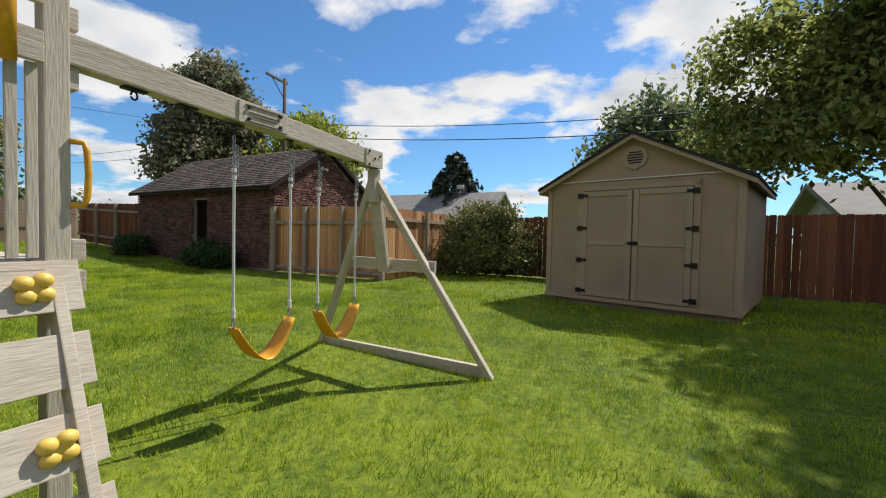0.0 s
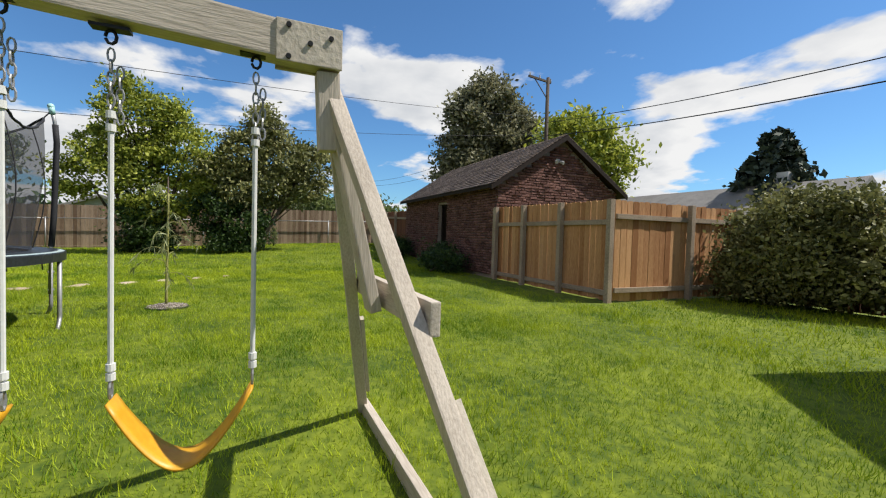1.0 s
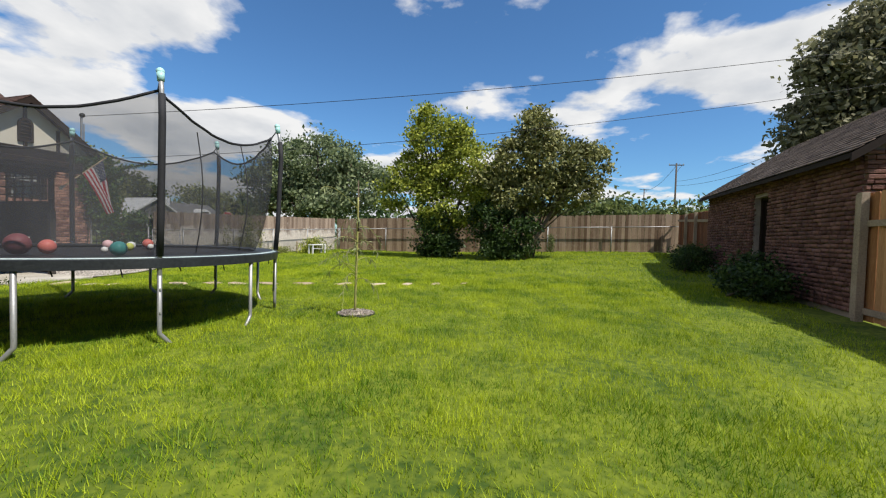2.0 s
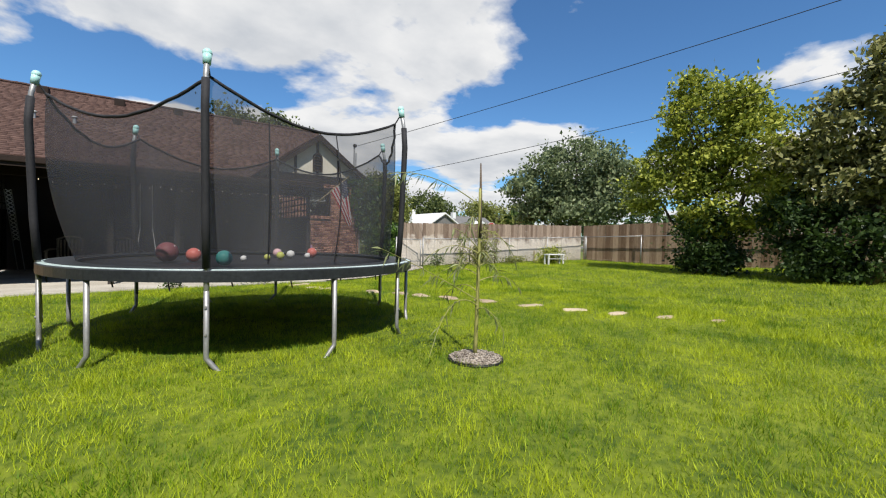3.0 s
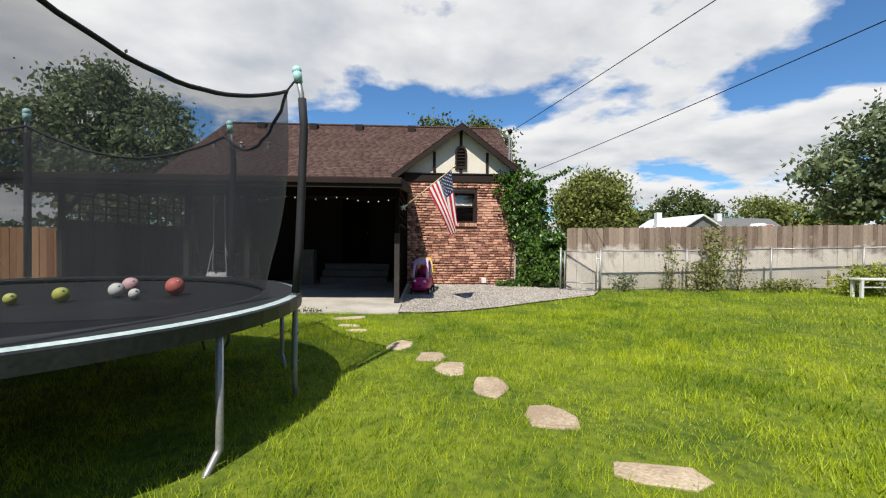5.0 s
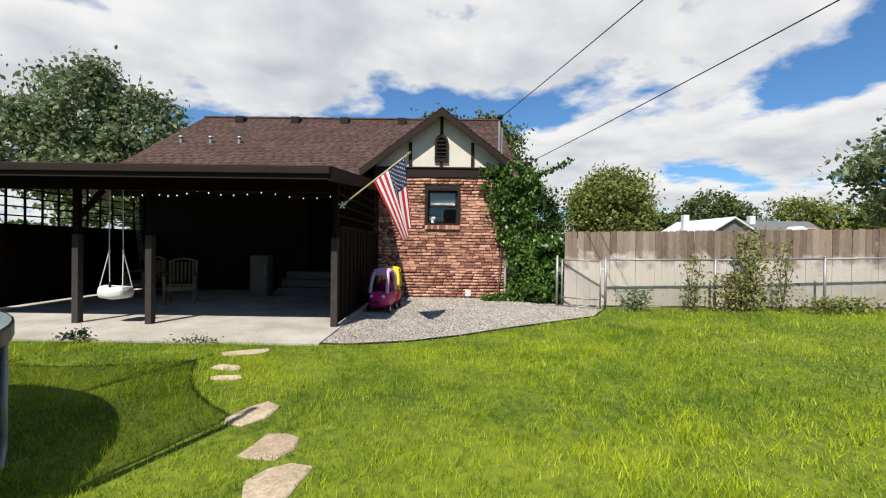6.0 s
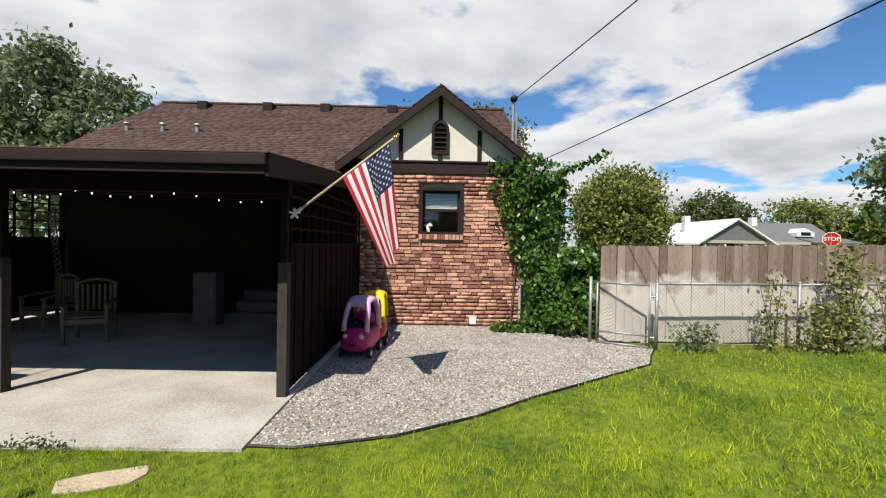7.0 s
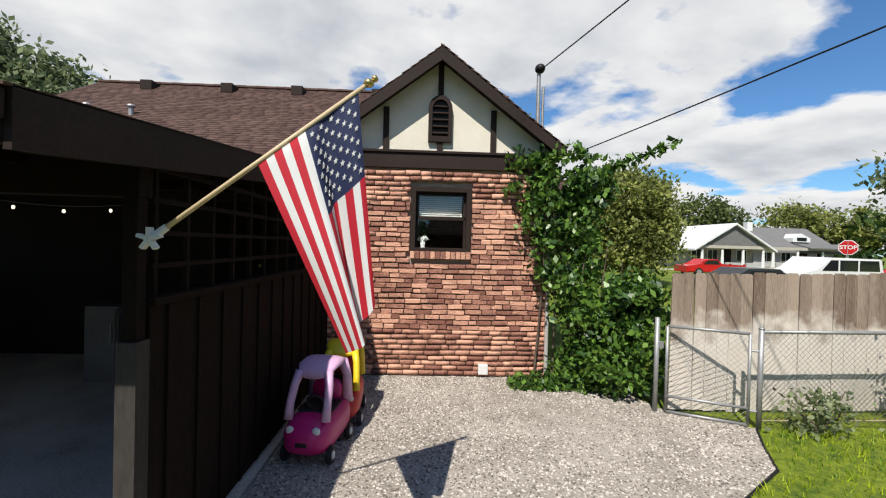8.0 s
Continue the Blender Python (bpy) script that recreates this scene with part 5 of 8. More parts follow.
def play_tower():
    t = thing("play_tower", (3.85, -0.85, 0.05), "weathered timber play tower with climbing wall", "play tower")
    x0, x1, y0, y1 = 3.17, 4.55, -1.285, 0.145
    BZ = 2.095
    for x, y in ((x0, y0), (x1, y0), (x0, y1), (x1, y1)):
        part("post", bx(x - 0.045, x + 0.045, y - 0.045, y + 0.045, 0.0, 2.75, bevel=0.007), MAT["wood_z"], t)
    for k in range(10):
        y = y0 + 0.02 + k * 0.145
        part("deck_board", bx(x0 - 0.03, x1 + 0.03, y - 0.065, y + 0.065, 1.13, 1.165, bevel=0.004), MAT["wood_y"], t)
    for a, b, c, d in ((x0 - 0.075, x0 - 0.046, y0 + 0.05, y1 + 0.05), (x1 + 0.046, x1 + 0.075, y0 - 0.05, y1 + 0.05)):
        part("rim_joist", bx(a, b, c, d, 0.97, 1.13, bevel=0.005), MAT["wood_y"], t)
        part("top_rail", bx(a, b, c, d, 1.98, 2.11, bevel=0.005), MAT["wood_y"], t)
        part("upper_board", bx(a, b, c, d, 2.22, 2.36, bevel=0.005), MAT["wood_y"], t)
        for k in range(22):
            y = y0 + 0.082 + 0.062 * k
            part("slat", bx(a + 0.03, b + 0.02, y - 0.019, y + 0.019, 1.17, 1.98, bevel=0.004), MAT["wood_z"], t)
    # brackets where the beam meets the post
    for z in (BZ - 0.13, BZ + 0.13):
        part("block", bx(x0 - 0.02, x0 + 0.13, y0 - 0.085, y0 - 0.046, z - 0.05, z + 0.05, bevel=0.006), MAT["wood_y"], t)
    for z in (1.2, 1.06):
        part("block", bx(x0 - 0.04, x0 + 0.06, y0 - 0.10, y0 - 0.046, z - 0.05, z + 0.05, bevel=0.006), MAT["wood_y"], t)
    # climbing wall leaning out
    for k in range(4):
        z = 1.05 - 0.30 * k
        x = x0 - 0.085 - 0.36 * (1.05 - z)
        bm = bmesh.new()
        box(bm, -0.014, 0.014, y0 - 0.06, y1 - 0.1, -0.112, 0.112, Matrix.Translation((x, 0, z)) @ Matrix.Rotation(radians(20), 4, "Y"), 0.005)
        bd = part("climbing_board", bm, MAT["wood_y"], t)
        if k in (0, 2):
            for y in (y0 + 0.10, y0 + 0.55):
                bm = bmesh.new()
                rr = random.Random(k * 7 + int(y * 10))
                for ang in (0.6, 2.2, 3.9, 5.4):
                    ball(bm, (x - 0.035, y + 0.042 * math.cos(ang), z + 0.04 * math.sin(ang)), 0.03, 0.036, 0.032, 12, 8)
                ball(bm, (x - 0.03, y, z), 0.025, 0.04, 0.035, 12, 8)
                part("hold", bm, MAT["hold_yellow"], bd, "yellow plastic climbing hold", smooth=True)
    for y in (y0 + 0.0, y1 - 0.16):
        bm = bmesh.new()
        beam(bm, (x0 - 0.04, y + 0.02, 1.08), (x0 - 0.48, y + 0.02, 0.0), 0.045, 0.09, bevel=0.006)
        part("stringer", bm, MAT["wood_y"], t)
    # grab handle
    bm = bmesh.new()
    hx, hy = x0 - 0.045, y0 - 0.04
    tube(bm, [(hx, hy, 1.40), (hx - 0.015, hy - 0.045, 1.40), (hx - 0.02, hy - 0.055, 1.44), (hx - 0.02, hy - 0.06, 1.54), (hx - 0.02, hy - 0.055, 1.64), (hx - 0.015, hy - 0.045, 1.68), (hx, hy, 1.68)], 0.014, 8)
    part("grab_handle", bm, MAT["swing_yellow"], t, "curved yellow plastic grab handle", smooth=True)
    bm = bmesh.new()
    tube(bm, [(x0 - 0.10, y0 + 0.17, 1.95), (x0 - 0.10, y0 + 0.17, 2.5)], 0.03, 10)
    part("scope_tube", bm, MAT["swing_yellow"], t, "yellow plastic play scope", smooth=True)

    # set the whole tower to size beside the beam
    fit = Matrix.Translation((3.25, -1.489, 0.022)) @ Matrix.Scale(0.926, 4) @ Matrix.Translation((-3.17, 1.285, 0.0))
    for ob in t.children_recursive:
        ob.data.transform(fit)


play_tower()


# ---- trampoline ----
def trampoline():
    cx, cy, R, z0, RP = 7.058, 0.517, 1.93, 0.90, 1.99
    g = 0.10
    t = thing("trampoline", (cx, cy, g), "round black trampoline with tall safety net and padded poles", "trampoline")
    P = lambda a, r, z: Vector((cx + r * math.cos(a), cy + r * math.sin(a), z))
    ring = lambda r, z, n=64: [P(2 * math.pi * k / n, r, z) for k in range(n + 1)]
    part("rim", tube(bmesh.new(), ring(R, z0 - 0.03), 0.022, 8), MAT["galv"], t, "galvanised rim tube", smooth=True)
    bm = bmesh.new()
    bmesh.ops.create_circle(bm, cap_ends=True, segments=64, radius=R - 0.24, matrix=Matrix.Translation((cx, cy, z0 - 0.02)))
    ext = bmesh.ops.extrude_face_region(bm, geom=bm.faces[:])
    bmesh.ops.translate(bm, verts=[v for v in ext["geom"] if isinstance(v, bmesh.types.BMVert)], vec=(0, 0, -0.006))
    part("jump_mat", bm, MAT["mat_black"], t, "black woven jump mat")

    def annulus(r0, r1, za, zb, th):
        bm = bmesh.new()
        n = 64
        loops = [[bm.verts.new(P(2 * math.pi * k / n, r, z)) for k in range(n)] for r, z in ((r0, za), (r1, zb), (r1, zb - th), (r0, za - th))]
        for i in range(4):
            a, b = loops[i], loops[(i + 1) % 4]
            for k in range(n):
                bm.faces.new((a[k], a[(k + 1) % n], b[(k + 1) % n], b[k]))
        return bm

    part("spring_pad", annulus(R - 0.27, R - 0.034, z0 + 0.015, z0 + 0.02, 0.02), MAT["pad"], t, "dark padded spring cover", smooth=False)
    part("pad_edge", annulus(R - 0.032, R + 0.02, z0 + 0.02, z0 + 0.008, 0.02), MAT["pad_edge"], t, "pale green pad edging")
    part("pad_skirt", annulus(R + 0.021, R + 0.032, z0 + 0.014, z0 + 0.004, 0.085), MAT["pad"], t)
    bm = bmesh.new()
    for k in range(96):
        a = 2 * math.pi * k / 96
        rod(bm, P(a, R - 0.25, z0 - 0.022), P(a, R - 0.02, z0 - 0.028), 0.008, n=5)
    tagged(part("springs", bm, MAT["galv"], t), kind="stuff")
    bm = bmesh.new()
    for k in range(26):
        a = 2 * math.pi * (k + 0.3) / 26
        rod(bm, P(a, R - 0.02, z0 - 0.06), P(a + 0.01, R - 0.02, z0 - 0.06 - 0.05 - 0.06 * ((k * 7) % 5) / 5), 0.006, n=5)
    tagged(part("strap_ends", bm, MAT["foam_black"], t, "black pad ties hanging under the rim"), kind="stuff")
    # six U legs, each under a net pole
    angles = [radians(188.3 + 60 * k) for k in range(6)]
    for a in angles:
        b = a + radians(31)
        pts = [P(a, R, z0 - 0.05), P(a, R + 0.0, g + 0.14)]
        for s in np.linspace(0, 1, 5):
            pts.append(P(a + radians(1.8) * s, R + 0.0, g + 0.10 - 0.075 * s))
        for s in np.linspace(0.1, 0.9, 7):
            pts.append(P(a + (b - a) * s, R + 0.0, g - 0.022))
        for s in np.linspace(0, 1, 5):
            pts.append(P(b - radians(1.8) * (1 - s), R + 0.0, g + 0.025 + 0.075 * s))
        pts += [P(b, R, g + 0.14), P(b, R, z0 - 0.05)]
        part("leg", tube(bmesh.new(), pts, 0.021, 8), MAT["galv"], t, "bent galvanised U leg", smooth=True)
    zt = 2.60
    for a in angles:
        pole = part("net_pole", tube(bmesh.new(), [P(a, RP - 0.07, 0.35), P(a, RP - 0.055, 0.95), P(a, RP - 0.03, 1.3), P(a, RP, 2.2), P(a, RP - 0.02, 2.45), P(a, RP - 0.05, zt)], [0.021] * 6, 8), MAT["galv"], t, smooth=True)
        part("foam", tube(bmesh.new(), [P(a, RP - 0.055, 0.93), P(a, RP - 0.03, 1.3), P(a, RP, 2.2), P(a, RP - 0.015, 2.42)], 0.031, 10), MAT["foam_black"], pole, "black foam pole sleeve", smooth=True)
        bm = rod(bmesh.new(), P(a, RP - 0.04, zt - 0.06), P(a, RP - 0.055, zt + 0.03), 0.03, 0.034, n=12)
        ball(bm, P(a, RP - 0.055, zt + 0.03), 0.037, seg=12, rings=6)
        part("cap", bm, MAT["cap"], pole, "aqua pole cap", smooth=True)
        for h in (0.40, 0.62):
            part("bracket", rod(bmesh.new(), P(a, RP - 0.09, h), P(a, R + 0.03, h), 0.012, n=6), MAT["galv"], pole)
    # net: hangs between the poles, drawn in at the top edge
    n = 120
    rows = []
    bm = bmesh.new()
    for i in range(15):
        v = i / 14
        row = []
        for k in range(n):
            a = angles[0] + 2 * math.pi * k / n
            s = (k % (n // 6)) / (n // 6)
            dip = 4 * s * (1 - s)
            r_low, r_top = R - 0.26, RP - 0.12 - 0.22 * dip
            z_top = zt - 0.13 - 0.27 * dip
            z = z0 + 0.02 + (z_top - z0 - 0.02) * v
            r = r_low + (r_top - r_low) * (v ** 0.8) + 0.07 * math.sin(math.pi * v) * (1 - 0.6 * dip)
            r += 0.008 * math.sin(k * 1.9 + 3 * v)
            row.append(bm.verts.new(P(a, r, z)))
        rows.append(row)
    for p, q in zip(rows, rows[1:]):
        for k in range(n):
            bm.faces.new((p[k], p[(k + 1) % n], q[(k + 1) % n], q[k]))
    top = [v.co.copy() for v in rows[-1]]
    net = part("net", bm, MAT["net"], t, "see-through black safety net", smooth=True)
    part("net_rope", tube(bmesh.new(), top + top[:1], 0.014, 6), MAT["foam_black"], net, smooth=True)
    for k, a in enumerate(angles):
        c = top[k * (n // 6)]
        part("tie", tube(bmesh.new(), [c, P(a, RP - 0.07, zt - 0.05)], 0.008, 5), MAT["foam_black"], net)
    # door seams
    for off in (0.15, -0.22):
        a = radians(275) + off
        part("seam", tube(bmesh.new(), [P(a, R - 0.25 + 0.1 * math.sin(3.1 * v) + 0.02, z0 + 0.05 + 1.25 * v) for v in np.linspace(0, 1, 8)], 0.006, 5), MAT["foam_black"], net)


trampoline()


def ball_toy(x, y, r, mat, label):
    t = thing("play_ball", (x, y, 0.885), label, "ball", "balls on the trampoline")
    part("ball", ball(bmesh.new(), (x, y, 0.885 + r), r, seg=20, rings=12), mat, t, smooth=True)
    part("valve", ball(bmesh.new(), (x + r * 0.6, y - r * 0.5, 0.885 + r * 1.62), 0.008, seg=8, rings=6), MAT["white"], t)


MAT["teal"] = shader("teal_rubber", (0.0624, 0.3276, 0.2964), (0.1092, 0.429, 0.39), 0.5, 3, 60, 0.05)
MAT["coral"] = shader("coral_rubber", (0.4524, 0.1014, 0.0858), (0.5616, 0.1716, 0.1404), 0.5, 3, 60, 0.05)
MAT["maroon"] = shader("maroon_rubber", (0.1248, 0.039, 0.0468), (0.1872, 0.0624, 0.0702), 0.6, 3, 60, 0.1)
MAT["lime"] = shader("lime_rubber", (0.4056, 0.4368, 0.078), (0.5304, 0.546, 0.156), 0.5, 3, 60, 0.05)
MAT["skin_pink"] = shader("pale_pink_rubber", (0.5616, 0.3276, 0.3432), (0.6396, 0.429, 0.4368), 0.5, 3, 60, 0.05)
for x, y, r, m, lab in ((6.55, -0.62, 0.10, "teal", "teal rubber ball on the jump mat"), (6.1, 0.15, 0.14, "maroon", "dull maroon rubber ball on the jump mat"), (6.35, 0.15, 0.10, "coral", "coral rubber ball on the jump mat"), (7.35, 0.35, 0.065, "lime", "lime green ball on the jump mat"), (7.55, 0.6, 0.07, "white", "white ball on the jump mat"), (7.45, 0.9, 0.08, "skin_pink", "pale pink ball on the jump mat"), (7.75, 0.5, 0.05, "white", "small white ball on the jump mat"), (7.15, 0.2, 0.05, "lime", "small lime ball on the jump mat"), (7.9, 0.75, 0.09, "coral", "flattened coral ball on the jump mat"), (6.85, 0.05, 0.045, "white", "small white ball on the jump mat")):
    ball_toy(x + 0.05, y + 0.25, r * 0.78, MAT[m], lab)


# ---- stepping stones, sapling bed ----
STONES = [(8.80, 4.24, 0.40, 0.17), (8.86, 3.64, 0.24, 0.10), (9.02, 3.30, 0.20, 0.10), (9.67, 2.48, 0.21, 0.32), (10.03, 1.98, 0.20, 0.22), (10.22, 1.57, 0.21, 0.27), (10.52, 1.05, 0.22, 0.32), (10.87, 0.45, 0.24, 0.26), (11.20, -0.30, 0.33, 0.16), (11.52, -0.95, 0.30, 0.15), (11.83, -1.50, 0.30, 0.13), (12.2, -2.05, 0.28, 0.11), (12.6, -2.6, 0.24, 0.09)]


def stones():
    r = random.Random(3)
    for x, y, a, b in STONES:
        bm = bmesh.new()
        n = r.choice((7, 8, 9))
        g = gz(x, y)
        low, mid, top = [], [], []
        ang = r.uniform(0.15, 0.5) if y > 4 else r.uniform(-0.35, 0.1)
        for k in range(n):
            s = 2 * math.pi * k / n
            f = r.uniform(0.74, 1.18)
            u, v = (math.copysign(abs(math.cos(s)) ** 0.6, math.cos(s)) * a * 0.74 * f, math.copysign(abs(math.sin(s)) ** 0.6, math.sin(s)) * b * 0.80 * f)
            px, py = x + u * math.cos(ang) - v * math.sin(ang), y + u * math.sin(ang) + v * math.cos(ang)
            low.append(bm.verts.new((px, py, g - 0.04)))
            mid.append(bm.verts.new((px, py, g + 0.006 + r.uniform(-0.004, 0.004))))
            top.append(bm.verts.new((x + (px - x) * 0.93, y + (py - y) * 0.93, g + 0.012 + r.uniform(-0.003, 0.003))))
        for p, q in ((low, mid), (mid, top)):
            for k in range(n):
                bm.faces.new((p[k], p[(k + 1) % n], q[(k + 1) % n], q[k]))
        bm.faces.new(top)
        bm.faces.new(list(reversed(low)))
        tagged(part("stepping_stone", bm, MAT["stone"]), "flat buff sandstone stepping stone sunk in grass", "stepping stone", "stepping stones")


stones()


def sapling():
    x, y = 8.42, -2.18
    g = gz(x, y)
    bm = bmesh.new()
    r = random.Random(8)
    ring = [bm.verts.new((x + 0.235 * math.cos(s) * r.uniform(0.95, 1.05), y + 0.24 * math.sin(s) * r.uniform(0.95, 1.05), g + 0.018)) for s in np.linspace(0, 2 * math.pi, 24, endpoint=False)]
    c = bm.verts.new((x, y, g + 0.05))
    for k in range(24):
        bm.faces.new((ring[k], ring[(k + 1) % 24], c))
    bed = tagged(part("mulch_bed", bm, MAT["mulch"]), "round bed of grey-brown bark mulch in the lawn", "mulch bed", kind="structure")
    part("edging", tube(bmesh.new(), [(x + 0.25 * math.cos(s), y + 0.25 * math.sin(s), g + 0.008) for s in np.linspace(0, 2 * math.pi, 25)], 0.013, 6), MAT["black"], bed, "dark plastic edging ring")
    n = 700
    a, rad = rng.uniform(0, 6.283, n), 0.235 * np.sqrt(rng.uniform(0, 1, n))
    chips = []
    u = unit_boxes()
    for k in range(n):
        m = np.array(Euler((rng.uniform(-0.5, 0.5), rng.uniform(-0.5, 0.5), rng.uniform(0, 6))).to_matrix())
        chips.append((u * np.array([rng.uniform(0.015, 0.04), rng.uniform(0.008, 0.018), 0.006])) @ m.T + np.array([x + rad[k] * math.cos(a[k]), y + rad[k] * math.sin(a[k]), g + 0.055 - 0.03 * rad[k] / 0.235]))
    tagged(joined_boxes("chips", np.array(chips), MAT["mulch"], bed), kind="stuff")
    t = thing("willow_sapling", (x, y, g + 0.04), "thin young willow sapling with drooping narrow leaves", "sapling")
    H = 1.55
    stem = [(x + 0.012 * math.sin(3 * q), y + 0.012 * math.cos(2 * q), g + 0.02 + H * q) for q in np.linspace(0, 1, 12)]
    part("trunk", tube(bmesh.new(), stem, [0.019 - 0.007 * q for q in np.linspace(0, 1, 12)], 8), MAT["cane"], t, smooth=True)
    part("stub", tube(bmesh.new(), [(x + 0.012, y - 0.004, g + 1.12), (x + 0.016, y, g + 1.5), (x + 0.008, y, g + 1.80)], [0.017, 0.014, 0.006], 7), MAT["bark"], t, "dry brown broken top of the stem", smooth=True)
    leaves = []
    # height, heading in degrees, reach, rise, droop
    for z, deg, ln, up, drop in ((1.42, 172, 1.02, 0.62, 0.46), (0.55, 176, 1.12, 0.62, 0.14), (0.50, 181, 0.66, 0.46, 0.80), (0.98, 158, 0.52, 0.30, 0.34), (0.90, 196, 0.48, 0.34, 0.36), (1.08, 6, 0.34, 0.20, 0.38), (0.86, 14, 0.52, 0.16, 0.30), (0.72, 348, 0.58, 0.24, 0.34), (1.26, 205, 0.40, 0.30, 0.44), (1.32, 62, 0.30, 0.24, 0.42), (0.62, 92, 0.46, 0.34, 0.50), (0.78, 124, 0.44, 0.30, 0.36), (0.96, 242, 0.38, 0.26, 0.40), (1.16, 300, 0.34, 0.22, 0.46), (0.46, 268, 0.30, 0.20, 0.36), (1.02, 178, 0.36, 0.34, 0.16), (0.84, 170, 0.30, 0.26, 0.30)):
        a = radians(deg)
        pts = [Vector((x + math.cos(a + 0.25 * q) * ln * q, y + math.sin(a + 0.25 * q) * ln * q, g + z + up * q - drop * q * q)) for q in np.linspace(0, 1, 10)]
        part("branch", tube(bmesh.new(), pts, [0.0058 - 0.0042 * q for q in np.linspace(0, 1, 10)], 5), MAT["cane"], t)
        for j in range(int(8 + 14 * ln)):
            f = min(0.999, 0.22 + 0.78 * r.random() ** 0.8)
            i = min(8, int(f * 9))
            p = pts[i].lerp(pts[i + 1], f * 9 - i)
            b = a + r.uniform(-1.3, 1.3)
            dr = Vector((math.cos(b), math.sin(b), r.uniform(-2.2, 0.25))).normalized()
            side = dr.cross(Vector((r.uniform(-1, 1), r.uniform(-1, 1), 0.6))).normalized()
            L2, w = r.uniform(0.06, 0.14), r.uniform(0.0045, 0.0085)
            tip = p + dr * L2 + Vector((0, 0, -0.02))
            leaves.append([p, p + dr * L2 * 0.45 + side * w, tip, p + dr * L2 * 0.45 - side * w])
    poly_mesh("leaves", np.array([[tuple(v) for v in q] for q in leaves]), 4, MAT["willow"], t)


sapling()


# ---- trees and shrubs ----
def leaf_quads(points, size, r, droop=0.0):
    n = len(points)
    d = r.normal(0, 1, (n, 3))
    d[:, 2] -= droop
    d /= np.linalg.norm(d, axis=1)[:, None]
    o = np.cross(d, r.normal(0, 1, (n, 3)))
    o /= np.linalg.norm(o, axis=1)[:, None] + 1e-9
    s = size * r.uniform(0.6, 1.3, n)[:, None]
    return np.stack([points - d * s * 0.5, points + o * s * 0.28, points + d * s * 0.5, points - o * s * 0.28], 1)


def crown_points(lobes, clumps, leaves, spread, r):
    """Leaves gathered in clumps over the outer part of several lobes (centre, radii)."""
    out, centres = [], []
    vol = np.array([l[3] * l[4] * l[5] for l in lobes]) ** 0.67
    for l, share in zip(lobes, vol / vol.sum()):
        k = max(3, int(clumps * share))
        u = r.normal(0, 1, (k, 3))
        u /= np.linalg.norm(u, axis=1)[:, None]
        rad = r.uniform(0.45, 1.04, k) ** 0.6
        c = np.array(l[:3]) + u * rad[:, None] * np.array(l[3:6])
        centres.append(c)
        m = max(4, int(leaves / clumps))
        sc = spread * r.uniform(0.5, 1.3, k)
        p = c[:, None, :] + r.normal(0, 1, (k, m, 3)) * sc[:, None, None] * np.array([1, 1, 0.7])
        out.append(p.reshape(-1, 3))
    return np.concatenate(out), np.concatenate(centres)


def tree(name, x, y, base, lobes, material, label, seed, clumps=120, leaves=6000, leaf=0.12, spread=0.28, trunk=0.18, category="tree", droop=0.0, stems=1, group=""):
    r = np.random.default_rng(seed)
    t = thing(name, (x, y, base), label, category, group)
    low = min(l[2] - l[5] for l in lobes)
    pts, centres = crown_points(lobes, clumps, leaves, spread, r)
    pts = pts[pts[:, 2] > base + 0.05]
    for s in range(stems):
        a = 2 * math.pi * s / stems + 0.4
        bx0, by0 = (x + 0.12 * stems * math.cos(a) * (stems > 1), y + 0.12 * stems * math.sin(a) * (stems > 1))
        lobe = lobes[s % len(lobes)]
        top = Vector((lobe[0], lobe[1], lobe[2] + lobe[5] * 0.4))
        line = [Vector((bx0, by0, base - 0.05)).lerp(top, f) + Vector((0.06 * math.sin(5 * f + s), 0.06 * math.cos(4 * f + s), 0)) * f for f in np.linspace(0, 1, 8)]
        part("trunk", tube(bmesh.new(), line, [trunk * (1 - 0.8 * f) for f in np.linspace(0, 1, 8)], 8), MAT["bark"], t, smooth=True)
    bm = bmesh.new()
    pick = centres[r.permutation(len(centres))[: min(26, len(centres))]]
    for c in pick:
        f = r.uniform(0.3, 0.8)
        lobe = min(lobes, key=lambda l: sum((c[k] - l[k]) ** 2 for k in range(3)))
        root = Vector((x, y, base)).lerp(Vector((lobe[0], lobe[1], lobe[2] + lobe[5] * 0.3)), f)
        c = Vector(c)
        if (c - root).length < 0.2:
            continue
        mid = root.lerp(c, 0.5) + Vector((0, 0, 0.06 * (c - root).length))
        tube(bm, [root, mid, c], [trunk * 0.35, trunk * 0.22, trunk * 0.07], 5)
    part("limb", bm, MAT["bark"], t, smooth=True)
    poly_mesh("crown", leaf_quads(pts, leaf, r, droop), 4, material, t)
    return t


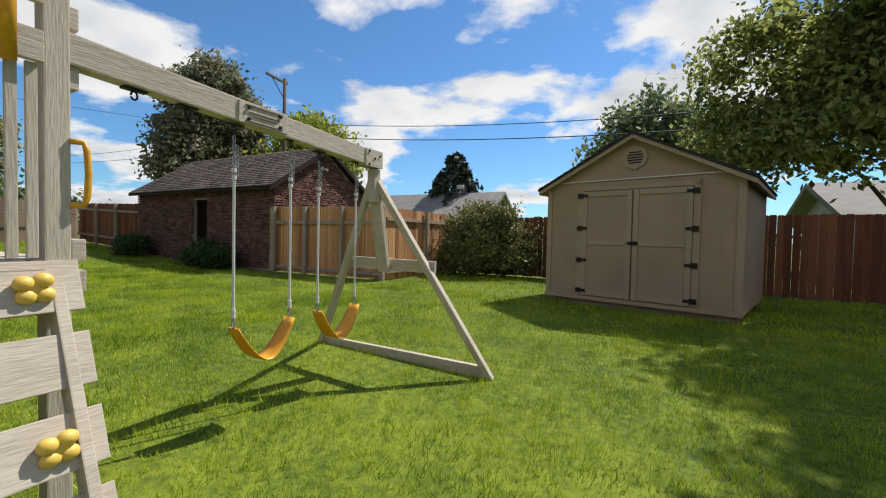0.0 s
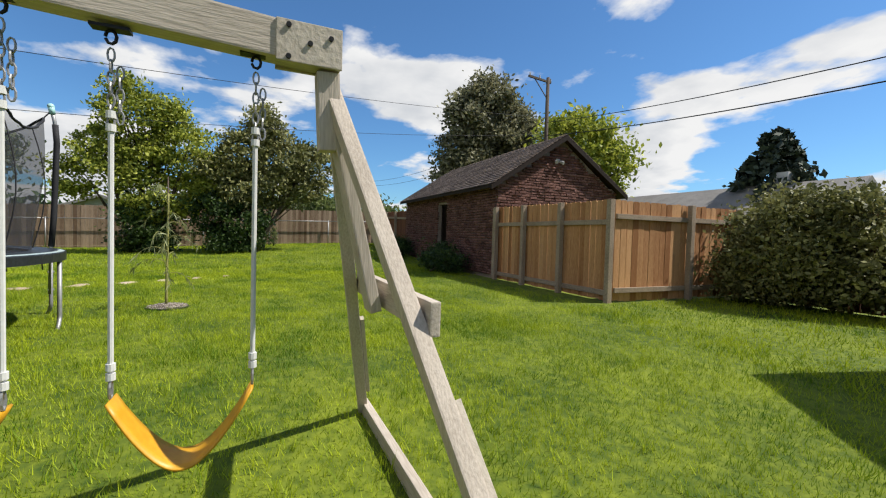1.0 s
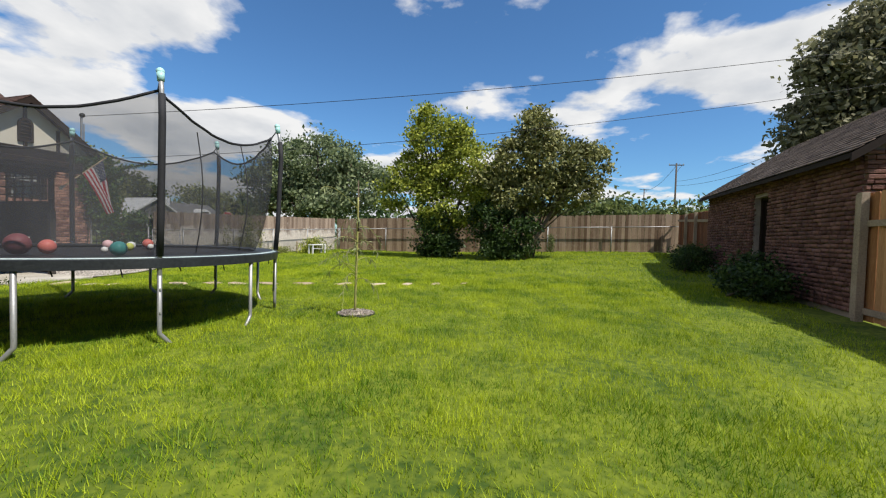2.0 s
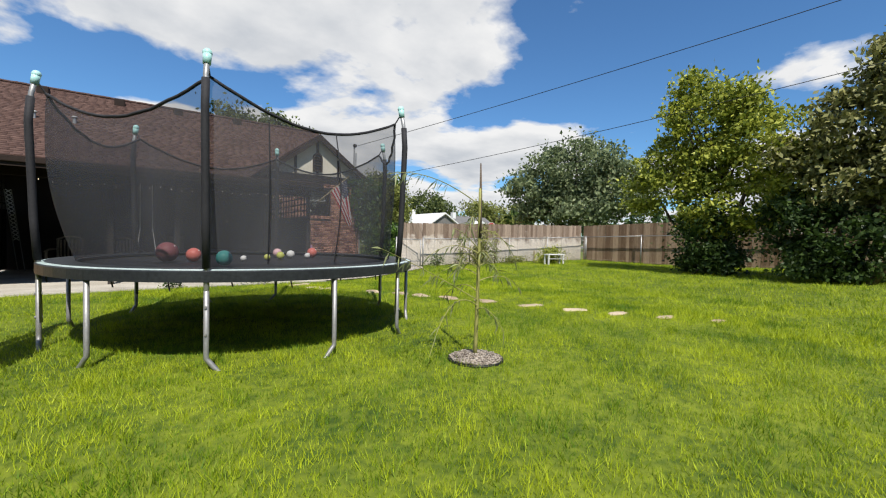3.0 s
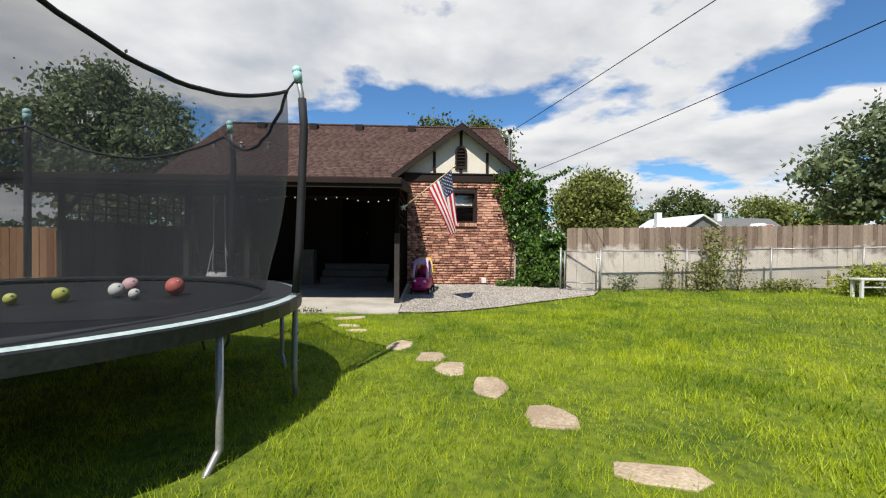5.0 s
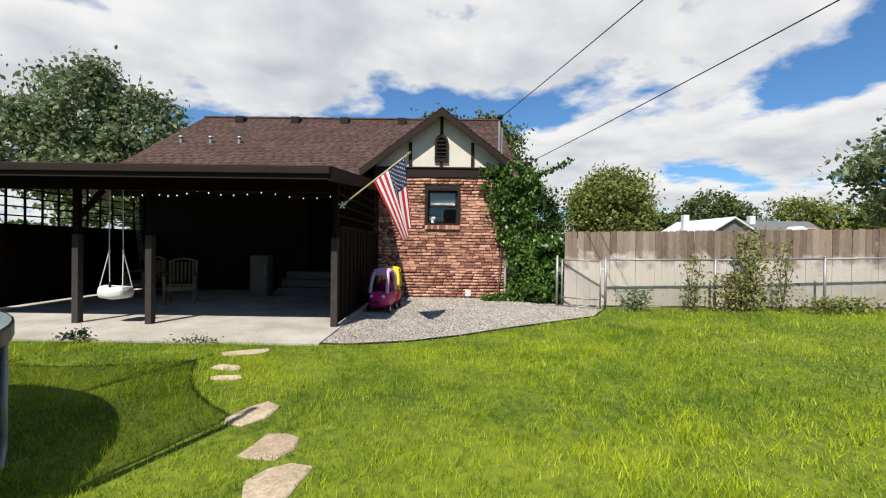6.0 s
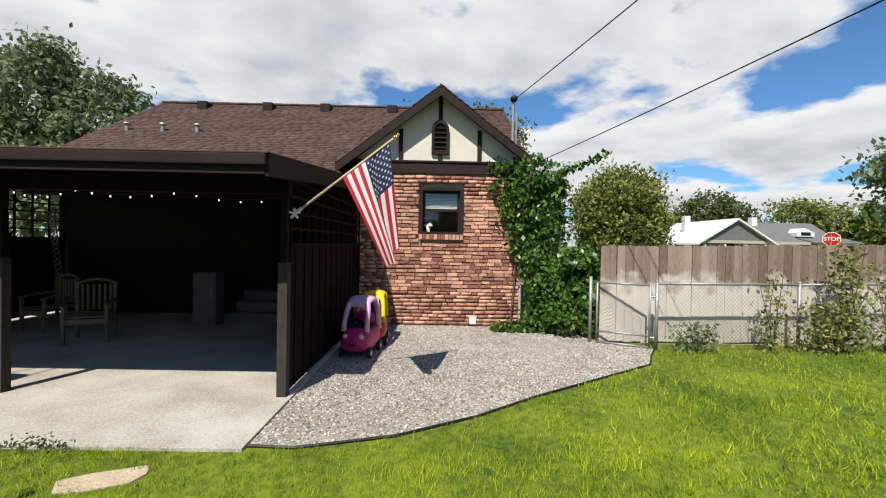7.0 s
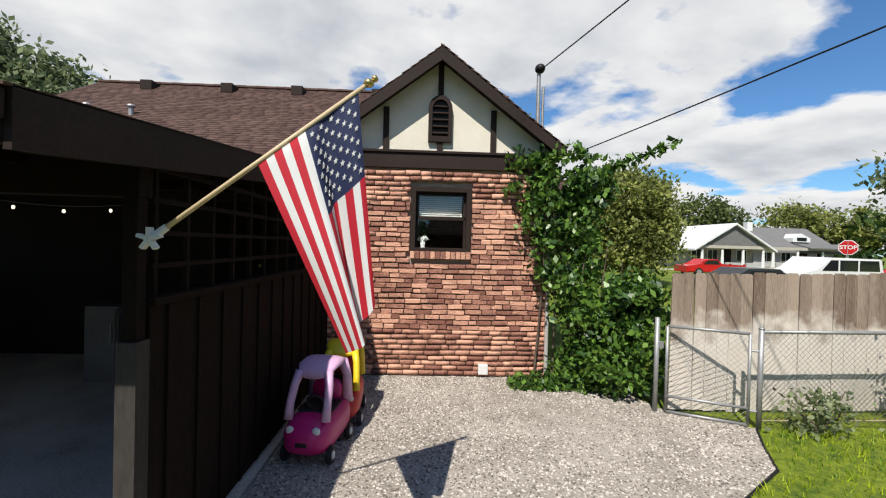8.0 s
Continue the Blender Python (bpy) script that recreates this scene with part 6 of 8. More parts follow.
# two tall shrubs on the far lawn
g1, g2 = gz(20.6, 0.9), gz(20.0, -2.9)
tree("tall_shrub", 20.6, 0.6, g1, [(20.6, 1.0, 5.1, 1.2, 1.3, 1.1), (20.7, 2.0, 3.7, 1.1, 1.0, 1.0), (20.5, -0.8, 4.0, 1.1, 1.2, 1.1), (20.4, 0.3, 2.4, 1.0, 1.5, 1.1), (20.5, 1.2, 6.2, 0.6, 0.7, 0.55), (20.4, -1.4, 2.7, 0.8, 0.9, 0.8), (20.3, 0.0, 5.3, 0.8, 0.8, 0.7), (20.6, 2.8, 2.9, 0.7, 0.7, 0.6), (20.4, 0.5, 3.6, 0.9, 1.0, 0.9)], MAT["leaf_light"], "yellow-green multi-stemmed tall shrub on the lawn", 11, 340, 27000, 0.15, 0.22, 0.10, stems=4)
tree("low_shrub", 20.2, 0.7, g1, [(20.2, 0.7, 1.2, 0.8, 0.9, 1.0), (20.2, 0.4, 0.6, 0.7, 0.7, 0.5)], MAT["leaf_dark"], "dark leafy shrub round the stems", 12, 100, 8500, 0.13, 0.2, 0.04, "shrub", stems=3)
tree("tall_shrub", 20.0, -2.9, g2, [(20.0, -3.5, 5.1, 0.9, 0.8, 0.8), (20.1, -2.6, 4.2, 1.0, 0.9, 0.9), (20.2, -5.2, 4.0, 0.9, 0.85, 0.9), (20.0, -4.1, 4.1, 1.0, 0.9, 0.9), (19.9, -2.7, 2.9, 0.9, 1.0, 0.8), (20.0, -3.7, 3.0, 0.9, 1.0, 0.8), (20.1, -5.0, 3.0, 0.7, 0.8, 0.7), (19.9, -1.8, 3.5, 0.6, 0.6, 0.6), (20.0, -3.4, 5.8, 0.45, 0.4, 0.4)], MAT["leaf_brown"], "darker bronze-green tall shrub on the lawn", 13, 300, 26000, 0.155, 0.20, 0.10, stems=4)
tree("low_shrub", 19.7, -2.6, g2, [(19.7, -2.7, 1.2, 0.9, 1.0, 1.0), (19.6, -2.2, 0.7, 0.8, 0.8, 0.6), (19.8, -1.6, 1.9, 0.7, 0.8, 0.8)], MAT["leaf_dark"], "dark leafy shrub round the stems", 14, 120, 10500, 0.13, 0.2, 0.04, "shrub", stems=3)
# big trees outside the fences
tree("large_tree", 30.0, -19.0, 0.3, [(30, -19.4, 11.5, 1.9, 1.9, 1.8), (29.5, -17.2, 10.2, 1.5, 1.5, 1.6), (30, -21.6, 10.0, 1.6, 1.6, 1.7), (30, -19.6, 8.7, 2.1, 2.2, 1.7), (30, -16.9, 7.6, 1.4, 1.4, 1.5), (30, -22.0, 7.6, 1.4, 1.5, 1.5), (30, -18.8, 6.2, 2.1, 2.6, 1.7), (29.8, -16.3, 5.6, 1.3, 1.3, 1.4), (30, -18.2, 11.5, 1.2, 1.1, 1.1)], MAT["leaf_dusty"], "tall dusty green tree behind the garage", 21, 460, 36000, 0.34, 0.42, 0.35)
tree("leafy_tree", 24.5, -23.5, 0.3, [(24.5, -23.2, 7.6, 2.4, 2.4, 2.2), (24.5, -25.6, 6.2, 2.0, 2.2, 2.0), (24.5, -21.5, 6.0, 1.8, 1.8, 1.8)], MAT["leaf_light"], "yellow-green leafy tree behind the garage", 22, 216, 15200, 0.366, 0.540, 0.25)
tree("large_tree", -4.4, -14.6, 0.1, [(-4.9, -13.0, 9.2, 2.8, 2.4, 2.4), (-7.6, -13.4, 8.2, 2.8, 2.6, 2.6), (-1.6, -15.6, 6.0, 2.0, 2.0, 1.9), (-5.8, -12.6, 11.2, 2.4, 2.2, 1.6), (-8.6, -14.0, 6.0, 2.2, 2.4, 2.4), (-5.2, -14.0, 4.4, 2.2, 1.4, 1.4), (-0.5, -15.6, 4.4, 1.1, 1.2, 1.3), (-2.9, -15.0, 4.4, 1.7, 1.4, 1.4), (-3.0, -15.6, 7.6, 1.8, 1.8, 1.6), (-2.4, -10.9, 8.5, 1.2, 1.3, 0.8), (-3.0, -12.1, 8.4, 1.2, 1.2, 0.8), (-2.4, -9.5, 8.5, 1.0, 0.9, 0.6), (-4.4, -11.2, 9.0, 1.8, 1.5, 1.0), (-2.2, -13.9, 3.7, 1.4, 1.0, 1.1), (-3.4, -13.8, 5.7, 1.6, 1.2, 1.3)], MAT["leaf_olive"], "large olive-green tree overhanging the back fence", 23, 720, 84000, 0.20, 0.36, 0.20)
tree("leafy_tree", 2.1, -24.0, 0.1, [(1.9, -24, 6.6, 2.0, 2.0, 1.7), (3.4, -24, 5.4, 1.5, 1.5, 1.4), (0.2, -24, 5.4, 1.7, 1.7, 1.5)], MAT["leaf_grey"], "grey-green tree behind the shed", 24, 189, 13300, 0.342, 0.486, 0.22)
tree("bushy_shrub", 6.1, -12.9, 0.12, [(5.9, -11.75, 1.1, 1.0, 0.7, 1.0), (5.1, -11.9, 0.9, 0.9, 0.6, 0.8), (6.4, -11.7, 0.7, 0.6, 0.6, 0.6), (5.6, -11.8, 1.7, 0.8, 0.55, 0.5)], MAT["leaf_brown"], "rounded olive-brown shrub against the fence", 25, 297, 30400, 0.091, 0.162, 0.05, "shrub", stems=4)
tree("willow_tree", 40.5, 20.5, 0.2, [(40.5, 20.5, 8.0, 3.6, 4.4, 3.0), (39, 24, 6.2, 3, 3.2, 2.6), (41.5, 16.5, 6.2, 3, 3.4, 2.6), (40, 20.5, 4.2, 3.4, 5.6, 2.4)], MAT["leaf_grey"], "broad grey-green willow behind the fence", 26, 420, 26000, 0.40, 0.6, 0.40, droop=0.6)
tree("round_tree", 21.2, 25.0, 0.1, [(21.2, 25, 4.4, 1.9, 1.9, 1.7), (20.0, 25, 3.4, 1.3, 1.4, 1.4), (22.4, 25, 3.3, 1.2, 1.3, 1.4), (21.2, 24.6, 2.2, 2.0, 1.7, 1.4)], MAT["leaf_olive"], "round green street tree", 27, 324, 26600, 0.244, 0.389, 0.2)
tree("street_tree", 15.2, 22.0, 0.1, [(15.4, 22, 3.2, 1.6, 1.6, 1.5), (15.2, 22, 1.8, 1.5, 1.5, 1.2)], MAT["leaf_dark"], "dark green tree beside the house", 28, 135, 11400, 0.220, 0.324, 0.14)
tree("leafy_tree", -9.2, 22.0, 0.0, [(-9.2, 22, 8.0, 2.6, 2.6, 2.6), (-6.0, 22.5, 6.8, 2.2, 2.2, 2.4), (-11.8, 22, 6.4, 2.4, 2.4, 2.6), (-7.6, 22, 4.6, 3.2, 2.6, 2.4), (-4.6, 23, 4.6, 1.8, 1.8, 2.0), (-8.2, 22, 10.0, 1.0, 1.0, 1.2), (-5.4, 22.5, 8.7, 0.9, 0.9, 1.1)], MAT["leaf_grey"], "large grey-green tree beyond the house", 29, 378, 28500, 0.317, 0.497, 0.3)
tree("leafy_tree", 12.6, 27.0, 0.0, [(10.6, 27, 8.4, 1.5, 1.5, 1.3), (13.8, 27, 8.2, 1.9, 1.6, 1.5), (15.2, 27, 6.6, 1.4, 1.4, 1.6)], MAT["leaf_mid"], "green tree behind the roof ridge", 30, 162, 12350, 0.317, 0.454, 0.25)
tree("leafy_tree", 33.0, -1.0, 0.3, [(33, -1, 2.6, 2.0, 3.0, 1.3), (33, -6, 2.4, 2.0, 3.0, 1.1)], MAT["leaf_mid"], "low green tree beyond the far fence", 31, 162, 9500, 0.342, 0.540, 0.2)
tree("leafy_tree", 60.0, -9.0, 0.3, [(60, -9, 3.6, 3, 7, 2.0), (60, -18, 3.2, 3, 5, 1.8)], MAT["leaf_mid"], "distant green trees beyond the garage", 32, 202, 8550, 0.610, 0.972, 0.3)


tree("leafy_tree", 58.0, 72.0, 0.0, [(57, 72, 7.5, 5.0, 4, 3.6), (61, 72, 6.0, 4.0, 4, 3.2), (51, 73, 5.5, 4.5, 4, 2.6), (45, 74, 5.0, 4.5, 4, 2.4)], MAT["leaf_mid"], "broad green trees behind the far houses", 33, 260, 9000, 0.75, 0.9, 0.4)
tree("leafy_tree", 66.0, 63.0, 0.0, [(64, 63, 6.4, 3.4, 3, 3.0), (70, 63, 5.6, 4.2, 3, 3.0), (76, 62, 6.0, 4.0, 3, 3.0)], MAT["leaf_olive"], "olive-green trees behind the far houses", 34, 200, 7000, 0.6, 0.8, 0.35)


def conifer(x, y, base, h, rad):
    r = np.random.default_rng(40)
    t = thing("spruce_tree", (x, y, base), "dark blue-green spruce above the neighbouring roofs", "tree")
    part("trunk", rod(bmesh.new(), (x, y, base), (x, y, base + h), 0.25, 0.03, n=8), MAT["bark"], t)
    pts = []
    for k in range(22):
        f = k / 22
        z = base + h * (0.12 + 0.86 * f)
        rr = rad * (1 - f) ** 0.8 + 0.15
        for a in r.uniform(0, 6.283, 11):
            s = r.uniform(0.25, 1, 22)
            p = np.stack([x + math.cos(a) * rr * s, y + math.sin(a) * rr * s, z - 0.35 * rr * s * s], 1)
            pts.append(p + r.normal(0, 0.12, p.shape))
    poly_mesh("crown", leaf_quads(np.concatenate(pts), 0.5, r), 4, MAT["needle"], t)


conifer(15.9, -30.0, 0.0, 7.9, 4.4)


def far_woods():
    """Distant tree belt round the horizon, one object."""
    r = np.random.default_rng(50)
    pts = []
    for k in range(150):
        a = r.uniform(0, 2 * math.pi)
        d = r.uniform(85, 130)
        cx, cy, h, w = 10 + d * math.cos(a), d * math.sin(a), r.uniform(3.5, 8.5), r.uniform(3, 7)
        p = r.normal(0, 1, (190, 3))
        p /= np.linalg.norm(p, axis=1)[:, None]
        p = p * r.uniform(0.6, 1.05, (190, 1)) * np.array([w, w, h * 0.55]) + np.array([cx, cy, h * 0.5])
        pts.append(p[p[:, 2] > 0.3])
    ob = poly_mesh("far_woods", leaf_quads(np.concatenate(pts), 1.5, r), 4, MAT["leaf_dark"])
    tagged(ob, "distant belt of dark green trees", "woods", kind="stuff")


far_woods()


# ---- vine on the house corner ----
def creeper():
    r = np.random.default_rng(61)
    t = thing("climbing_vine", (12.8, 9.4, 0.1), "lush green creeper climbing the brick corner", "vine")
    blobs = [(12.25, 9.50, 3.0, 0.28, 0.14, 0.38), (12.6, 9.42, 2.5, 0.42, 0.22, 0.5), (12.75, 9.40, 1.9, 0.42, 0.25, 0.5), (12.95, 9.35, 1.4, 0.45, 0.30, 0.5), (12.8, 9.35, 3.05, 0.5, 0.25, 0.35), (13.1, 9.25, 1.0, 0.45, 0.35, 0.5), (13.35, 9.1, 0.9, 0.4, 0.35, 0.5), (13.45, 8.9, 1.35, 0.3, 0.3, 0.35), (13.3, 9.0, 0.45, 0.4, 0.35, 0.4), (12.9, 9.4, 2.3, 0.35, 0.3, 0.6), (13.1, 9.35, 2.85, 0.35, 0.25, 0.3), (12.95, 9.2, 0.45, 0.35, 0.3, 0.35), (13.65, 8.85, 1.0, 0.28, 0.28, 0.5), (13.6, 8.8, 0.5, 0.3, 0.25, 0.4), (13.55, 8.95, 1.55, 0.22, 0.2, 0.25)]
    pts, centres = crown_points(blobs, 460, 13500, 0.085, r)
    low = np.stack([r.uniform(12.0, 13.3, 900), r.uniform(9.0, 9.5, 900), 0.11 + np.abs(r.normal(0, 0.07, 900))], 1)
    ends = np.array([(13.2, 9.3, 3.05), (13.45, 9.15, 3.16), (13.75, 8.95, 3.28), (13.95, 8.8, 3.38)])
    f = 3 * r.uniform(0, 1, 230) ** 1.4
    i = f.astype(int).clip(0, 2)
    strand = ends[i] + (ends[i + 1] - ends[i]) * (f - i)[:, None] + r.normal(0, 1, (230, 3)) * np.array([0.03, 0.03, 0.035])
    pts = np.concatenate([pts, low, strand])
    pts = pts[(pts[:, 2] > 0.11) & ~((pts[:, 1] > 9.57) & (pts[:, 0] < 12.64))]
    poly_mesh("leaves", leaf_quads(pts, 0.105, r, 0.7), 4, MAT["vine"], t)
    for k in range(7):
        x = 12.4 + 0.16 * k
        line = [(x + 0.1 * math.sin(2.1 * f + k), 9.45 - 0.05 * k + 0.04 * math.cos(3 * f), 0.1 + 3.0 * f * (1 - 0.07 * k)) for f in np.linspace(0, 1, 9)]
        part("stem", tube(bmesh.new(), line, [0.016 - 0.011 * f for f in np.linspace(0, 1, 9)], 6), MAT["bark"], t)


creeper()


def fence_climber(x, y, h, w, mat, label, seed, leaves=1200):
    r = np.random.default_rng(seed)
    g = gz(x, y)
    t = thing("climbing_plant", (x, y, g), label, "plant")
    for k in range(5):
        line = [(x + w * math.sin(k * 1.7 + 1.5 * f) * f, y + 0.03 * math.cos(k + 3 * f), g + h * f * (0.6 + 0.1 * k)) for f in np.linspace(0, 1, 7)]
        part("stem", tube(bmesh.new(), line, [0.011 - 0.007 * f for f in np.linspace(0, 1, 7)], 5), MAT["bark"], t)
    p = np.stack([x + r.normal(0, w * 0.5, leaves), y + r.normal(0, 0.09, leaves), g + h * r.beta(1.3, 1.5, leaves)], 1)
    poly_mesh("leaves", leaf_quads(p, 0.075, r, 0.4), 4, mat, t)


fence_climber(17.35, 7.85, 1.75, 0.34, MAT["leaf_olive"], "yellowing climber on the chain link fence", 71)
fence_climber(17.0, 7.8, 0.8, 0.5, MAT["leaf_brown"], "straggly dry climber on the chain link fence", 72, 900)
fence_climber(16.2, 7.85, 1.3, 0.2, MAT["leaf_olive"], "thin dry stems on the chain link fence", 73, 260)
fence_climber(18.0, 7.85, 1.5, 0.2, MAT["leaf_olive"], "thin dry stems on the chain link fence", 74, 260)
fence_climber(15.0, 7.85, 0.45, 0.35, MAT["leaf_grey"], "low grey weeds under the chain link fence", 75, 420)
fence_climber(18.9, 7.6, 0.35, 0.8, MAT["leaf_olive"], "low weeds along the fence foot", 76, 700)
fence_climber(23.9, -3.9, 0.9, 0.25, MAT["leaf_mid"], "small green plant before the far fence", 77, 500)
tree("low_shrub", 20.6, 6.9, gz(20.6, 6.9), [(20.6, 6.9, 0.5, 0.55, 0.4, 0.35), (20.1, 7.0, 0.4, 0.4, 0.35, 0.25)], MAT["leaf_light"], "low yellow-green shrub by the bench", 78, 60, 2600, 0.08, 0.13, 0.02, "shrub", stems=3)
tree("low_shrub", 17.4, -8.25, gz(17.4, -8.3), [(17.4, -8.25, 0.62, 0.6, 0.5, 0.45)], MAT["leaf_dark"], "dark clipped shrub by the garage wall", 79, 90, 5200, 0.07, 0.12, 0.03, "shrub", stems=3)
tree("low_shrub", 13.3, -8.3, gz(13.3, -8.3), [(13.3, -8.35, 0.5, 0.55, 0.45, 0.45), (12.6, -8.3, 0.42, 0.5, 0.4, 0.3), (14.0, -8.4, 0.4, 0.4, 0.35, 0.3)], MAT["leaf_dark"], "loose dark shrub by the garage wall", 80, 110, 5600, 0.09, 0.14, 0.03, "shrub", stems=4)

tree("weed_clump", 6.45, 4.56, gz(6.45, 4.56), [(6.45, 4.56, 0.20, 0.13, 0.08, 0.09), (6.30, 4.57, 0.16, 0.10, 0.06, 0.05)], MAT["leaf_dark"], "small dark weed clump at the slab edge", 81, 24, 420, 0.04, 0.04, 0.006, "weed", stems=3)
tree("weed_clump", 8.1, 4.58, gz(8.1, 4.58), [(8.1, 4.58, 0.15, 0.16, 0.05, 0.05), (7.8, 4.58, 0.14, 0.14, 0.05, 0.04)], MAT["leaf_mid"], "low green weeds growing along the slab edge", 82, 24, 380, 0.035, 0.04, 0.005, "weed", stems=3)


# ---- flag ----
def wall_flag():
    a, b = Vector((9.545, 5.66, 2.0)), Vector((10.51, 5.80, 2.81))
    t = thing("wall_flag", tuple(a), "striped flag with stars on a slanted wooden pole", "flag")
    part("pole", rod(bmesh.new(), a, b, 0.0125, 0.0115, n=12), MAT["pole_wood"], t, "pale varnished wooden pole", smooth=True)
    d = (b - a).normalized()
    bm = ball(bmesh.new(), b + d * 0.02, 0.028, 0.028, 0.022)
    ball(bm, b + d * 0.06, 0.018, 0.018, 0.018)
    part("finial", bm, MAT["brass"], t, "gold pole finial", smooth=True)
    bm = bmesh.new()
    # star-shaped cast bracket on the post
    for k in range(5):
        s = math.pi / 2 + 2 * math.pi * k / 5
        beam(bm, a + Vector((0, -0.005, 0)), a + Vector((0.055 * math.cos(s), -0.005, 0.055 * math.sin(s))), 0.018, 0.035, up=(0, 1, 0), bevel=0.003)
    rod(bm, a - d * 0.01, a + d * 0.09, 0.02, 0.018, n=12)
    part("bracket", bm, MAT["white"], t, "white star-shaped pole bracket")
    p1, p2 = Vector((10.475, 5.795, 2.785)), Vector((10.005, 5.727, 2.386))
    # the free edge, from the lower stripe to the upper corner, gathered in one deep fold
    knots = [1.0, 0.78, 0.58, 0.50, 0.42, 0.32, 0.22, 0.10, 0.0]
    hem_x = [10.465, 10.520, 10.570, 10.575, 10.530, 10.495, 10.545, 10.590, 10.600]
    hem_y = [5.66, 5.60, 5.55, 5.585, 5.67, 5.74, 5.70, 5.665, 5.70]
    hem_z = [1.475, 1.505, 1.535, 1.55, 1.57, 1.60, 1.63, 1.675, 1.71]

    def hem(q, row):
        near = lambda v: float(np.interp(-v, [-k for k in knots], row))
        return sum(near(min(1.0, max(0.0, q + d))) for d in (-0.05, -0.025, 0.0, 0.025, 0.05)) / 5

    def cloth(s, f):
        top = p1.lerp(p2, s)
        low = Vector((hem(s, hem_x), hem(s, hem_y), hem(s, hem_z)))
        flat = Vector((10.475 + 0.125 * (1 - s), 5.66 + 0.04 * (1 - s), 1.475 + 0.235 * (1 - s)))
        p = top.lerp(low, f) + (low - flat) * (f ** 0.45 - f)
        ripple = 0.016 * math.sin(math.pi * f) * math.sin(7.5 * s + 2.6 * f) + 0.03 * math.sin(math.pi * f) * (s - 0.5)
        sag = -0.012 * math.sin(math.pi * s) * (1 - f) ** 2
        return p + Vector((0.35 * ripple, -ripple, sag))

    ns, nf = 52, 44
    bm = bmesh.new()
    grid = [[bm.verts.new(cloth(i / ns, j / nf)) for j in range(nf + 1)] for i in range(ns + 1)]
    for i in range(ns):
        for j in range(nf):
            f = bm.faces.new((grid[i][j], grid[i + 1][j], grid[i + 1][j + 1], grid[i][j + 1]))
            stripe = int((i + 0.5) / ns * 13)
            f.material_index = 2 if stripe < 7 and (j + 0.5) / nf < 0.40 else stripe % 2
    cl = part("cloth", bm, [MAT["red"], MAT["white_cloth"], MAT["navy"]], t, "red and white striped cloth with navy corner", smooth=True)
    for row in range(9):
        for col in range(6 if row % 2 == 0 else 5):
            s = (row + 1) / 10 * 7 / 13
            f = 0.40 * (2 * col + (1 if row % 2 == 0 else 2)) / 12
            c = cloth(s, f)
            us = (cloth(s + 0.01, f) - cloth(s - 0.01, f)).normalized()
            uf = (cloth(s, f + 0.01) - cloth(s, f - 0.01)).normalized()
            nn = us.cross(uf).normalized()
            bm = bmesh.new()
            ring = []
            for h in (-0.0035, 0.0035):
                ring.append([bm.verts.new(c + nn * h + (us * -math.cos(q) + uf * math.sin(q)) * (0.0165 if k % 2 == 0 else 0.0068)) for k, q in enumerate(2 * math.pi * k / 10 for k in range(10))])
            bm.faces.new(ring[1])
            bm.faces.new(list(reversed(ring[0])))
            for k in range(10):
                bm.faces.new((ring[0][k], ring[0][(k + 1) % 10], ring[1][(k + 1) % 10], ring[1][k]))
            part("star", bm, MAT["white_cloth"], cl)


wall_flag()


# ---- toy cars ----
def loft(bm, sections, n=20, power=3.2):
    """Closed skin through rounded rectangles: (along, half width, low, high)."""
    rings = []
    for u, w, lo, hi in sections:
        c, h = (lo + hi) / 2, (hi - lo) / 2
        row = []
        for k in range(n):
            s = 2 * math.pi * k / n
            cs, sn = math.cos(s), math.sin(s)
            f = (abs(cs) ** power + abs(sn) ** power) ** (-1 / power)
            row.append(bm.verts.new((u, w * cs * f, c + h * sn * f)))
        rings.append(row)
    for a, b in zip(rings, rings[1:]):
        for k in range(n):
            bm.faces.new((a[k], a[(k + 1) % n], b[(k + 1) % n], b[k]))
    bm.faces.new(rings[0])
    bm.faces.new(rings[-1])
    return bm


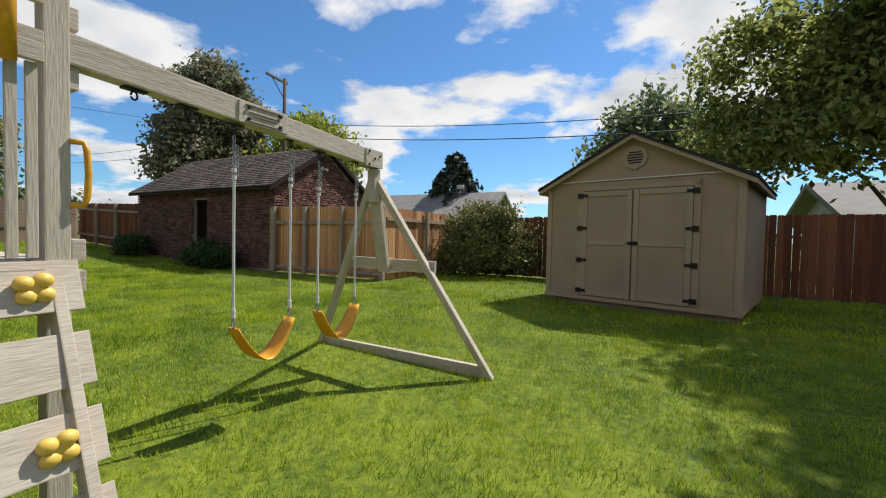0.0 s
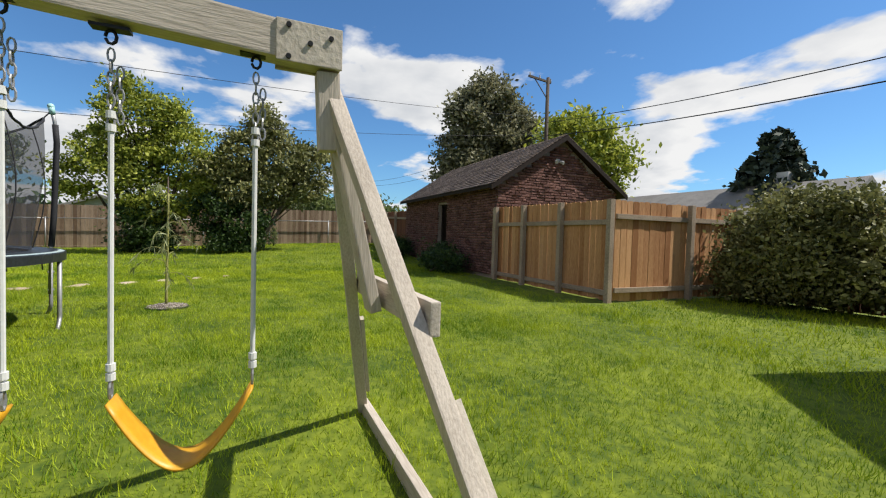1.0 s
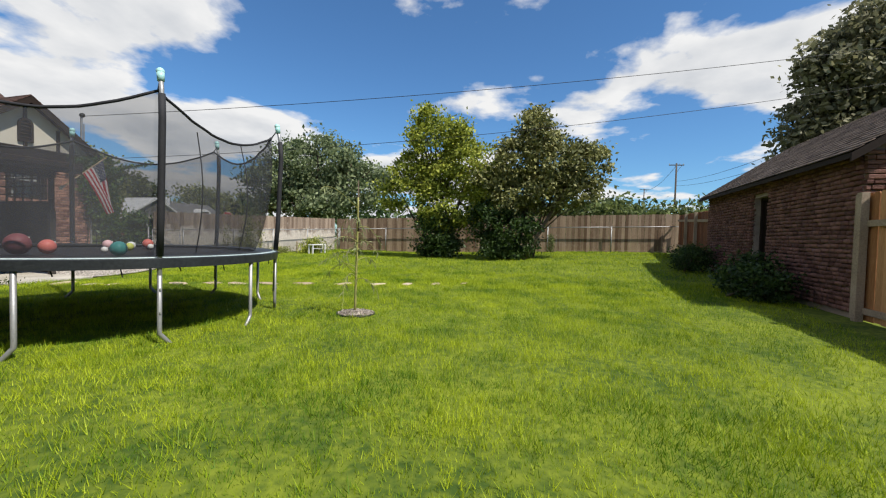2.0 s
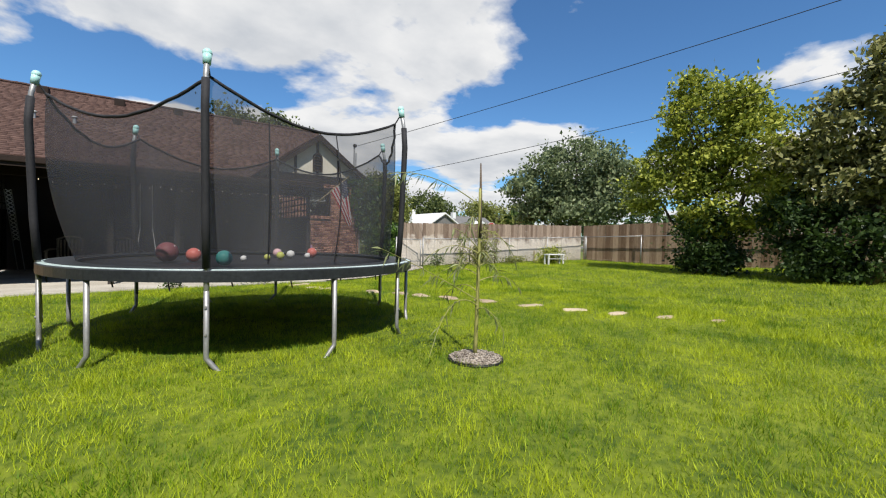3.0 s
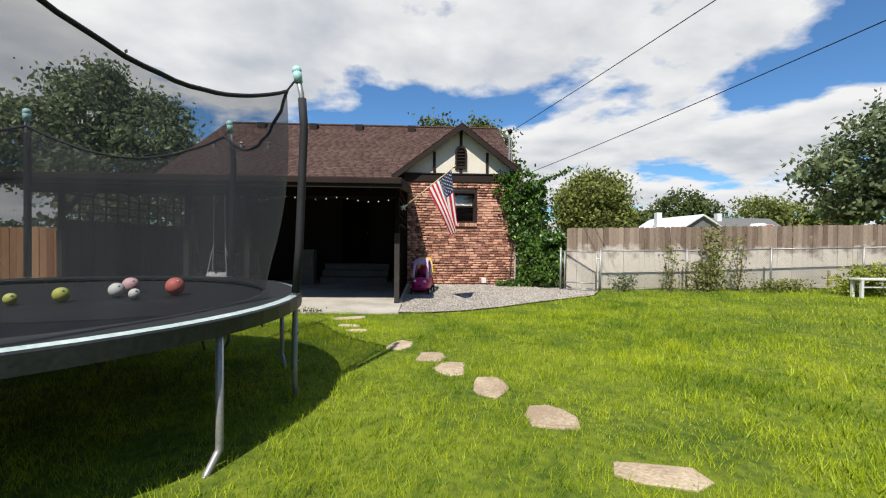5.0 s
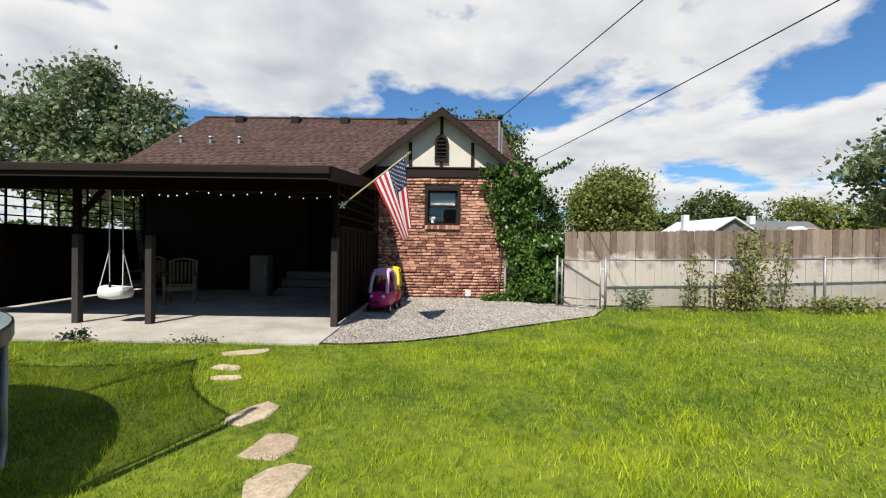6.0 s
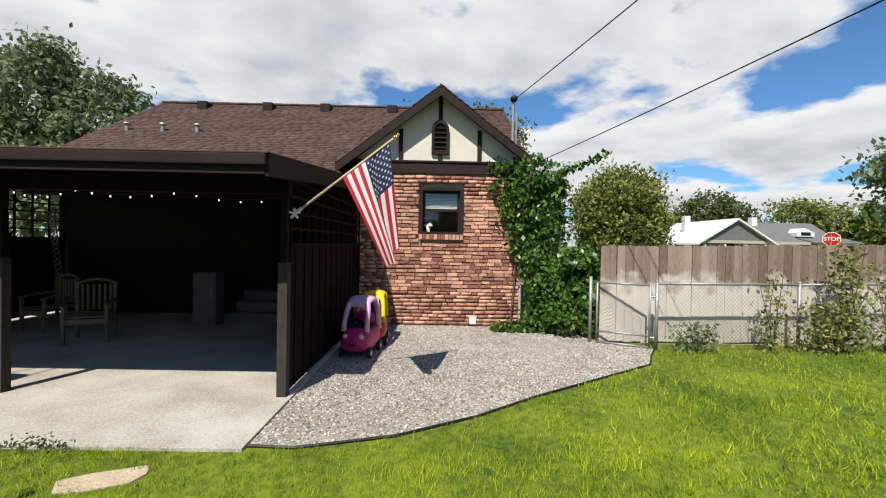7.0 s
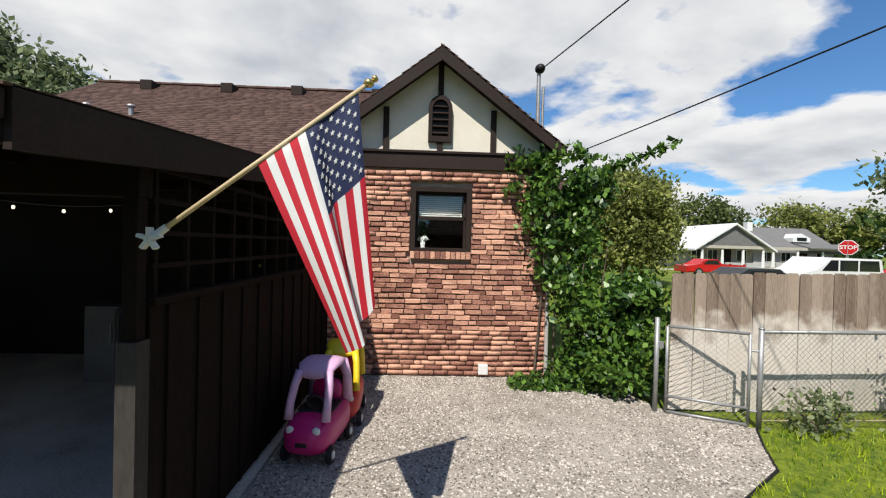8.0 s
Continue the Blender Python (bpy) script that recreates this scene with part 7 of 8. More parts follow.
def toy_car(x, y, turn, body, roof, pillar, label, k=1.0):
    g = gz(x, y) + 0.012
    m = Matrix.Translation((x, y, g)) @ Matrix.Rotation(turn, 4, "Z") @ Matrix.Diagonal((k, k, k, 1))
    t = thing("toy_car", (x, y, g), label, "toy car", "ride-on toy cars")

    def add(name, bm, mat, label="", parent=None, smooth=True):
        bmesh.ops.transform(bm, matrix=m, verts=bm.verts)
        return part(name, bm, mat, parent or t, label, smooth)

    bm = loft(bmesh.new(), [(-0.37, 0.10, 0.16, 0.30), (-0.35, 0.17, 0.10, 0.36), (-0.26, 0.205, 0.07, 0.40), (-0.12, 0.21, 0.06, 0.40), (0.08, 0.21, 0.06, 0.39), (0.2, 0.205, 0.07, 0.40), (0.30, 0.19, 0.09, 0.37), (0.36, 0.15, 0.12, 0.31), (0.385, 0.08, 0.16, 0.26)], 24)
    shell = add("body", bm, body, "moulded plastic car body")
    add("cockpit", loft(bmesh.new(), [(-0.20, 0.12, 0.385, 0.402), (-0.15, 0.165, 0.38, 0.405), (0.10, 0.165, 0.38, 0.405), (0.16, 0.11, 0.385, 0.402)], 20), MAT["toy_black"], "", shell)
    bm = loft(bmesh.new(), [(-0.27, 0.10, 0.73, 0.77), (-0.23, 0.16, 0.72, 0.80), (-0.10, 0.185, 0.73, 0.835), (0.05, 0.18, 0.73, 0.825), (0.13, 0.15, 0.70, 0.78), (0.17, 0.09, 0.69, 0.74)], 22, 2.6)
    top = add("roof", bm, roof, "rounded plastic car roof")
    for s in (-1, 1):
        add("front_pillar", tube(bmesh.new(), [(0.13, 0.13 * s, 0.75), (0.18, 0.155 * s, 0.64), (0.24, 0.165 * s, 0.50), (0.27, 0.165 * s, 0.37)], [0.04, 0.036, 0.034, 0.04], 10), pillar, "", top)
        add("rear_pillar", tube(bmesh.new(), [(-0.20, 0.14 * s, 0.76), (-0.26, 0.165 * s, 0.62), (-0.28, 0.17 * s, 0.38)], [0.05, 0.042, 0.05], 10), pillar, "", top)
        add("headlight", ball(bmesh.new(), (0.345, 0.115 * s, 0.315), 0.02, 0.036, 0.034), MAT["white"], "round white headlight", shell)
        for u in (-0.235, 0.235):
            bm = rod(bmesh.new(), (u, 0.175 * s, 0.075), (u, 0.225 * s, 0.075), 0.075, n=20)
            bmesh.ops.bevel(bm, geom=[e for e in bm.edges if e.calc_face_angle(0) > 1.0], offset=0.012, segments=2, affect="EDGES")
            w = add("wheel", bm, MAT["toy_black"], "black plastic wheel", None, False)
            add("hub_cap", ball(bmesh.new(), (u, 0.224 * s, 0.075), 0.036, 0.014, 0.036), MAT["white"], "", w)
    add("steering_wheel", tube(bmesh.new(), [(0.10 + 0.02 * math.sin(q), 0.075 * math.cos(q), 0.46 + 0.07 * math.sin(q)) for q in np.linspace(0, 6.283, 17)], 0.011, 6), MAT["toy_black"])
    add("seat", loft(bmesh.new(), [(-0.23, 0.12, 0.38, 0.56), (-0.19, 0.14, 0.38, 0.60), (-0.15, 0.13, 0.38, 0.56)], 16), body)
    add("grille", bx(0.372, 0.386, -0.05, 0.05, 0.19, 0.23, bevel=0.004), MAT["toy_black"])


toy_car(9.90, 7.48, radians(-98), MAT["pink"], MAT["lilac"], MAT["lilac"], "magenta ride-on toy car with lilac roof")
toy_car(9.97, 8.2, radians(-86), MAT["toy_red"], MAT["toy_yellow"], MAT["toy_yellow"], "red ride-on toy car with yellow roof")


# ---- things on the patio ----
def bucket_swing():
    x, y, z = 6.0, 5.76, 0.58
    t = thing("toddler_swing", (x, y, z - 0.08), "white bucket swing hanging on pale ropes", "swing")
    bm = loft(bmesh.new(), [(-0.20, 0.10, z - 0.02, z + 0.12), (-0.17, 0.15, z - 0.06, z + 0.14), (0.0, 0.17, z - 0.08, z + 0.13), (0.17, 0.15, z - 0.06, z + 0.12), (0.20, 0.10, z - 0.02, z + 0.10)], 20)
    bmesh.ops.transform(bm, matrix=Matrix.Translation((x, y, 0)), verts=bm.verts)
    part("seat", bm, MAT["white"], t, smooth=True)
    for s in (-1, 1):
        for v in (-1, 1):
            part("rope", tube(bmesh.new(), [(x + 0.18 * s, y + 0.1 * v, z + 0.10), (x + 0.11 * s, y, 1.25), (x + 0.10 * s, y, 2.42)], 0.007, 6), MAT["rope_white"], t)
        part("collar", rod(bmesh.new(), (x + 0.11 * s, y, 1.22), (x + 0.11 * s, y, 1.27), 0.014, n=8), MAT["rope_white"], t)
    part("toggle", rod(bmesh.new(), (x, y - 0.12, z + 0.12), (x, y - 0.12, z + 0.2), 0.018, n=8), MAT["toy_black"], t)


bucket_swing()


def bent_chair(x, y, turn):
    g = SLAB_Z
    t = thing("garden_armchair", (x, y, g), "weathered wooden slatted armchair on the patio", "chair", "patio chairs")
    m = Matrix.Translation((x, y, g)) @ Matrix.Rotation(turn, 4, "Z")

    def add(name, bm):
        bmesh.ops.transform(bm, matrix=m, verts=bm.verts)
        part(name, bm, MAT["chair_wood"], t)

    for u, v, h in ((-0.26, -0.25, 0.58), (0.26, -0.25, 0.58), (-0.24, 0.25, 0.85), (0.24, 0.25, 0.85)):
        add("leg", bx(u - 0.022, u + 0.022, v - 0.022, v + 0.022, 0, h, bevel=0.005))
    for k in range(6):
        v = -0.22 + 0.085 * k
        add("seat_slat", bx(-0.25, 0.25, v - 0.034, v + 0.034, 0.38, 0.40, bevel=0.004))
    for k in range(6):
        u = -0.18 + 0.072 * k
        add("back_slat", bx(u - 0.016, u + 0.016, 0.245, 0.265, 0.42, 0.84, bevel=0.003))
    add("top_rail", tube(bmesh.new(), [(-0.27, 0.26, 0.84), (-0.14, 0.27, 0.90), (0, 0.275, 0.92), (0.14, 0.27, 0.90), (0.27, 0.26, 0.84)], 0.022, 8))
    for s in (-1, 1):
        add("arm", tube(bmesh.new(), [(0.27 * s, -0.30, 0.56), (0.28 * s, -0.1, 0.60), (0.27 * s, 0.24, 0.61)], 0.022, 8))
    add("front_rail", bx(-0.25, 0.25, -0.262, -0.238, 0.28, 0.36, bevel=0.004))


bent_chair(5.62, 7.95, radians(24))
bent_chair(4.4, 8.6, radians(-15))


def patio_cabinet():
    t = thing("patio_cabinet", (6.7, 9.35, SLAB_Z), "pale grey upright cabinet against the house wall", "cabinet")
    # pale paint drawn in the darker grey, which carries the patio's shade
    part("body", bx(6.50, 6.92, 9.12, 9.42, SLAB_Z, 1.10, bevel=0.01), MAT["dim_grey"], t)
    part("door", bx(6.52, 6.90, 9.095, 9.115, SLAB_Z + 0.05, 1.07, bevel=0.006), MAT["dim_grey"], t)
    part("handle", rod(bmesh.new(), (6.86, 9.075, 0.65), (6.86, 9.075, 0.9), 0.01, n=8), MAT["galv"], t)


patio_cabinet()


def back_steps():
    t = thing("back_steps", (8.0, 9.9, SLAB_Z), "low pale concrete steps to the back door", "steps")
    # pale steps, their grey lowered to include the shade under the roof
    for k in range(3):
        part("step", bx(7.0, 8.9, 9.45 + 0.3 * k, 10.38, SLAB_Z + 0.18 * k, SLAB_Z + 0.18 * (k + 1), bevel=0.01), MAT["dim_grey"], t)


back_steps()
door = thing("back_door", (7.9, 10.39, 0.67), "dark closed back door under the patio roof", "door", kind="structure")
part("leaf", bx(7.45, 8.3, 10.355, 10.395, 0.68, 2.62, bevel=0.004), MAT["porch_wood"], door)
part("knob", ball(bmesh.new(), (8.22, 10.33, 1.6), 0.03), MAT["brass"], door, smooth=True)


def string_lights():
    t = thing("string_lights", (7.5, 6.0, 2.3), "warm string lights drooping under the patio roof", "string lights")
    n = 26
    P = lambda f: Vector((4.2 + 5.1 * f, 6.05 + 0.3 * math.sin(7 * f), 2.24 - 0.07 * abs(math.sin(5 * math.pi * f))))
    part("cable", tube(bmesh.new(), [P(f) for f in np.linspace(0, 1, 60)], 0.004, 5), MAT["wire"], t)
    for k in range(n):
        p = P((k + 0.5) / n)
        part("bulb", ball(bmesh.new(), p + Vector((0, 0, -0.03)), 0.008, 0.008, 0.011, 8, 6), MAT["bulb"], t)


string_lights()


def lattice_panel():
    t = thing("lattice_panel", (3.32, 9.98, SLAB_Z), "narrow leaning white lattice panel", "lattice")
    spot = lambda z: (3.42 - 0.11 * z, 9.98 - 0.03 * z)
    for k in range(13):
        z = 0.92 + 0.1 * k
        x, y = spot(z)
        for lo, hi, dy in ((z, z + 0.09, 0.0), (z + 0.09, z, -0.008)):
            bm = bmesh.new()
            beam(bm, (x - 0.055, y + dy, lo), (x + 0.055, y + dy, hi), 0.008, 0.02)
            part("slat", bm, MAT["offwhite"], t)
    for dx in (-0.065, 0.065):
        a, b = spot(SLAB_Z), spot(2.2)
        bm = bmesh.new()
        beam(bm, (a[0] + dx, a[1], SLAB_Z), (b[0] + dx, b[1], 2.2), 0.016, 0.02)
        part("side_rail", bm, MAT["dim_grey"], t)


lattice_panel()


# ---- bench by the north fence ----
def garden_bench():
    x, y = 20.3, 6.55
    g = gz(x, y)
    t = thing("garden_bench", (x, y, g), "plain white narrow garden bench on the lawn", "bench")
    part("seat", bx(x - 0.58, x + 0.50, y - 0.13, y + 0.13, g + 0.40, g + 0.44, bevel=0.006), MAT["white"], t)
    for u in (-0.52, 0.44):
        for v in (-0.10, 0.10):
            part("leg", bx(x + u - 0.03, x + u + 0.03, y + v - 0.025, y + v + 0.025, g, g + 0.40), MAT["white"], t)
    part("stretcher", bx(x - 0.49, x + 0.41, y - 0.02, y + 0.02, g + 0.22, g + 0.26), MAT["white"], t)


garden_bench()
stub = tagged(part("wooden_stake", bx(20.15, 20.2, 7.58, 7.63, gz(20.2, 7.6) - 0.05, gz(20.2, 7.6) + 0.55, bevel=0.005), MAT["rail"]), "short weathered wooden stake before the fence", "stake")


# ---- poles and cables ----
def utility_pole(x, y, h, arm, label, arm_turn=0.0):
    t = thing("utility_pole", (x, y, 0), label, "utility pole")
    part("pole", rod(bmesh.new(), (x, y, -0.1), (x, y, h), 0.15, 0.10, n=12), MAT["pole_brown"], t, smooth=True)
    c, s = math.cos(arm_turn), math.sin(arm_turn)
    bm = bmesh.new()
    beam(bm, (x - 1.6 * c * arm[0], y - 1.6 * s * arm[0], h - 0.25), (x + 1.6 * c * arm[1], y + 1.6 * s * arm[1], h - 0.25), 0.10, 0.12)
    part("crossarm", bm, MAT["pole_brown"], t)
    bm = bmesh.new()
    beam(bm, (x, y, h - 1.3), (x - 1.1 * c * arm[0], y - 1.1 * s * arm[0], h - 0.3), 0.04, 0.05)
    part("brace", bm, MAT["pole_brown"], t)
    for f in (-1.5 * arm[0], -0.7 * arm[0], 0.0, 1.5 * arm[1]):
        part("insulator", rod(bmesh.new(), (x + f * c, y + f * s, h - 0.19), (x + f * c, y + f * s, h - 0.02), 0.05, 0.03, n=8), MAT["offwhite"], t)


utility_pole(22.40, -18.98, 10.82, (1.0, 0.15), "weathered utility pole with one-sided crossarm", radians(280))
utility_pole(66.0, -17.6, 11.6, (0.6, 0.6), "distant utility pole with crossarm", radians(100))
utility_pole(110.0, -20.0, 13.2, (0.6, 0.6), "distant utility pole with crossarm", radians(100))


def cable(p, q, sag, r, label):
    p, q = Vector(p), Vector(q)
    pts = [p.lerp(q, f) - Vector((0, 0, 4 * sag * f * (1 - f))) for f in np.linspace(0, 1, 40)]
    tagged(part("overhead_cable", tube(bmesh.new(), pts, r, 5), MAT["wire"], smooth=True), label, "cable", "overhead cables")


cable((12.43, 9.66, 4.58), (22.35, -18.9, 8.45), 0.35, 0.009, "black service cable from the house mast")
cable((12.9, 9.6, 3.35), (22.35, -18.9, 7.45), 0.55, 0.008, "thin black telephone cable to the house")
cable((22.35, -18.95, 8.15), (-34, -16.5, 8.2), 2.5, 0.018, "black cable along the back lane")
cable((22.35, -18.95, 7.35), (-34, -16.5, 7.4), 2.3, 0.022, "thick black cable along the back lane")
cable((22.35, -18.95, 8.25), (66, -17.6, 9.2), 1.0, 0.016, "black cable along the back lane")
cable((22.35, -18.95, 7.45), (66, -17.6, 8.6), 1.0, 0.016, "black cable along the back lane")
cable((66, -17.6, 11.3), (110, -20.0, 12.9), 1.0, 0.03, "black cable along the back lane")


# ---- neighbouring houses and street ----
def bungalow(x0, x1, y0, depth, wall_h, apex, wall, roof, label, front_gable=True, porch=True):
    t = thing("neighbour_house", ((x0 + x1) / 2, y0, 0), label, "house", "houses across the street")
    xm = (x0 + x1) / 2
    bm = bmesh.new()
    box(bm, x0, x1, y0, y0 + 0.3, 0, wall_h)
    box(bm, x0, x0 + 0.3, y0 + 0.3, y0 + depth, 0, wall_h)
    box(bm, x1 - 0.3, x1, y0 + 0.3, y0 + depth, 0, wall_h)
    if front_gable:
        prism(bm, [(x0, wall_h), (xm, apex - 0.2), (x1, wall_h)], "y", y0, y0 + 0.3)
    else:
        prism(bm, [(y0, wall_h), (y0 + depth / 2, apex - 0.2), (y0 + depth, wall_h)], "x", x0, x0 + 0.3)
        prism(bm, [(y0, wall_h), (y0 + depth / 2, apex - 0.2), (y0 + depth, wall_h)], "x", x1 - 0.3, x1)
    part("wall", bm, wall, t)
    if front_gable:
        for s in (-1, 1):
            e = xm + s * ((x1 - x0) / 2 + 0.7)
            ez = wall_h - 0.7 * (apex - wall_h) / ((x1 - x0) / 2)
            part("roof", prism(bmesh.new(), [(xm, apex), (e, ez), (e, ez - 0.2), (xm, apex - 0.2)], "y", y0 - (2.7 if porch else 0.9), y0 + depth + 0.5), roof, t)
    else:
        ym = y0 + depth / 2
        for s in (-1, 1):
            e = ym + s * (depth / 2 + 0.8)
            ez = wall_h - 0.8 * (apex - wall_h) / (depth / 2)
            part("roof", prism(bmesh.new(), [(ym, apex), (e, ez), (e, ez - 0.2), (ym, apex - 0.2)], "x", x0 - 0.6, x1 + 0.6), roof, t)
    w = x1 - x0
    for f in (0.16, 0.40, 0.84):
        xc = x0 + w * f
        pane = part("window", bx(xc - 0.55, xc + 0.55, y0 - 0.03, y0 - 0.005, 1.0, 2.2), MAT["car_glass"], t)
        bm = bmesh.new()
        for a, b, c, d in ((xc - 0.65, xc - 0.55, 0.95, 2.3), (xc + 0.55, xc + 0.65, 0.95, 2.3), (xc - 0.55, xc + 0.55, 2.2, 2.3), (xc - 0.55, xc + 0.55, 0.95, 1.0), (xc - 0.03, xc + 0.03, 1.0, 2.2)):
            box(bm, a, b, y0 - 0.06, y0 - 0.031, c, d)
        part("window_frame", bm, MAT["white"], pane)
    xc = x0 + w * 0.62
    part("door", bx(xc - 0.5, xc + 0.5, y0 - 0.03, y0 - 0.005, 0.3, 2.3), MAT["dark_trim"], t)
    pane = part("gable_window", bx(xm - 0.4, xm + 0.4, y0 - (0.03 if front_gable else -0.1), y0 - (0.005 if front_gable else -0.2), wall_h + 0.35, wall_h + 0.95), MAT["car_glass"], t) if front_gable else None
    if porch:
        part("porch_floor", bx(x0, x1, y0 - 2.4, y0 - 0.06, 0, 0.35), MAT["concrete"], t)
        part("porch_beam", bx(x0, x1, y0 - 2.35, y0 - 2.1, wall_h - 0.35, wall_h - 0.02), MAT["far_wall"], t)
        if front_gable:
            part("porch_gable", prism(bmesh.new(), [(x0 + 0.4, wall_h), (xm, apex - 0.25), (x1 - 0.4, wall_h)], "y", y0 - 2.3, y0 - 2.15), MAT["dim_grey"], t)
        else:
            part("porch_roof", prism(bmesh.new(), [(y0 - 2.8, wall_h - 0.02), (y0 - 0.5, wall_h + 0.5), (y0 - 0.5, wall_h + 0.35), (y0 - 2.8, wall_h - 0.15)], "x", x0 + w * 0.45, x1 + 0.4), roof, t)
            dormer = part("dormer", prism(bmesh.new(), [(x0 + w * 0.55, wall_h + 0.7), (x0 + w * 0.55, wall_h + 1.2), (x0 + w * 0.66, wall_h + 1.75), (x0 + w * 0.77, wall_h + 1.2), (x0 + w * 0.77, wall_h + 0.7)], "y", y0 + 0.7, y0 + 3.0), MAT["white"], t)
            part("pane", bx(x0 + w * 0.60, x0 + w * 0.72, y0 + 0.66, y0 + 0.695, wall_h + 0.85, wall_h + 1.25), MAT["car_glass"], dormer)
        for f in (0.06, 0.35, 0.65, 0.94):
            part("column", rod(bmesh.new(), (x0 + w * f, y0 - 2.2, 0.35), (x0 + w * f, y0 - 2.2, wall_h - 0.45), 0.21, 0.13, n=4), MAT["white"], t)
        for f in (0.2, 0.5, 0.8):
            part("porch_rail", bx(x0 + w * (f - 0.11), x0 + w * (f + 0.11), y0 - 2.28, y0 - 2.14, 0.35, 0.85), MAT["offwhite"], t)
    part("chimney", bx(x0 + w * 0.2, x0 + w * 0.2 + 0.7, y0 + depth * 0.4, y0 + depth * 0.4 + 0.7, wall_h, apex + 0.6), MAT["white"], t)
    return t


bungalow(40.4, 48.2, 50.0, 9.0, 2.7, 5.15, MAT["far_wall"], MAT["white_roof"], "cream bungalow with pale roof across the street")
bungalow(50.0, 60.0, 52.0, 9.0, 2.7, 5.3, MAT["offwhite"], MAT["dim_grey"], "pale bungalow with dark grey roof across the street", False)
bungalow(12.0, 25.5, -32.0, 6.0, 2.6, 4.5, MAT["offwhite"], MAT["grey_roof"], "low house with light grey roof behind the fence", False, False)
bungalow(2.9, 6.0, -26.0, 4.0, 2.2, 3.2, MAT["white"], MAT["white_roof"], "small white gabled house beyond the fence", True, False)
bungalow(-12.0, -4.0, -24.0, 6.0, 2.4, 3.5, MAT["offwhite"], MAT["grey_roof"], "grey-roofed house behind the back fence", False, False)
bungalow(42.0, 50.0, -9.0, 8.0, 2.4, 4.0, MAT["offwhite"], MAT["white_roof"], "pale-roofed house beyond the far fence", False, False)
bungalow(40.0, 47.0, 4.0, 7.0, 2.2, 3.5, MAT["offwhite"], MAT["grey_roof"], "grey-roofed house beyond the far fence", False, False)
bm = bmesh.new()
box(bm, -120, 160, 28, 42, -0.2, 0.03)
tagged(part("road", bm, MAT["asphalt"]), "grey asphalt street beyond the fence", "road", kind="structure")
tagged(part("pavement", bx(-120, 160, 43.2, 45, -0.2, 0.12), MAT["concrete"]), "pale concrete pavement along the street", "pavement", kind="structure")


def car(x, y, turn, profile, glass, width, paint, label, name="parked_car"):
    """Body from a side outline, with wheels, side glass and lamps."""
    m = Matrix.Translation((x, y, 0.03)) @ Matrix.Rotation(turn, 4, "Z")
    t = thing(name, (x, y, 0.03), label, "car", "cars in the street")

    def add(nm, bm, mat, parent=None, label=""):
        bmesh.ops.transform(bm, matrix=m, verts=bm.verts)
        return part(nm, bm, mat, parent or t, label)

    bm = prism(bmesh.new(), profile, "y", -width / 2, width / 2)
    bmesh.ops.bevel(bm, geom=[e for e in bm.edges if abs(e.verts[0].co.y - e.verts[1].co.y) < 0.01], offset=0.07, segments=2, affect="EDGES")
    body = add("body", bm, paint)
    for s in (-1, 1):
        for g in glass:
            add("side_window", prism(bmesh.new(), g, "y", s * (width / 2 + 0.002), s * (width / 2 + 0.012)), MAT["car_glass"], body)
        for u in (profile[0][0] + 0.95, profile[1][0] - 0.95):
            w = add("wheel", rod(bmesh.new(), (u, s * (width / 2 - 0.18), 0.33), (u, s * (width / 2 + 0.02), 0.33), 0.33, n=20), MAT["tyre"])
            add("rim", rod(bmesh.new(), (u, s * (width / 2 + 0.0), 0.33), (u, s * (width / 2 + 0.035), 0.33), 0.19, n=14), MAT["galv"], w)
        add("tail_lamp", bx(profile[1][0] - 0.05, profile[1][0] + 0.02, s * width / 2 - 0.25 if s > 0 else -width / 2 + 0.05, s * width / 2 - 0.05 if s > 0 else -width / 2 + 0.25, 0.75, 1.0), MAT["car_red"], body)


SUV = [(-2.4, 0.35), (2.4, 0.35), (2.45, 1.1), (2.3, 1.80), (-0.5, 1.84), (-1.15, 1.22), (-2.35, 1.08)]
SUVG = [[(-0.95, 1.24), (-0.10, 1.24), (-0.10, 1.72), (-0.48, 1.72)], [(0.0, 1.24), (0.95, 1.24), (0.95, 1.72), (0.0, 1.72)], [(1.05, 1.24), (2.15, 1.24), (2.08, 1.72), (1.05, 1.72)]]
PICK = [(-2.4, 0.30), (2.3, 0.30), (2.35, 0.92), (0.4, 0.92), (0.1, 1.35), (-0.8, 1.35), (-1.3, 0.92), (-2.4, 0.80)]
PICKG = [[(-1.15, 0.95), (0.2, 0.95), (0.05, 1.28), (-0.75, 1.28)]]
car(29.4, 22.6, radians(6), SUV, SUVG, 1.85, MAT["car_white"], "white parked sport utility vehicle behind the fence")
car(33.6, 36.2, 0.0, PICK, PICKG, 1.8, MAT["car_red"], "red parked pickup across the street")
LOW = [(-2.1, 0.3), (2.1, 0.3), (2.15, 0.8), (1.3, 0.9), (0.8, 1.3), (-0.6, 1.3), (-1.2, 0.88), (-2.15, 0.75)]
LOWG = [[(-1.0, 0.92), (1.1, 0.92), (0.75, 1.22), (-0.55, 1.22)]]
car(24.8, 21.2, radians(4), LOW, LOWG, 1.75, MAT["car_dark"], "dark parked car behind the fence")
car(36.5, 24.5, radians(3), LOW, LOWG, 1.75, MAT["car_red"], "red parked car behind the fence")


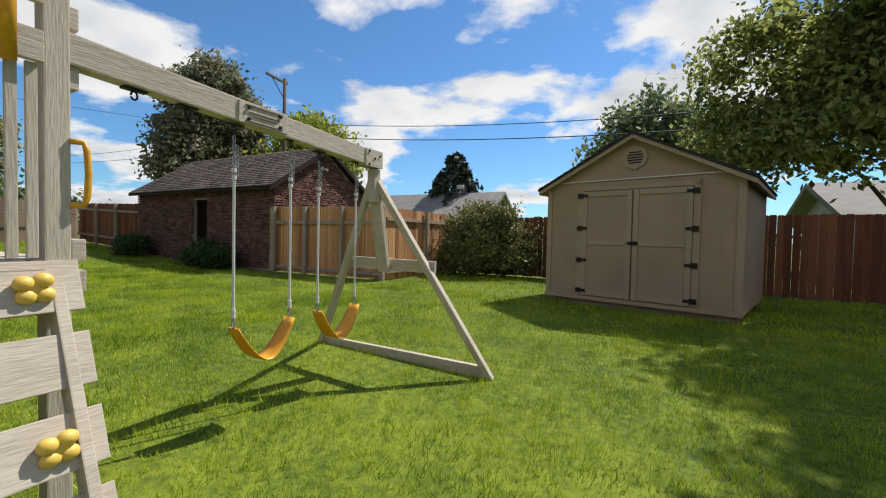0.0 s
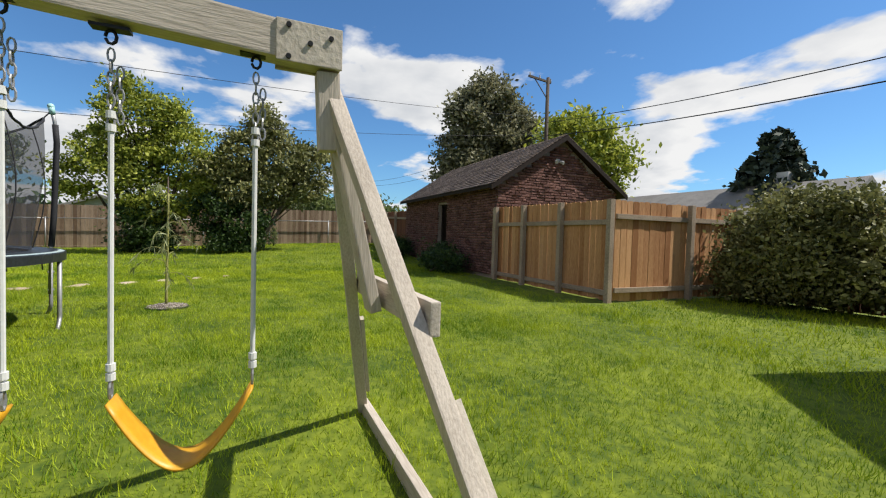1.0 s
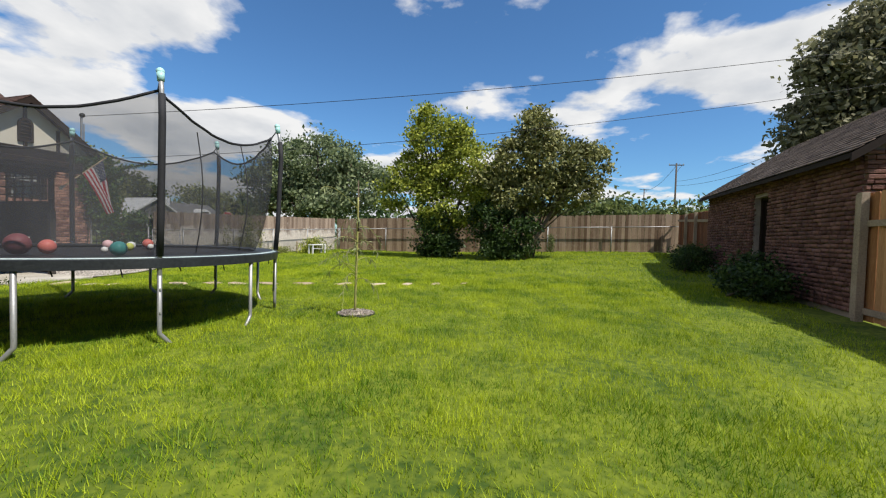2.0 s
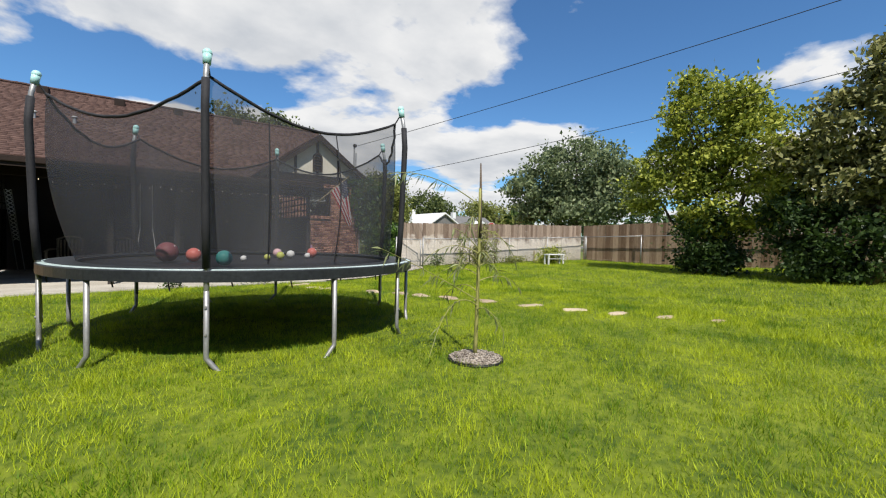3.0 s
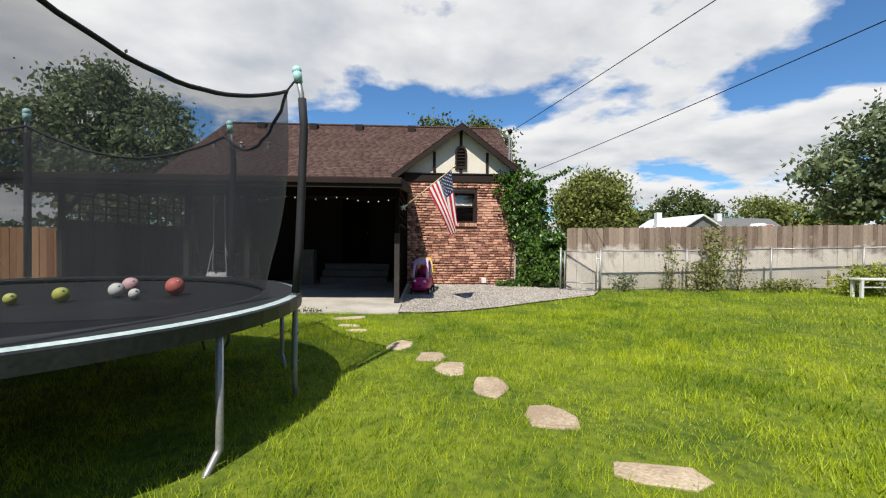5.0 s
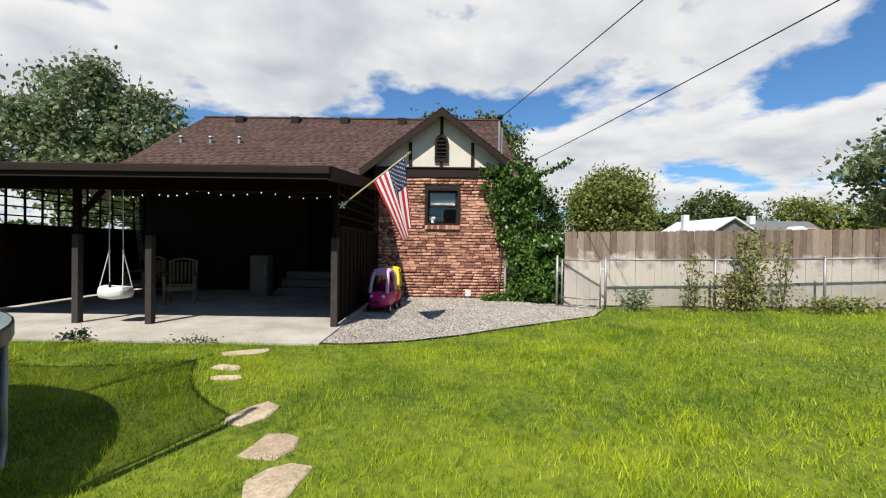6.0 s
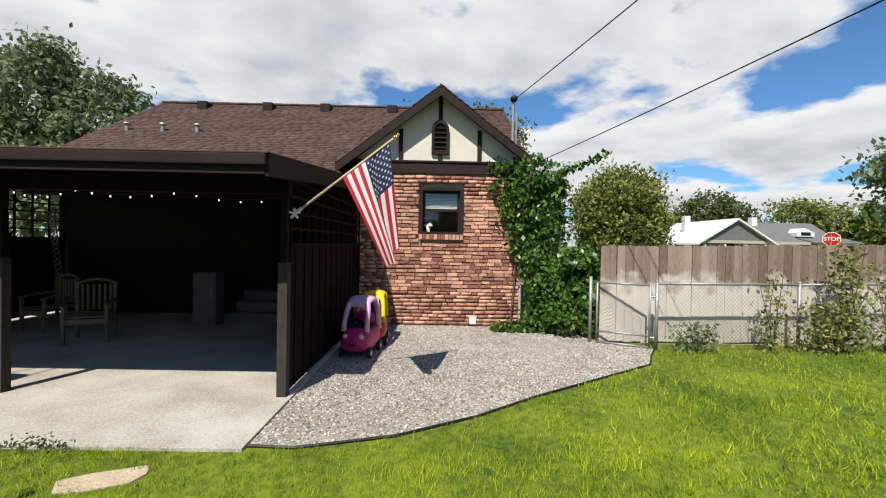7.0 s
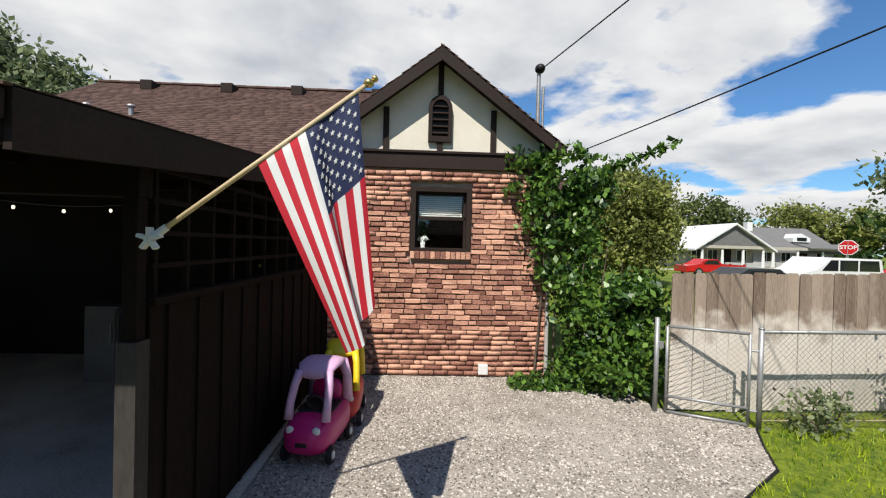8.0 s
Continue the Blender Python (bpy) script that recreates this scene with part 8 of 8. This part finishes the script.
def stop_sign(x, y):
    t = thing("stop_sign", (x, y, 0), "red octagonal stop sign with white border and letters", "road sign")
    part("post", rod(bmesh.new(), (x, y + 0.03, 0), (x, y + 0.03, 2.75), 0.035, n=8), MAT["galv"], t)
    turn = Matrix.Translation((x, y, 2.42)) @ Matrix.Rotation(radians(-40), 4, "Z") @ Matrix.Rotation(radians(90), 4, "X")
    for nm, r, z0, z1, mat in (("border", 0.44, -0.010, 0.0, MAT["white"]), ("panel", 0.40, 0.0, 0.006, MAT["car_red"])):
        bm = bmesh.new()
        bmesh.ops.create_cone(bm, cap_ends=True, segments=8, radius1=r, radius2=r, depth=z1 - z0, matrix=turn @ Matrix.Translation((0, 0, (z0 + z1) / 2)) @ Matrix.Rotation(radians(22.5), 4, "Z"))
        part(nm, bm, mat, t)
    cu = bpy.data.curves.new("sign_text", "FONT")
    cu.body, cu.size, cu.align_x, cu.align_y, cu.extrude, cu.offset = "STOP", 0.30, "CENTER", "CENTER", 0.004, 0.006
    cu.materials.append(MAT["white"])
    ob = new("sign_text", cu)
    ob.parent = t
    ob.matrix_parent_inverse = t.matrix_basis.inverted()
    ob.matrix_basis = turn @ Matrix.Translation((0, 0, 0.012))


stop_sign(34.4, 26.0)


# ---- gravel stones ----
def pebbles():
    r = np.random.default_rng(91)
    n = 48000
    x, y = r.uniform(9.53, 14.45, n), r.uniform(4.7, 9.6, n)
    ok = inside(x, y, GRAVEL)
    x, y = x[ok], y[ok]
    n = len(x)
    s = 0.005 + 0.013 * r.uniform(0, 1, n) ** 1.6
    base = np.array([(1, 0, 0), (0, 1, 0), (-1, 0, 0), (0, -1, 0), (0, 0, 1)], float)
    v = base[None] * s[:, None, None] * r.uniform(0.55, 1.2, (n, 5, 1)) * np.array([1, 1, 0.75])
    a = r.uniform(0, 6.283, n)
    c, sn = np.cos(a)[:, None], np.sin(a)[:, None]
    w = np.stack([v[..., 0] * c - v[..., 1] * sn, v[..., 0] * sn + v[..., 1] * c, v[..., 2]], -1)
    w += np.stack([x, y, gz_np(x, y) + 0.014], -1)[:, None, :]
    me = bpy.data.meshes.new("gravel_stones")
    f = np.array([[0, 1, 4], [1, 2, 4], [2, 3, 4], [3, 0, 4]])
    faces = (f[None] + 5 * np.arange(n)[:, None, None]).reshape(-1, 3).astype(np.int32)
    me.vertices.add(n * 5)
    me.vertices.foreach_set("co", w.astype(np.float32).ravel())
    me.loops.add(faces.size)
    me.loops.foreach_set("vertex_index", faces.ravel())
    me.polygons.add(len(faces))
    me.polygons.foreach_set("loop_start", np.arange(0, faces.size, 3, dtype=np.int32))
    me.polygons.foreach_set("loop_total", np.full(len(faces), 3, dtype=np.int32))
    me.update(calc_edges=True)
    me.materials.append(MAT["pebble"])
    tagged(new("gravel_stones", me), "loose light grey gravel stones", "gravel", kind="stuff")


pebbles()


# ---- grass ----
def grass():
    r = np.random.default_rng(92)
    sets = []
    # dense along the walk, thinner farther off
    for count, x0, x1, y0, y1, h, w in ((330000, -1.5, 15.0, -8.4, 6.0, 0.045, 0.0045), (150000, 5.5, 13.2, -6.5, 4.7, 0.045, 0.004), (80000, -2.0, 6.5, -7.0, 0.5, 0.045, 0.004), (110000, 12.0, 24.4, -9.0, 7.9, 0.055, 0.010), (40000, -8.0, 7.0, -12.2, -7.5, 0.055, 0.009), (22000, -7.8, 9.4, 0.0, 6.0, 0.05, 0.007)):
        x, y = r.uniform(x0, x1, count), r.uniform(y0, y1, count)
        keep = ~inside(x, y, GRAVEL) & ~((x > 2.58) & (x < 9.55) & (y > 4.62)) & ~((y > 8.3)) & ~(((x - 8.42) ** 2 + (y + 2.18) ** 2) < 0.06) & ~((x > 11.1) & (y < -8.95)) & ~((y > 7.9) & (x > 14.4))
        for sx, sy, sa, sb in STONES:
            keep &= (((x - sx) / (sa * 0.68)) ** 2 + ((y - sy) / (sb * 0.72)) ** 2) > 1
        x, y = x[keep], y[keep]
        sets.append((x, y, np.full(len(x), h), np.full(len(x), w)))
    x, y, h, w = (np.concatenate([s[k] for s in sets]) for k in range(4))
    n = len(x)

    def lumps(size):
        """Uneven swells of the given size in metres, about 0 to 1."""
        v = np.zeros(n)
        for q in r.uniform(0, 6.283, 9):
            k = 6.283 / size * r.uniform(0.6, 1.5)
            v += np.sin(k * (x * np.cos(q) + y * np.sin(q)) + r.uniform(0, 6.283))
        return np.clip(0.5 + v / 6.5, 0, 1)

    h = h * r.uniform(0.35, 1.25, n) * (0.45 + 0.55 * lumps(1.6) + 0.9 * lumps(0.22) ** 2 + 0.5 * lumps(0.55) ** 3)
    h *= np.where(r.uniform(0, 1, n) < 0.02, 1.6, 1.0)
    a = r.uniform(0, 6.283, n)
    lean = r.uniform(0.1, 0.9, n) * h
    b = r.uniform(0, 6.283, n)
    z = gz_np(x, y)
    base = np.stack([x, y, z - 0.004], -1)
    side = np.stack([np.cos(a) * w, np.sin(a) * w, np.zeros(n)], -1)
    tip = base + np.stack([np.cos(b) * lean, np.sin(b) * lean, h], -1)
    tris = np.stack([base - side * 0.6, base + side * 0.6, tip], 1)
    ob = poly_mesh("grass", tris, 3, MAT["blade"])
    tagged(ob, "short mown green grass blades with yellowish patches", "grass", kind="stuff")


grass()
